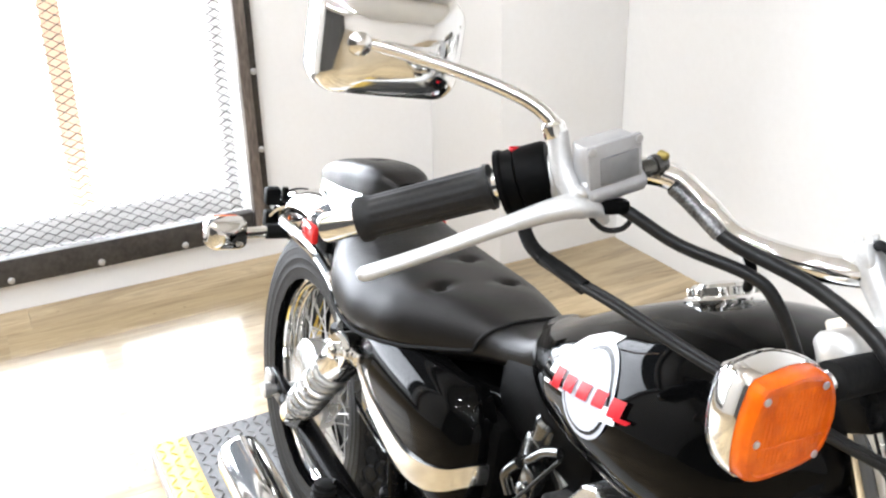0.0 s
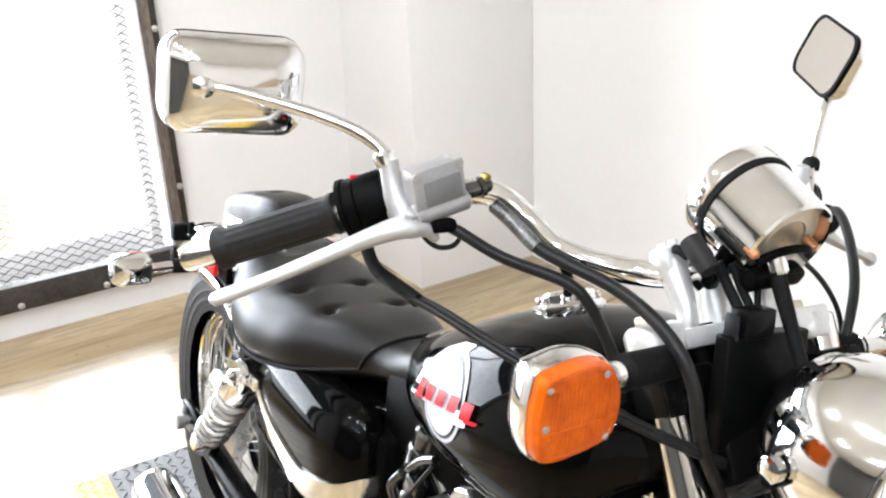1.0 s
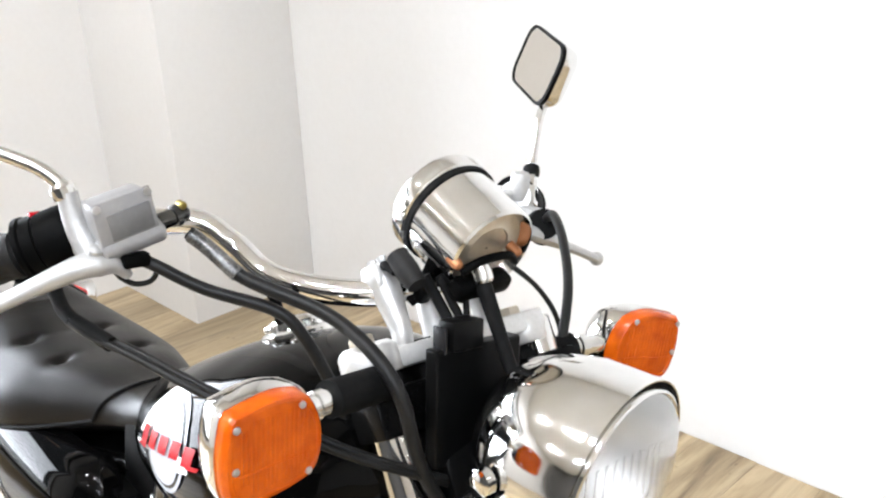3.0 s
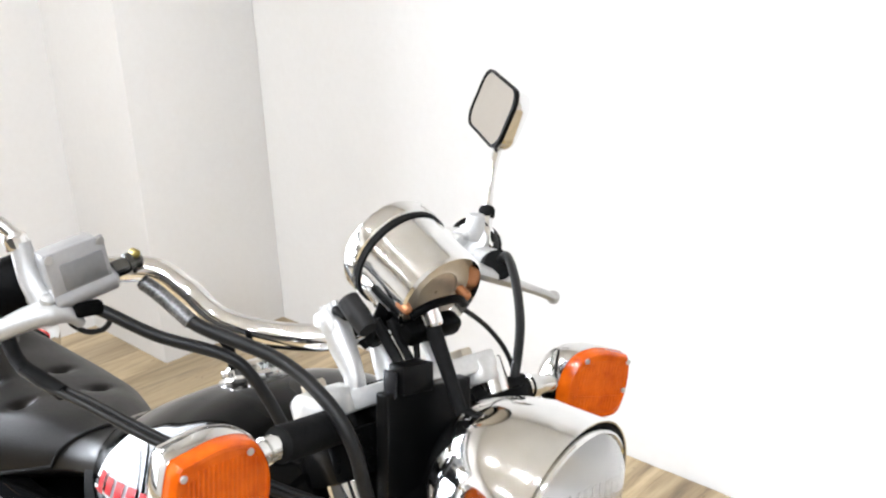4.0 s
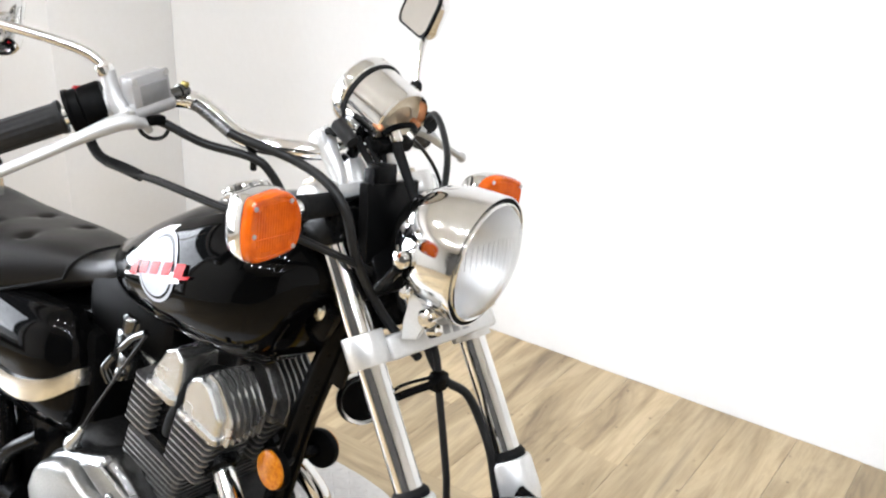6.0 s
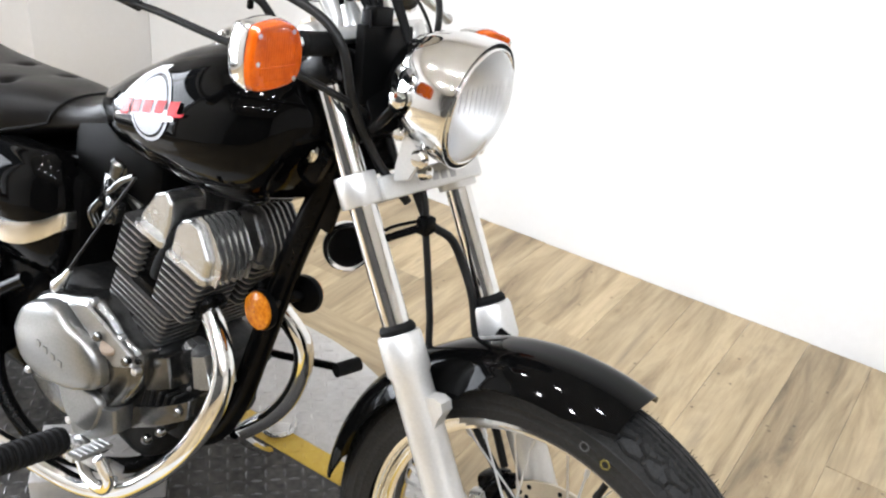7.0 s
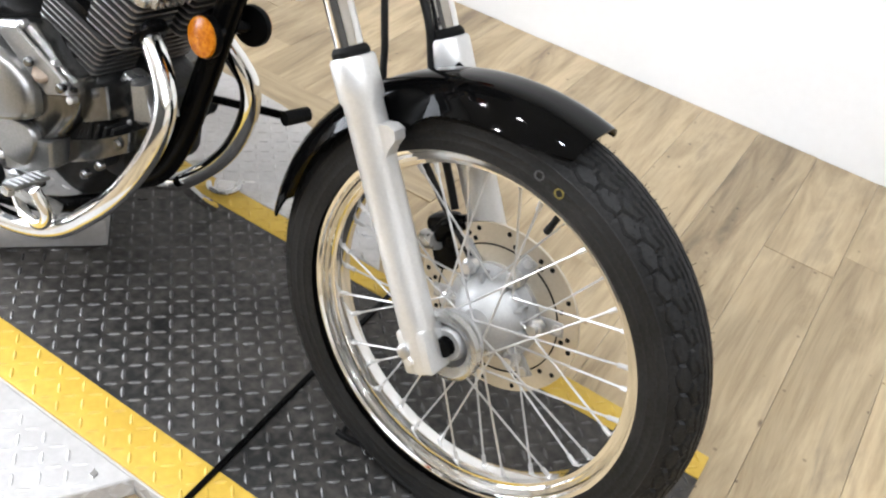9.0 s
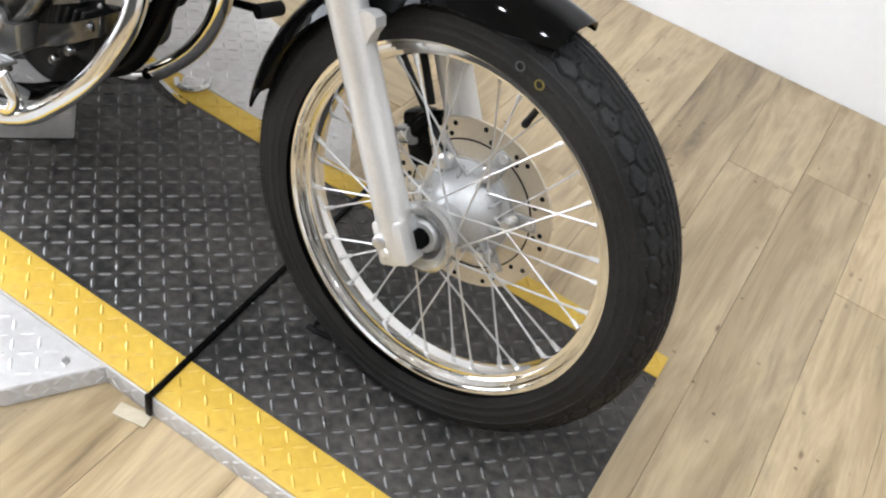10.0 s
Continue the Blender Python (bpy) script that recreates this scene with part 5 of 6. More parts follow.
fp("disc_web", bm, SATIN, disc)
for k in range(12):
    for da, r in ((0.0, 0.098), (6.5, 0.111)) if k % 2 else ((0.0, 0.111), (5.0, 0.098), (9.0, 0.106)):
        bm = bmesh.new()
        a = radians(30 * k + da)
        lathe(bm, [(0.0034, 0.0), (0.0034, 0.0008)], (r * math.cos(a), 0.0512, r * math.sin(a)), (0, 1, 0), 10)
        fp("disc_hole", bm, RUBBER, disc)
for k in range(6):
    # dark slots between the disc and its carrier, and the rivets that bridge them
    bm = bmesh.new()
    pts = [(0.0905 * math.cos(radians(60 * k + 23 + d)), 0.0516, 0.0905 * math.sin(radians(60 * k + 23 + d))) for d in range(0, 46, 5)]
    tube(bm, pts, 0.0011, 6)
    fp("disc_slot", bm, RUBBER, disc)
    bm = bmesh.new()
    a = radians(60 * k + 15)
    lathe(bm, [(0.0065, 0.0), (0.0065, -0.003), (0.0035, -0.0035), (0.001, -0.003)], (0.0905 * math.cos(a), 0.0515, 0.0905 * math.sin(a)), (0, 1, 0), 12)
    fp("rivet", bm, BOLT, disc)
bm = bmesh.new()
box(bm, (-0.100, 0.066, 0.045), (0.044, 0.034, 0.078), 0.010, Matrix.Rotation(radians(-28), 3, "Y"))
tube(bm, [(-0.078, 0.060, 0.088), (-0.098, 0.052, 0.078), (-0.112, 0.050, 0.05)], 0.011, 12)
fp("brake_caliper", bm, FRAME)
bm = bmesh.new()
tube(bm, [(-0.126, 0.050, 0.040), (-0.104, 0.044, 0.052)], 0.013, 14)
fp("caliper_piston", bm, ALLOY)
VALVE = Vector((0.0625, 0.0, 0.2065))
# valve and the two factory dots of the sidewall
bm = bmesh.new()
lathe(bm, [(0.0065, -0.006), (0.0065, 0.002), (0.0042, 0.004), (0.0042, 0.026), (0.0048, 0.027), (0.0048, 0.034), (0.003, 0.036)], (VALVE.x, -0.002, VALVE.z), -VALVE, 12)
fp("valve", bm, CASEDARK, fw)
for ang, r, mtl in ((74.8, 0.256, DOT), (81.2, 0.258, DOTGREY)):
    bm = bmesh.new()
    a = radians(ang)
    lathe(bm, [(0.0042, 0.0), (0.0042, 0.0005), (0.0060, 0.0005), (0.0060, 0.0)], (r * math.cos(a), -0.0417, r * math.sin(a)), (0, -1, 0), 20, caps=False)
    fp("sidewall_dot", bm, mtl, ftyre)
rng = random.Random(4)
bm = bmesh.new()
for k in range(520):
    a = rng.uniform(0, 2 * math.pi)
    t = rng.choice((-1.05, -0.8, 0.8, 1.05)) + rng.uniform(-0.08, 0.08)
    mid = 0.239 + 0.065 * 0.46
    r, w = mid + (0.304 - mid) * math.cos(t), 0.041 * math.sin(t)
    o = Vector((r * math.cos(a), w, r * math.sin(a)))
    d = Vector((math.cos(a) * math.cos(t), math.sin(t) * 0.7, math.sin(a) * math.cos(t))) + Vector((rng.uniform(-0.4, 0.4), rng.uniform(-0.4, 0.4), rng.uniform(-0.4, 0.4)))
    tube(bm, [o, o + d.normalized() * rng.uniform(0.003, 0.007)], 0.0004, 3)
ob = fp("moulding_hairs", bm, RUBBER, ftyre)
ob["kind"] = "stuff"

RW = Vector((-1.445, 0, 0.0))
rw, rtyre = wheel(bp_, "rear_wheel", RW, 0.305, 0.202, 0.062, 0.042, 36, (0.07, 0.04))
bm = bmesh.new()
lathe(bm, [(0.02, -0.07), (0.075, -0.066), (0.085, -0.058), (0.085, -0.03), (0.075, -0.026), (0.05, 0.0), (0.06, 0.05), (0.02, 0.06)], RW, (0, 1, 0), 40)
bp_("hub", bm, ALLOY, rw)
bm = bmesh.new()
lathe(bm, [(0.009, -0.145), (0.014, -0.143), (0.014, -0.130), (0.009, -0.128), (0.009, 0.14)], RW, (0, 1, 0), 12)
bp_("axle", bm, BOLT, rw)

# ---- tank ----
TX = [-0.800, -0.782, -0.74, -0.68, -0.60, -0.52, -0.45, -0.405, -0.382, -0.368, -0.360]
TR = [(0.024, 0.424, 0.398), (0.050, 0.436, 0.390), (0.088, 0.456, 0.376), (0.119, 0.494, 0.361), (0.140, 0.537, 0.352), (0.148, 0.565, 0.350), (0.145, 0.571, 0.358), (0.134, 0.566, 0.390), (0.114, 0.556, 0.425), (0.082, 0.536, 0.460), (0.034, 0.514, 0.488)]


def tank_half(x):
    xs = np.array(TX)
    cols = np.array(TR)
    # smooth through the stations
    return [float(np.interp(x, xs, cols[:, k])) for k in range(3)]


bm = bmesh.new()
rings = []
for i in range(61):
    x = TX[0] + (TX[-1] - TX[0]) * i / 60
    xs = [x - 0.022, x - 0.011, x, x + 0.011, x + 0.022]
    w, top, bot = [float(np.mean([tank_half(min(max(q, TX[0]), TX[-1]))[k] for q in xs])) for k in range(3)]
    mid = bot + (top - bot) * 0.46
    ring = []
    for k in range(48):
        t = 2 * math.pi * k / 48
        cs, sn = math.cos(t), math.sin(t)
        n = 2.25
        yy = math.copysign(abs(cs) ** (2 / n), cs) * w
        zz = math.copysign(abs(sn) ** (2 / n), sn)
        ring.append(Vector((x, yy, mid + zz * ((top - mid) if zz > 0 else (mid - bot)))))
    rings.append(ring)
loft(bm, rings)
tank = bp_("fuel_tank", bm, PAINT, None, "glossy black teardrop fuel tank", 60)
bm = bmesh.new()
CAP = Vector((-0.578, 0, 0.545))
lathe(bm, [(0.036, -0.012), (0.0375, 0.0), (0.034, 0.003), (0.029, 0.004), (0.029, 0.011), (0.026, 0.014), (0.010, 0.016), (0.001, 0.0165)], CAP, (-0.42, 0, 0.9), 40)
for k in range(8):
    a = 2 * math.pi * k / 8
    m3 = basis((-0.42, 0, 0.9))
    box(bm, CAP + m3 @ Vector((0.029 * math.cos(a), 0.029 * math.sin(a), 0.007)), (0.007, 0.007, 0.008), 0.002, m3)
bp_("filler_cap", bm, CHROME, tank)


def decal(name, outline, material, lift, side=-1):
    """A flat shape of (x, z) that follows the tank's side."""
    bm = bmesh.new()
    vs = [bm.verts.new((x, 0, z)) for x, z in outline]
    f_ = bm.faces.new(vs)
    bmesh.ops.triangulate(bm, faces=[f_])
    for _ in range(4):
        es = [e for e in bm.edges if e.calc_length() > 0.008]
        if not es:
            break
        bmesh.ops.subdivide_edges(bm, edges=es, cuts=1)
        bmesh.ops.triangulate(bm, faces=bm.faces)
    for v in bm.verts:
        x, z = v.co.x, v.co.z
        xs = [min(max(x + q, TX[0]), TX[-1]) for q in (-0.022, -0.011, 0, 0.011, 0.022)]
        w, top, bot = [float(np.mean([tank_half(q)[k] for q in xs])) for k in range(3)]
        mid = bot + (top - bot) * 0.46
        u = (z - mid) / ((top - mid) if z > mid else (mid - bot))
        yy = w * max(0.0, 1 - abs(u) ** 2.25) ** (1 / 2.25)
        v.co.y = side * (yy + lift)
    bp_(name, bm, material, tank, "", 60)


def disc_outline(cx, cz, r, n=28):
    return [(cx + r * math.cos(2 * math.pi * k / n), cz + r * math.sin(2 * math.pi * k / n)) for k in range(n)]


for side in (-1, 1):
    decal("badge_wing", [(-0.656, 0.446), (-0.648, 0.470), (-0.632, 0.492), (-0.606, 0.508), (-0.580, 0.516), (-0.588, 0.498), (-0.604, 0.476), (-0.618, 0.456)], WHITE, 0.0012, side)
    decal("badge_line", [(-0.662, 0.432), (-0.606, 0.447), (-0.606, 0.450), (-0.662, 0.436)], WHITE, 0.0012, side)
    decal("badge_ring", disc_outline(-0.580, 0.466, 0.0425), PALE, 0.0015, side)
    decal("badge_ring", disc_outline(-0.580, 0.466, 0.0385), GREY, 0.0018, side)
    decal("badge_disc", disc_outline(-0.580, 0.466, 0.0350), PALE, 0.0024, side)
    decal("badge_tail", [(-0.560, 0.452), (-0.527, 0.462), (-0.527, 0.476), (-0.548, 0.470)], WHITE, 0.0030, side)
    for k, (tall, drop) in enumerate(((0.0265, 0.004), (0.0205, 0.0), (0.0205, 0.0), (0.0205, 0.0), (0.0225, 0.003))):
        x, z = -0.640 + 0.0250 * k, 0.441 + 0.0062 * k - drop
        decal("badge_block", [(x, z + 0.1 * tall), (x + 0.0180, z + 0.0045 + 0.1 * tall), (x + 0.0195, z + 0.0045 + 0.9 * tall), (x + 0.0015, z + 0.9 * tall)], RED, 0.0036, side)
    decal("badge_stroke", [(-0.645, 0.4385), (-0.628, 0.4425), (-0.628, 0.4455), (-0.645, 0.4415)], RED, 0.0037, side)
    decal("badge_stroke", [(-0.530, 0.4660), (-0.512, 0.4710), (-0.508, 0.4760), (-0.530, 0.4705)], RED, 0.0037, side)

for side in (-1, 1):
    bm = bmesh.new()
    seam = []
    for k in range(14):
        x = -0.386 - 0.20 * k / 13
        w, top, bot = tank_half(x)
        mid = bot + (top - bot) * 0.46
        u = 0.90 if k > 2 else 0.90 - 0.12 * (3 - k)
        seam.append((x, side * (w * (1 - u ** 2.25) ** (1 / 2.25) + 0.0005), mid - u * (mid - bot)))
    tube(bm, seam, 0.0022, 8, 4)
    bp_("tank_seam", bm, PAINT, tank)

# tank mount plate with its chrome bolt
for sgn in (-1, 1):
    bm = bmesh.new()
    box(bm, (-0.392, sgn * 0.060, 0.452), (0.07, 0.006, 0.055), 0.008, Matrix.Rotation(radians(25), 3, "Y"))
    pl_ = bp_("tank_bracket", bm, FRAME)
    bm = bmesh.new()
    lathe(bm, [(0.015, 0.0), (0.015, 0.003), (0.010, 0.004), (0.010, 0.008), (0.001, 0.009)], (-0.383, sgn * 0.063, 0.460), (0, sgn, 0), 18)
    bp_("bracket_bolt", bm, CHROME, pl_)

# ---- seats ----
SX = [-1.32, -1.28, -1.21, -1.12, -1.02, -0.93, -0.86, -0.81, -0.765, -0.735]
SR = [(0.070, 0.405, 0.30), (0.100, 0.398, 0.275), (0.127, 0.384, 0.258), (0.137, 0.380, 0.255), (0.124, 0.386, 0.276), (0.090, 0.394, 0.308), (0.064, 0.394, 0.336), (0.058, 0.400, 0.352), (0.054, 0.430, 0.365), (0.046, 0.440, 0.38)]


def pad(name, xs, rows, n_top, material, label, n=40, dents=(), parent=None):
    bm = bmesh.new()
    rings = []
    for i in range(n):
        x = xs[0] + (xs[-1] - xs[0]) * i / (n - 1)
        w, top, bot = [float(np.mean([np.interp(x + q, xs, [r[k] for r in rows]) for q in (-0.02, -0.01, 0, 0.01, 0.02)])) for k in range(3)]
        mid = bot + (top - bot) * 0.35
        ring = []
        for k in range(80):
            t = 2 * math.pi * k / 80
            cs, sn = math.cos(t), math.sin(t)
            yy = math.copysign(abs(cs) ** (2 / 3.0), cs) * w
            zz = math.copysign(abs(sn) ** (2 / n_top), sn)
            z = mid + zz * ((top - mid) if zz > 0 else (mid - bot))
            if zz > 0.3:
                for dx, dy, depth, rad in dents:
                    q = ((x - dx) ** 2 + (yy - dy) ** 2) / rad ** 2
                    z -= depth * math.exp(-q)
            ring.append(Vector((x, yy, z)))
        rings.append(ring)
    loft(bm, rings)
    return bp_(name, bm, material, parent, label, 50)


BUTTONS = [(-1.105, -0.058), (-1.100, 0.038), (-1.005, -0.055), (-0.995, 0.044)]
seat = pad("rider_seat", SX, SR, 2.6, LEATHER, "black vinyl saddle with four buttons", 140, [(x, y, 0.013, 0.010) for x, y in BUTTONS] + [(x, y, 0.0025, 0.024) for x, y in BUTTONS])
for x, y in BUTTONS:
    w, top, bot = [float(np.interp(x, SX, [r[k] for r in SR])) for k in range(3)]
    bm = bmesh.new()
    lathe(bm, [(0.0065, -0.012), (0.0063, 0.0), (0.0045, 0.002), (0.001, 0.0025)], (x, y, top - 0.0165), (0, 0, 1), 16)
    bp_("button", bm, RUBBER, seat)
bm = bmesh.new()
pts = []
for k in range(23):
    t = math.pi * k / 22
    cs, sn = math.cos(t), math.sin(t)
    x = -0.878 + 0.022 * sn
    w, top, bot = [float(np.interp(x, SX, [r[j] for r in SR])) for j in range(3)]
    mid = bot + (top - bot) * 0.35
    pts.append((x, math.copysign(abs(cs) ** (2 / 3.0), cs) * (w + 0.001), mid + abs(sn) ** (2 / 2.6) * (top - mid) + 0.001))
tube(bm, pts, 0.0028, 8, 3)
bp_("seat_piping", bm, RUBBER, seat)
for sgn in (-1, 1):
    bm = bmesh.new()
    tube(bm, [(x, sgn * (float(np.interp(x, SX, [r[0] for r in SR])) * 0.985), float(np.interp(x, SX, [r[2] for r in SR])) + 0.022) for x in (-1.27, -1.2, -1.1, -1.0, -0.93, -0.88)], 0.003, 8, 5)
    bp_("seat_piping", bm, RUBBER, seat)
pillion = pad("pillion_seat", [-1.55, -1.53, -1.47, -1.38, -1.30, -1.245, -1.225], [(0.020, 0.386, 0.360), (0.032, 0.402, 0.362), (0.045, 0.428, 0.374), (0.054, 0.454, 0.390), (0.053, 0.468, 0.404), (0.042, 0.466, 0.412), (0.026, 0.454, 0.418)], 4.2, LEATHER, "black vinyl pillion pad", 36, [(-1.36, 0.0, 0.010, 0.012)])

PX = [-1.545, -1.525, -1.47, -1.38, -1.30, -1.245, -1.225]
PR = [(0.022, 0.380, 0.330), (0.036, 0.394, 0.325), (0.048, 0.414, 0.322), (0.057, 0.432, 0.322), (0.058, 0.444, 0.325), (0.046, 0.444, 0.345), (0.028, 0.436, 0.36)]
pad("pillion_base", PX, PR, 3.2, CHROME, "chrome pillion base", 36, (), pillion)

# ---- rear end ----
bm = bmesh.new()
rings = []
for k in range(41):
    a = radians(64 + (141 - 64) * k / 40)
    ring = []
    for j in range(11):
        u = -1 + j / 5
        r = 0.366 - 0.032 * abs(u) ** 2.6
        ring.append(RW + Vector((r * math.cos(a), 0.086 * u, r * math.sin(a))))
    for j in range(10, -1, -1):
        u = -1 + j / 5
        r = 0.362 - 0.032 * abs(u) ** 2.6
        ring.append(RW + Vector((r * math.cos(a), 0.083 * u, r * math.sin(a))))
    rings.append(ring)
loft(bm, rings)
TAIL = Vector((-1.660, -0.016, 0.258))
rf = bp_("rear_fender", bm, CHROME, None, "chrome rear fender", 50)
# tail light dome enlarged to stand in for the rear fender's white side
bm = bmesh.new()
lathe(bm, [(0.001, 0.066), (0.026, 0.061), (0.043, 0.046), (0.051, 0.024), (0.052, 0.0), (0.046, -0.004)], TAIL, (0.9, -0.25, 0.25), 32)
tl = bp_("tail_light", bm, CHROME, rf, "chrome tail dome, enlarged to stand in for the fender's side")
bm = bmesh.new()
lathe(bm, [(0.049, -0.002), (0.0545, -0.003), (0.0545, -0.009), (0.049, -0.011)], TAIL, (0.9, -0.25, 0.25), 32)
bp_("gasket", bm, RUBBER, tl)
bm = bmesh.new()
lathe(bm, [(0.048, -0.010), (0.046, -0.024), (0.030, -0.030), (0.001, -0.031)], TAIL, (0.9, -0.25, 0.25), 32)
bp_("red_lens", bm, REDLENS, tl)
bm = bmesh.new()
box(bm, (-1.665, -0.075, 0.298), (0.025, 0.03, 0.034), 0.005)
box(bm, (-1.665, -0.075, 0.252), (0.025, 0.03, 0.034), 0.005)
box(bm, (-1.65, -0.055, 0.275), (0.012, 0.012, 0.09), 0.003)
bp_("plate_bracket", bm, PLASTIC, rf)
for sgn in (-1, 1):
    bm = bmesh.new()
    tube(bm, [(-1.180, sgn * 0.112, 0.215), (-1.198, sgn * 0.110, 0.258), (-1.244, sgn * 0.110, 0.292), (-1.3235, sgn * 0.108, 0.306), (-1.42, sgn * 0.105, 0.303), (-1.52, sgn * 0.10, 0.295)], 0.0095, 10)
    bp_("fender_strut", bm, CHROME, rf)
    bm = bmesh.new()
    box(bm, (-1.345, sgn * 0.116, 0.342), (0.05, 0.012, 0.030), 0.004)
    bp_("side_reflector", bm, REDLENS, rf, "red side reflector")
    bm = bmesh.new()
    box(bm, (-1.330, sgn * 0.102, 0.342), (0.08, 0.012, 0.042), 0.004)
    bp_("reflector_base", bm, PLASTIC, rf)
    # rear turn signal
    bm = bmesh.new()
    c = Vector((-1.545, sgn * 0.197, 0.270))
    rings = [[c + Vector((dz, x * sc, y * sc)) for x, y in rounded(0.075, 0.056, 0.016)] for sc, dz in ((0.3, 0.030), (0.65, 0.026), (0.9, 0.017), (1.0, 0.0), (1.0, -0.012))]
    loft(bm, rings)
    sig = bp_("rear_turn_signal", bm, CHROME, None, "chrome rear turn signal")
    bm = bmesh.new()
    rings = [[c + Vector((dz, x * sc, y * sc)) for x, y in rounded(0.072, 0.053, 0.014)] for sc, dz in ((1.0, -0.0122), (0.97, -0.026), (0.6, -0.032))]
    loft(bm, rings)
    bp_("lens", bm, ORANGE, sig)
    bm = bmesh.new()
    tube(bm, [c + Vector((0.004, -sgn * 0.03, 0)), c + Vector((0.004, -sgn * 0.075, 0.002))], 0.0105, 12)
    bp_("stalk", bm, CHROME, sig)
    bm = bmesh.new()
    tube(bm, [c + Vector((0.004, -sgn * 0.072, 0.002)), c + Vector((0.004, -sgn * 0.13, 0.0))], 0.014, 12)
    bp_("stalk_mount", bm, RUBBER, sig)
    # shock absorber
    top, bot = Vector((-1.118, sgn * 0.130, 0.242)), Vector((-1.322, sgn * 0.132, 0.012))
    d = (bot - top)
    L = d.length
    bm = bmesh.new()
    lathe(bm, [(0.012, 0.0), (0.026, 0.006), (0.030, 0.016), (0.031, 0.055), (0.027, 0.060), (0.018, 0.061), (0.018, L * 0.8), (0.026, L * 0.8 + 0.001), (0.027, L * 0.92), (0.02, L * 0.96), (0.012, L)], top, d, 28)
    lathe(bm, [(0.014, -0.02), (0.026, -0.019), (0.027, -0.016), (0.027, 0.016), (0.026, 0.019), (0.014, 0.02)], top, (0, 1, 0), 28)
    box(bm, top + Vector((0.030, 0, 0.004)), (0.030, 0.018, 0.022), 0.005)
    shock = bp_("shock_absorber", bm, CHROME, None, "chrome rear shock absorber")
    bm = bmesh.new()
    m3 = basis(d)
    turns = 7.5
    pts = [top + m3 @ Vector((0.0255 * math.cos(2 * math.pi * turns * t), 0.0255 * math.sin(2 * math.pi * turns * t), 0.062 + (L * 0.8 - 0.064) * t)) for t in [k / 96 for k in range(97)]]
    tube(bm, pts, 0.0058, 10, 1)
    bp_("spring", bm, ALLOY, shock)
    bm = bmesh.new()
    lathe(bm, [(0.013, 0.0), (0.013, 0.008), (0.009, 0.012), (0.001, 0.013)], top + Vector((0, sgn * 0.019, 0)), (0, sgn, 0), 12)
    bp_("mount_nut", bm, CHROME, shock)
    # swing arm
    bm = bmesh.new()
    tube(bm, [(-0.93, sgn * 0.105, -0.025), (-1.2, sgn * 0.108, -0.012), (-1.40, sgn * 0.11, 0.0)], 0.02, 12)
    box(bm, (-1.43, sgn * 0.112, 0.0), (0.11, 0.016, 0.05), 0.005)
    sa = bp_("swing_arm", bm, FRAME)
    bm = bmesh.new()
    box(bm, (-1.47, sgn * 0.123, 0.004), (0.035, 0.012, 0.04), 0.004)
    bp_("chain_adjuster", bm, BOLT, sa)
    # passenger peg
    bm = bmesh.new()
    prof = [(0.010, 0.0), (0.0165, 0.002)]
    for k in range(8):
        prof += [(0.0165, 0.008 + 0.012 * k), (0.0195, 0.010 + 0.012 * k), (0.0195, 0.014 + 0.012 * k), (0.0165, 0.016 + 0.012 * k)]
    lathe(bm, prof + [(0.0165, 0.106), (0.010, 0.108)], (-1.070, sgn * 0.168, 0.055), (0.12, sgn * 0.10, -1.0), 18)
    bp_("passenger_peg", bm, RUBBER)
    bm = bmesh.new()
    tube(bm, [(-1.0, sgn * 0.115, -0.02), (-1.05, sgn * 0.13, 0.02), (-1.070, sgn * 0.160, 0.050)], 0.010, 10)
    bp_("peg_bracket", bm, FRAME)
    # barrel-shaped side cover; a bright strip wraps round its front corner
    rows = [(-1.10, 0.125, 0.232, 0.250), (-1.03, 0.130, 0.197, 0.222), (-0.97, 0.132, 0.178, 0.208), (-0.91, 0.132, 0.168, 0.202),
            (-0.86, 0.128, 0.175, 0.212), (-0.825, 0.118, 0.192, 0.225), (-0.803, 0.100, 0.210, 0.240), (-0.797, 0.072, 0.212, 0.242)]
    plan = smooth_path([(x, sgn * y, 0) for x, y, lo, hi in rows], 6)
    low = smooth_path([(x, 0, lo) for x, y, lo, hi in rows], 6)
    high = smooth_path([(x, 0, hi) for x, y, lo, hi in rows], 6)
    inward = []
    for i, q in enumerate(plan):
        t = plan[min(i + 1, len(plan) - 1)] - plan[max(i - 1, 0)]
        n = Vector((-t.y, t.x, 0)).normalized()
        inward.append(n if n.dot(Vector((-0.95, 0, 0)) - q) > 0 else -n)
    bm = bmesh.new()
    rings = []
    for q, n in zip(plan, inward):
        ring = [q + n * d + Vector((0, 0, z)) for d, z in ((0.055, 0.318), (0.026, 0.312), (0.010, 0.296), (0.002, 0.265), (0.0, 0.225), (0.002, 0.180), (0.010, 0.148), (0.028, 0.126), (0.055, 0.118))]
        rings.append(ring)
    loft(bm, rings)
    sc_ = bp_("side_cover", bm, PAINT, None, "glossy black side cover", 60)
    bm = bmesh.new()
    rings = []
    for q, n, l_, h_ in zip(plan, inward, low, high):
        m_ = (l_.z + h_.z) / 2
        ring = [q + n * d + Vector((0, 0, z)) for d, z in ((0.004, l_.z), (-0.003, l_.z + 0.001), (-0.0045, m_), (-0.003, h_.z - 0.001), (0.004, h_.z))]
        rings.append(ring)
    loft(bm, rings)
    bp_("bright_strip", bm, SATINCHROME, sc_, "satin chrome strip round the cover", 50)

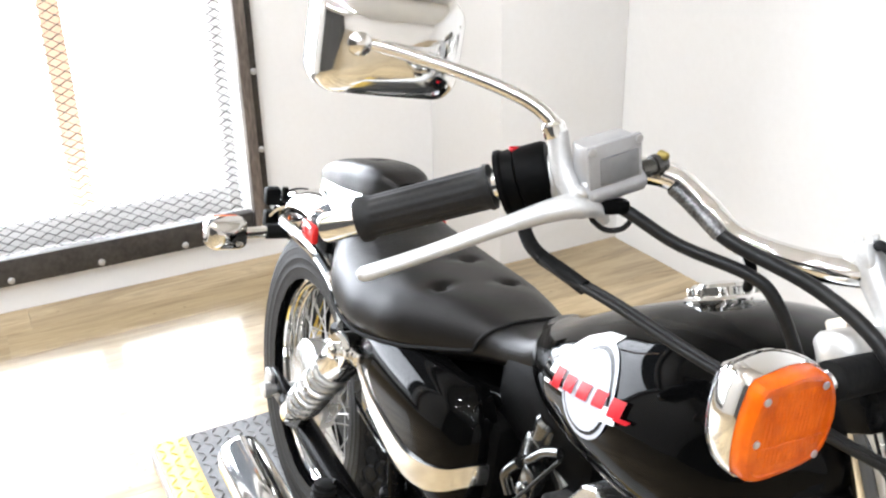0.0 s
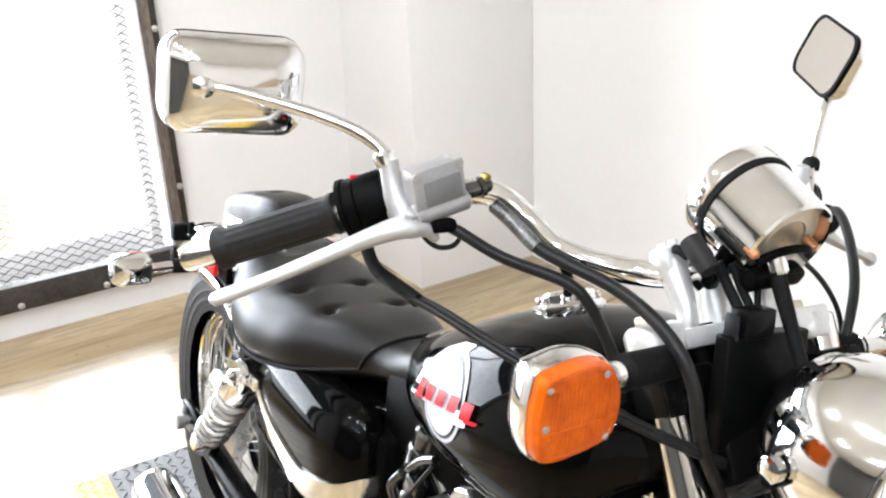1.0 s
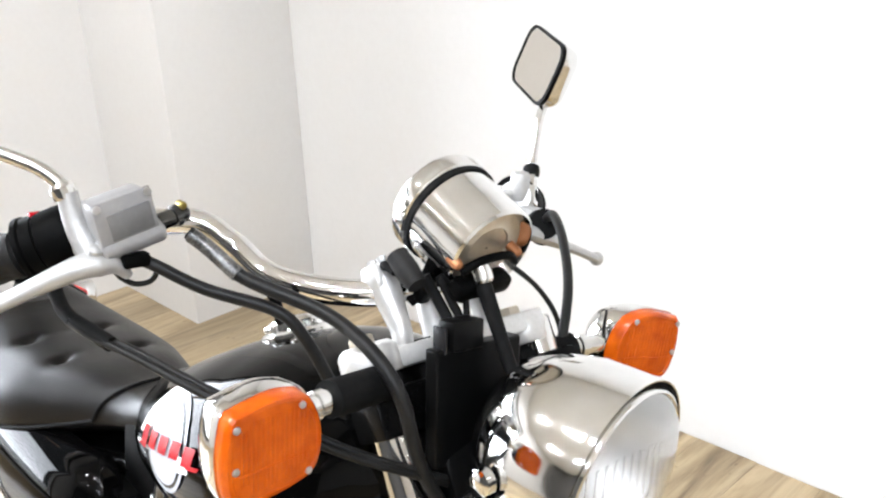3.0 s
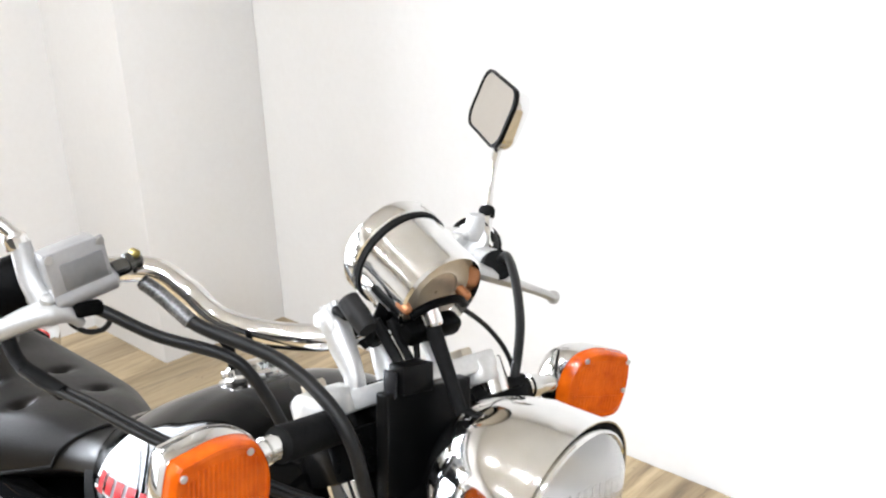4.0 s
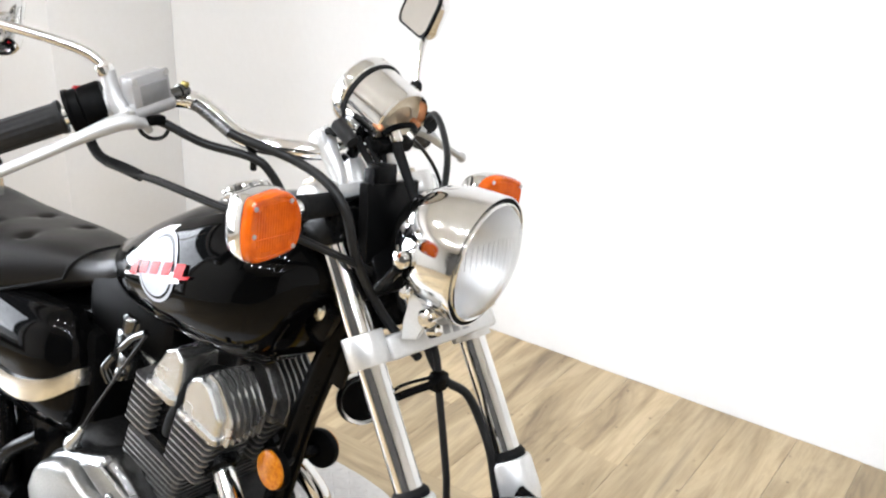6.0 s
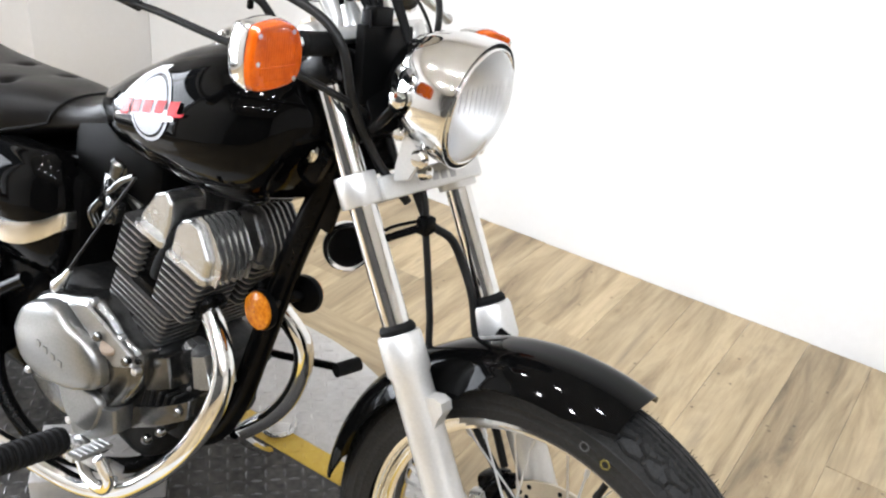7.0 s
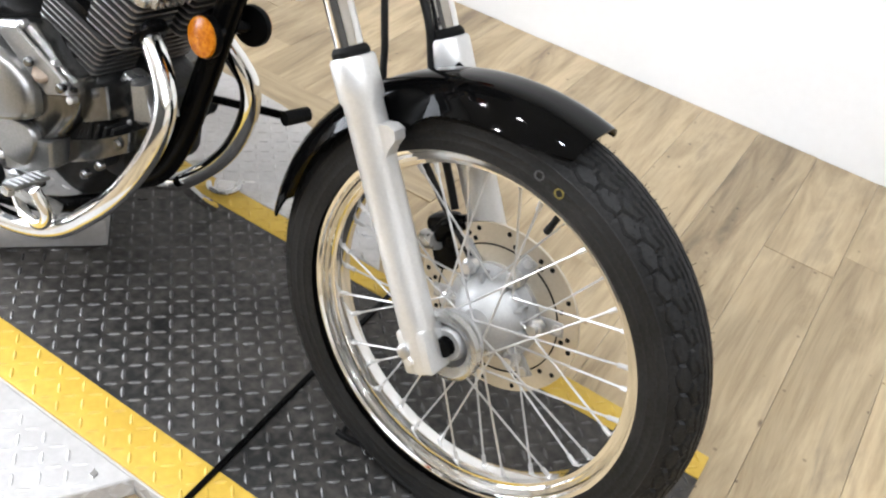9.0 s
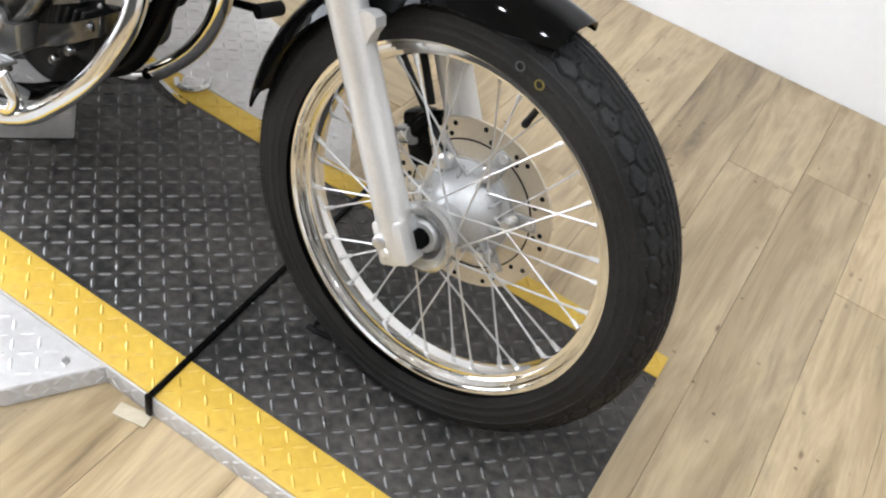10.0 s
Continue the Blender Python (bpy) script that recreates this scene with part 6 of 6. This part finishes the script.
bm = bmesh.new()
box(bm, (-0.93, 0, 0.2), (0.3, 0.17, 0.2), 0.03)
box(bm, (-0.74, 0, 0.33), (0.2, 0.12, 0.11), 0.02)
bp_("airbox", bm, PLASTIC)
bm = bmesh.new()
box(bm, (-0.925, 0, 0.035), (0.15, 0.17, 0.24), 0.02)
box(bm, (-0.995, -0.085, -0.005), (0.05, 0.05, 0.16), 0.012)
tube(bm, [(-0.86, -0.115, 0.115), (-0.93, -0.125, 0.06), (-0.985, -0.120, -0.02)], 0.012, 12)
bp_("swing_arm_pivot", bm, FRAME)
# ---- frame ----
bm = bmesh.new()
tube(bm, [(-0.385, 0, 0.475), (-0.402, 0, 0.40), (-0.442, 0, 0.28), (-0.482, 0, 0.12), (-0.507, 0, 0.03), (-0.545, 0, -0.045), (-0.60, 0, -0.085)], 0.0185, 16)
box(bm, (-0.395, 0, 0.40), (0.05, 0.012, 0.12), 0.004, Matrix.Rotation(radians(12), 3, "Y"))
lathe(bm, [(0.030, -0.085), (0.032, -0.08), (0.032, 0.08), (0.030, 0.085)], (-0.372, 0, 0.515), UPF, 24)
bp_("down_tube", bm, FRAME)
for sgn in (-1, 1):
    bm = bmesh.new()
    tube(bm, [(-0.58, sgn * 0.02, -0.075), (-0.64, sgn * 0.08, -0.125), (-0.80, sgn * 0.11, -0.165), (-0.93, sgn * 0.11, -0.11), (-0.97, sgn * 0.10, 0.05), (-1.02, sgn * 0.10, 0.25)], 0.013, 12)
    bp_("cradle_tube", bm, FRAME)
    bm = bmesh.new()
    tube(bm, [(-0.40, sgn * 0.03, 0.49), (-0.6, sgn * 0.04, 0.38), (-0.85, sgn * 0.05, 0.30), (-1.1, sgn * 0.09, 0.25), (-1.22, sgn * 0.108, 0.225)], 0.013, 12)
    bp_("seat_rail", bm, FRAME)

# ---- engine ----
PITCH = radians(16)
ED = Vector((math.cos(PITCH), 0, -math.sin(PITCH)))     # along the fins, ahead
EA = Vector((math.sin(PITCH), 0, math.cos(PITCH)))      # up the cylinders
EO = Vector((-0.602, 0, 0.246))                         # middle of the top head fin
ET = Matrix((ED, Vector((0, 1, 0)), EA)).transposed()


def ep(p, y, q):
    """A place in the engine: ahead along the fins, to the left, up the cylinders."""
    return EO + ED * p + Vector((0, y, 0)) + EA * q


# core and ribs are near-black metal, darker than the covers
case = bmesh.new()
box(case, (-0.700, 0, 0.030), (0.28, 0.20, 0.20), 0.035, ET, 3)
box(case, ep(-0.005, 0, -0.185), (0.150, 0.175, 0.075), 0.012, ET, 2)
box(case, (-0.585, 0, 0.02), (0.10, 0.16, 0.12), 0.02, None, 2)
engine = bp_("engine", case, CASEDARK, None, "air-cooled twin-cylinder engine of bare aluminium, near-black in its core")


def side_plate(name, outline, y0, y1, material, parent, bevel=0.008, smooth=True):
    pts = smooth_path([(x, 0, z) for x, z in outline + outline[:1]], 3)[:-1] if smooth else [Vector((x, 0, z)) for x, z in outline]
    cx = sum(p.x for p in pts) / len(pts)
    cz = sum(p.z for p in pts) / len(pts)
    bm = bmesh.new()
    rings = []
    sgn = 1 if y1 > y0 else -1
    for sc, y in ((1.0, y0), (1.0, y1 - sgn * bevel), (1 - 0.35 * bevel / 0.1, y1 - sgn * bevel * 0.3), (1 - bevel / 0.1, y1)):
        rings.append([Vector((cx + (p.x - cx) * sc, y, cz + (p.z - cz) * sc)) for p in pts])
    loft(bm, rings)
    return bp_(name, bm, material, parent, "", 40)


COVER = [(-0.86, 0.02), (-0.845, 0.085), (-0.80, 0.120), (-0.74, 0.138), (-0.690, 0.152), (-0.655, 0.140), (-0.625, 0.118), (-0.597, 0.107), (-0.588, 0.080), (-0.594, 0.045), (-0.632, -0.010), (-0.664, -0.058), (-0.736, -0.078), (-0.80, -0.070), (-0.845, -0.035)]
PANEL = [(-0.845, 0.050), (-0.825, 0.092), (-0.785, 0.116), (-0.745, 0.122), (-0.716, 0.106), (-0.678, 0.096), (-0.652, 0.076), (-0.644, 0.038), (-0.668, 0.018), (-0.716, 0.000), (-0.785, -0.008), (-0.83, 0.010)]
SKIRT = [(-0.745, -0.010), (-0.700, 0.008), (-0.663, 0.012), (-0.645, -0.006), (-0.662, -0.050), (-0.690, -0.059), (-0.722, -0.050)]
for sgn in (-1, 1):
    side_plate("clutch_cover" if sgn < 0 else "generator_cover", COVER, sgn * 0.08, sgn * 0.126, CASE, engine, 0.014)
    side_plate("raised_panel", PANEL, sgn * 0.12, sgn * 0.150, CASEPALE, engine, 0.012)
side_plate("lower_panel", SKIRT, -0.12, -0.138, CASEPALE, engine, 0.008)
# flange, ribs and steps of the casting between the panel and the joint
bm = bmesh.new()
box(bm, (-0.612, -0.112, 0.070), (0.030, 0.026, 0.060), 0.005, ET)
bp_("case_boss", bm, CASE, engine)
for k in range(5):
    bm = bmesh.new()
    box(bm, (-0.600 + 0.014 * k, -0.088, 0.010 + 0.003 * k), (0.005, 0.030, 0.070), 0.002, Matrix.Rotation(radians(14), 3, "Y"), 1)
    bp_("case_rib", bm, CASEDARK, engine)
for outline, y0, y1, m_ in (
        ([(-0.740, 0.128), (-0.694, 0.142), (-0.602, 0.105), (-0.590, 0.086), (-0.630, 0.070), (-0.690, 0.100)], -0.09, -0.131, CASEPALE),
        ([(-0.612, 0.006), (-0.560, 0.030), (-0.503, 0.066), (-0.503, 0.036), (-0.560, -0.004), (-0.616, -0.034)], -0.06, -0.108, CASE),
        ([(-0.731, -0.042), (-0.670, -0.012), (-0.620, 0.004), (-0.616, -0.034), (-0.650, -0.062), (-0.710, -0.080)], -0.09, -0.134, CASEPALE),
        ([(-0.524, 0.122), (-0.500, 0.132), (-0.480, 0.085), (-0.513, 0.074)], -0.04, -0.088, CASEPALE),
        ([(-0.600, 0.090), (-0.552, 0.112), (-0.541, 0.066), (-0.590, 0.040)], -0.05, -0.104, CASE)):
    side_plate("case_step", outline, y0, y1, m_, engine, 0.006, False)
for a_, b_, r_ in (((-0.738, -0.128, 0.130), (-0.692, -0.130, 0.143), 0.0022), ((-0.692, -0.130, 0.143), (-0.596, -0.128, 0.102), 0.0022)):
    bm = bmesh.new()
    tube(bm, [a_, b_], r_, 8)
    bp_("case_edge", bm, ALLOY, engine)
for x_, z_ in ((-0.548, -0.004), (-0.575, -0.030), (-0.515, 0.046), (-0.640, -0.070), (-0.602, 0.094), (-0.664, 0.106)):
    bm = bmesh.new()
    lathe(bm, [(0.0070, 0.0), (0.0070, 0.008), (0.0048, 0.011), (0.001, 0.0115)], (x_, -0.106 if x_ > -0.60 else -0.128, z_), (0.1, -1, 0), 12)
    bp_("case_bolt", bm, CASE, engine)
for k in range(4):
    bm = bmesh.new()
    box(bm, (-0.775 + 0.017 * k, -0.1505, 0.052 - 0.004 * k), (0.010, 0.0016, 0.010), 0.0005, None, 1)
    bp_("cover_mark", bm, CASEPALE, engine)
bm = bmesh.new()
lathe(bm, [(0.016, 0.0), (0.017, 0.003), (0.017, 0.007), (0.014, 0.010), (0.001, 0.011)], (-0.644, -0.122, 0.096), (0.1, -0.75, 0.65), 18)
bp_("oil_cap", bm, BROWN, engine, "brown oil filler cap")
for x, z in COVER[4:15:2] + [(-0.612, 0.098), (-0.66, -0.045)]:
    bm = bmesh.new()
    cx, cz = -0.70 + (x + 0.70) * 0.95, 0.04 + (z - 0.04) * 0.95
    lathe(bm, [(0.0062, 0.0), (0.0062, 0.009), (0.0045, 0.011), (0.001, 0.0115)], (cx, -0.116, cz), (0, -1, 0), 12)
    bp_("cover_bolt", bm, BOLT, engine)
bm = bmesh.new()
box(bm, (-0.548, -0.045, 0.085), (0.062, 0.035, 0.055), 0.008, ET)
lathe(bm, [(0.009, 0), (0.009, 0.010), (0.006, 0.013), (0.001, 0.0135)], (-0.548, -0.062, 0.055), (0.2, -1, 0), 10)
bp_("engine_mount", bm, ALLOY, engine)


def fin_ring(p0, p1, y0, y1, q, r=0.010):
    w, d = p1 - p0, abs(y1 - y0)
    return [ep((p0 + p1) / 2 + a, (y0 + y1) / 2 + b, q) for a, b in rounded(w, d, min(r, w / 2.2, d / 2.2), 3)]


CY = 0.051
for sgn in (-1, 1):
    # black core: the shade between the fins is put into its colour
    bm = bmesh.new()
    loft(bm, [fin_ring(-0.055, 0.042, sgn * CY - 0.032, sgn * CY + 0.032, q, 0.02) for q in (-0.150, -0.060)])
    loft(bm, [fin_ring(-0.075, 0.070, sgn * CY - 0.024, sgn * CY + 0.024, q, 0.012) for q in (-0.066, 0.006)])
    cyl = bp_("cylinder", bm, FRAME, engine)
    # barrel fins
    for k in range(9):
        q = -0.0775 - 0.0089 * k
        bm = bmesh.new()
        loft(bm, [fin_ring(-0.072, 0.054 - 0.0008 * k, sgn * CY - 0.040, sgn * CY + 0.040, q + dz) for dz in (-0.0016, 0.0016)])
        bp_("fin", bm, FIN, cyl)
    # head fins, parted by the spark plug's recess
    for k in range(8):
        q = 0.0105 - 0.0105 * k
        out, inn = sgn * (CY + 0.040), sgn * (CY - 0.040)
        bm = bmesh.new()
        loft(bm, [fin_ring(-0.083, -0.030, out, inn, q + dz, 0.008) for dz in (-0.0016, 0.0016)])
        loft(bm, [fin_ring(0.008, 0.086 - 0.001 * k, out, inn, q + dz, 0.008) for dz in (-0.0016, 0.0016)])
        loft(bm, [fin_ring(-0.032, 0.010, sgn * (CY + 0.010), inn, q + dz, 0.004) for dz in (-0.0014, 0.0014)])
        bp_("fin", bm, FIN, cyl)
    # two rocker covers, the front one finned
    # on the far side the darker fin alloy puts shade into their colour
    for name, prof, half in (("rear", [(-0.058, 0.006), (-0.058, 0.020), (-0.043, 0.064), (-0.025, 0.077), (-0.010, 0.068), (-0.003, 0.040), (-0.003, 0.006)], 0.024),
                             ("front", [(0.014, 0.006), (0.011, 0.044), (0.018, 0.062), (0.030, 0.071), (0.050, 0.071), (0.084, 0.038), (0.086, 0.006)], 0.028)):
        mp_, mq = sum(p for p, q in prof) / 7, sum(q for p, q in prof) / 7
        bm = bmesh.new()
        rings = []
        for y, s_ in ((-1.0, 0.90), (-0.97, 0.94), (-0.86, 1.0), (0.86, 1.0), (0.97, 0.94), (1.0, 0.90)):
            rings.append([ep(mp_ + (p - mp_) * s_, sgn * CY + y * (half + 0.008), mq + (q - mq) * (1.0 + (s_ - 1.0) * 0.7) + 0.009) for p, q in prof])
        loft(bm, rings)
        bmesh.ops.bevel(bm, geom=list(bm.edges), offset=0.0016, segments=2, affect="EDGES")
        rc = bp_("rocker_cover", bm, ALLOY if sgn < 0 else FIN, engine, "", 14)
        bm = bmesh.new()
        lo, hi = prof[0][0] - 0.004, prof[-1][0] + 0.004
        loft(bm, [fin_ring(lo, hi, sgn * CY - 0.040, sgn * CY + 0.040, q, 0.010) for q in (0.010, 0.019)])
        bp_("cover_flange", bm, ALLOY if sgn < 0 else FIN, rc)
        if name == "front":
            for k in range(6):
                y = sgn * CY - 0.026 + 0.0112 * k
                bm = bmesh.new()
                arc = [(0.032, 0.069), (0.040, 0.081), (0.056, 0.080), (0.078, 0.064), (0.096, 0.045), (0.101, 0.030), (0.101, 0.006), (0.080, 0.004), (0.080, 0.036), (0.050, 0.068)]
                loft(bm, [[ep(p, y + dy, q + 0.009) for p, q in arc] for dy in (-0.0017, 0.0017)])
                bp_("cover_fin", bm, ALLOY if sgn < 0 else FIN, rc)
    bm = bmesh.new()
    ys = sgn * (CY + 0.020)
    tube(bm, [ep(-0.006, ys, -0.045), ep(-0.001, ys + sgn * 0.006, -0.012), ep(0.002, ys, 0.022), ep(0.004, ys - sgn * 0.014, 0.050), ep(0.008, ys - sgn * 0.036, 0.066), ep(0.030, ys - sgn * 0.06, 0.062)], [0.0115, 0.0105, 0.0090, 0.0070, 0.0040, 0.0034], 14)
    bp_("spark_plug_cap", bm, RUBBER, engine)
    # exhaust
    bm = bmesh.new()
    run = [(-0.540, 0.052, 0.186), (-0.511, 0.060, 0.164), (-0.484, 0.070, 0.138), (-0.468, 0.080, 0.110), (-0.469, 0.090, 0.068), (-0.486, 0.100, 0.018), (-0.515, 0.108, -0.034), (-0.558, 0.113, -0.086), (-0.62, 0.118, -0.142), (-0.70, 0.126, -0.172), (-0.80, 0.138, -0.174), (-0.93, 0.155, -0.165)]
    tube(bm, [(x, sgn * y, z) for x, y, z in run], 0.0155, 18)
    ex_ = bp_("exhaust_pipe", bm, CHROME, None, "chrome exhaust header pipe")
    bm = bmesh.new()
    lathe(bm, [(0.022, -0.008), (0.028, -0.006), (0.028, 0.004), (0.022, 0.008)], (-0.536, sgn * 0.053, 0.183), (0.75, 0.1 * sgn, -0.6), 20)
    bp_("exhaust_flange", bm, FRAME, ex_)
    bm = bmesh.new()
    lathe(bm, [(0.019, 0.0), (0.036, 0.05), (0.043, 0.08), (0.043, 0.48), (0.038, 0.50), (0.02, 0.505)], (-0.90, sgn * 0.155, -0.168), (-1.0, sgn * 0.09, 0.16), 32)
    bp_("muffler", bm, CHROME, ex_)
bm = bmesh.new()
box(bm, (-0.735, -0.045, 0.285), (0.045, 0.055, 0.060), 0.010, ET)
lathe(bm, [(0.014, -0.02), (0.020, -0.015), (0.020, 0.012), (0.016, 0.016), (0.001, 0.017)], (-0.73, -0.050, 0.322), (0.2, 0, 1), 18)
tube(bm, [(-0.71, -0.045, 0.29), (-0.68, -0.048, 0.275)], 0.016, 14)
tube(bm, [(-0.745, -0.075, 0.275), (-0.755, -0.082, 0.255), (-0.745, -0.080, 0.235)], 0.007, 12)
lathe(bm, [(0.006, 0.0), (0.006, 0.008), (0.001, 0.009)], (-0.725, -0.072, 0.290), (0, -1, 0.1), 10)
tube(bm, [(-0.735, -0.070, 0.305), (-0.715, -0.085, 0.300), (-0.695, -0.082, 0.320), (-0.670, -0.080, 0.335)], 0.006, 12)
box(bm, (-0.712, -0.078, 0.272), (0.030, 0.016, 0.036), 0.005, ET)
lathe(bm, [(0.010, 0.0), (0.010, 0.006), (0.006, 0.009), (0.001, 0.0095)], (-0.712, -0.085, 0.262), (0.1, -1, 0.1), 14)
bp_("carburettor", bm, CASE)
bm = bmesh.new()
tube(bm, [(-0.645, -0.100, 0.345), (-0.69, -0.108, 0.275), (-0.74, -0.112, 0.20), (-0.775, -0.112, 0.145)], 0.0022, 12)
bp_("clutch_rod", bm, CABLE)
bm = bmesh.new()
tube(bm, [(-0.760, -0.111, 0.168), (-0.772, -0.112, 0.150), (-0.785, -0.112, 0.132), (-0.788, -0.110, 0.116)], [0.005, 0.007, 0.012, 0.008], 12)
bp_("clutch_arm", bm, ALLOY)

# horn, reflectors
bm = bmesh.new()
hd = Vector((0.75, -0.6, 0.1)).normalized()
lathe(bm, [(0.022, -0.022), (0.031, -0.018), (0.0345, -0.004), (0.035, 0.004), (0.033, 0.007), (0.028, 0.006)], (-0.392, 0.052, 0.305), hd, 32)
horn = bp_("horn", bm, CHROME, None, "round horn with a chrome rim")
bm = bmesh.new()
lathe(bm, [(0.0285, 0.0055), (0.0275, 0.0085), (0.022, 0.0075), (0.014, 0.0095), (0.001, 0.0100)], (-0.392, 0.052, 0.305), hd, 32, caps=False)
bp_("horn_face", bm, PLASTIC, horn)
for sgn in (-1, 1):
    bm = bmesh.new()
    d = Vector((-0.12, sgn, 0))
    lathe(bm, [(0.020, -0.012), (0.0275, -0.008), (0.0285, 0.0), (0.027, 0.003)], (-0.447, sgn * 0.046, 0.213), d, 28)
    rb = bp_("reflector_base", bm, PLASTIC, None, "black round reflector holder")
    bm = bmesh.new()
    lathe(bm, [(0.027, 0.002), (0.0255, 0.006), (0.016, 0.009), (0.001, 0.010)], (-0.447, sgn * 0.046, 0.213), d, 28, caps=False)
    bp_("reflector", bm, AMBER, rb, "round amber reflector")
    bm = bmesh.new()
    tube(bm, [(-0.452, sgn * 0.012, 0.215), (-0.448, sgn * 0.036, 0.213)], 0.010, 10)
    bp_("reflector_stay", bm, FRAME, rb)

# foot controls
for sgn in (-1, 1):
    bm = bmesh.new()
    prof = [(0.012, 0.0), (0.0185, 0.002)]
    for k in range(9):
        prof += [(0.0185, 0.008 + 0.0115 * k), (0.0215, 0.010 + 0.0115 * k), (0.0215, 0.014 + 0.0115 * k), (0.0185, 0.016 + 0.0115 * k)]
    lathe(bm, prof + [(0.0185, 0.112), (0.012, 0.114)], (-0.70, sgn * 0.155, -0.075), (0, sgn, 0.09), 18)
    bp_("foot_peg", bm, RUBBER)
    bm = bmesh.new()
    tube(bm, [(-0.64, sgn * 0.10, -0.13), (-0.67, sgn * 0.135, -0.10), (-0.70, sgn * 0.158, -0.075)], 0.012, 10)
    box(bm, (-0.685, sgn * 0.145, -0.088), (0.03, 0.035, 0.03), 0.006)
    bp_("peg_bracket", bm, ALLOY)
bm = bmesh.new()
tube(bm, [(-0.705, -0.128, -0.100), (-0.665, -0.140, -0.128), (-0.615, -0.152, -0.120), (-0.588, -0.162, -0.085), (-0.600, -0.172, -0.048)], 0.0085, 14)
pedal = bp_("brake_pedal", bm, CHROME)
PEDT = Matrix.Rotation(radians(-8), 3, "Y")
bm = bmesh.new()
box(bm, (-0.612, -0.176, -0.038), (0.028, 0.056, 0.006), 0.002, PEDT)
pad_ = bp_("pedal_pad", bm, CASEPALE, pedal)
for k in range(6):
    bm = bmesh.new()
    box(bm, (-0.6115, -0.198 + 0.0088 * k, -0.0345), (0.026, 0.003, 0.003), 0.001, PEDT, 1)
    bp_("rib", bm, CASEPALE, pad_)
bm = bmesh.new()
tube(bm, [(-0.70, 0.135, -0.02), (-0.62, 0.165, 0.0), (-0.53, 0.185, 0.015), (-0.475, 0.20, 0.022)], 0.007, 10)
shift = bp_("shift_lever", bm, FRAME)
bm = bmesh.new()
tube(bm, [(-0.478, 0.188, 0.021), (-0.466, 0.232, 0.024)], 0.012, 12)
bp_("shift_rubber", bm, RUBBER, shift)
bm = bmesh.new()
tube(bm, [(-0.60, 0.10, -0.125), (-0.62, 0.175, -0.195), (-0.645, 0.245, -0.252)], 0.010, 10)
stand = bp_("side_stand", bm, CHROME)
bm = bmesh.new()
to_body = BODY.inverted().to_3x3()
arc = [(-0.703, 0.328), (-0.690, 0.318), (-0.670, 0.318), (-0.655, 0.332), (-0.652, 0.354), (-0.664, 0.376)]
tube(bm, [to_body @ (Vector((x, y, 0.0085)) - AXLE) for x, y in arc], 0.0055, 10, 6)
box(bm, to_body @ (Vector((-0.676, 0.342, 0.006)) - AXLE), (0.04, 0.034, 0.006), 0.002, to_body @ Matrix.Rotation(radians(35), 3, "Z"))
bp_("stand_foot", bm, ALLOY, stand)

# ---- floor planks, last ----
PW, PL = 0.152, 1.21
variants = {}


def plank_mesh(w, l):
    key = (round(w, 3), round(l, 3))
    if key not in variants:
        bm = bmesh.new()
        vs = box(bm, (0, 0, -0.003), (w - 0.0007, l - 0.0007, 0.006))
        bmesh.ops.bevel(bm, geom=[e for e in bm.edges if all(v.co.z > -0.001 for v in e.verts)], offset=0.0004, segments=1, affect="EDGES")
        bmesh.ops.recalc_face_normals(bm, faces=bm.faces)
        me = bpy.data.meshes.new("plank")
        bm.to_mesh(me)
        bm.free()
        me.materials.append(WOOD)
        variants[key] = me
    return variants[key]


rng = random.Random(11)
x = WALL_X + PW / 2
while x < 2.6:
    y = WALL_Y - 0.006
    first_len = rng.uniform(0.35, 1.0)
    k = 0
    while y > -2.2:
        l = first_len if k == 0 else PL
        ob = new("plank", plank_mesh(PW, round(l, 2) if k == 0 else PL))
        ob.parent = floor
        ob.location = (x, y - l / 2, FLOOR_Z)
        y -= l
        k += 1
    x += PW

# one board laid crosswise beside the far wing of the lift
cross_board = new("plank", plank_mesh(PW, PL))
cross_board.parent = floor
cross_board.rotation_euler = (0, 0, radians(90))
cross_board.location = (-0.99, 0.785 - PW / 2, FLOOR_Z + 0.003)
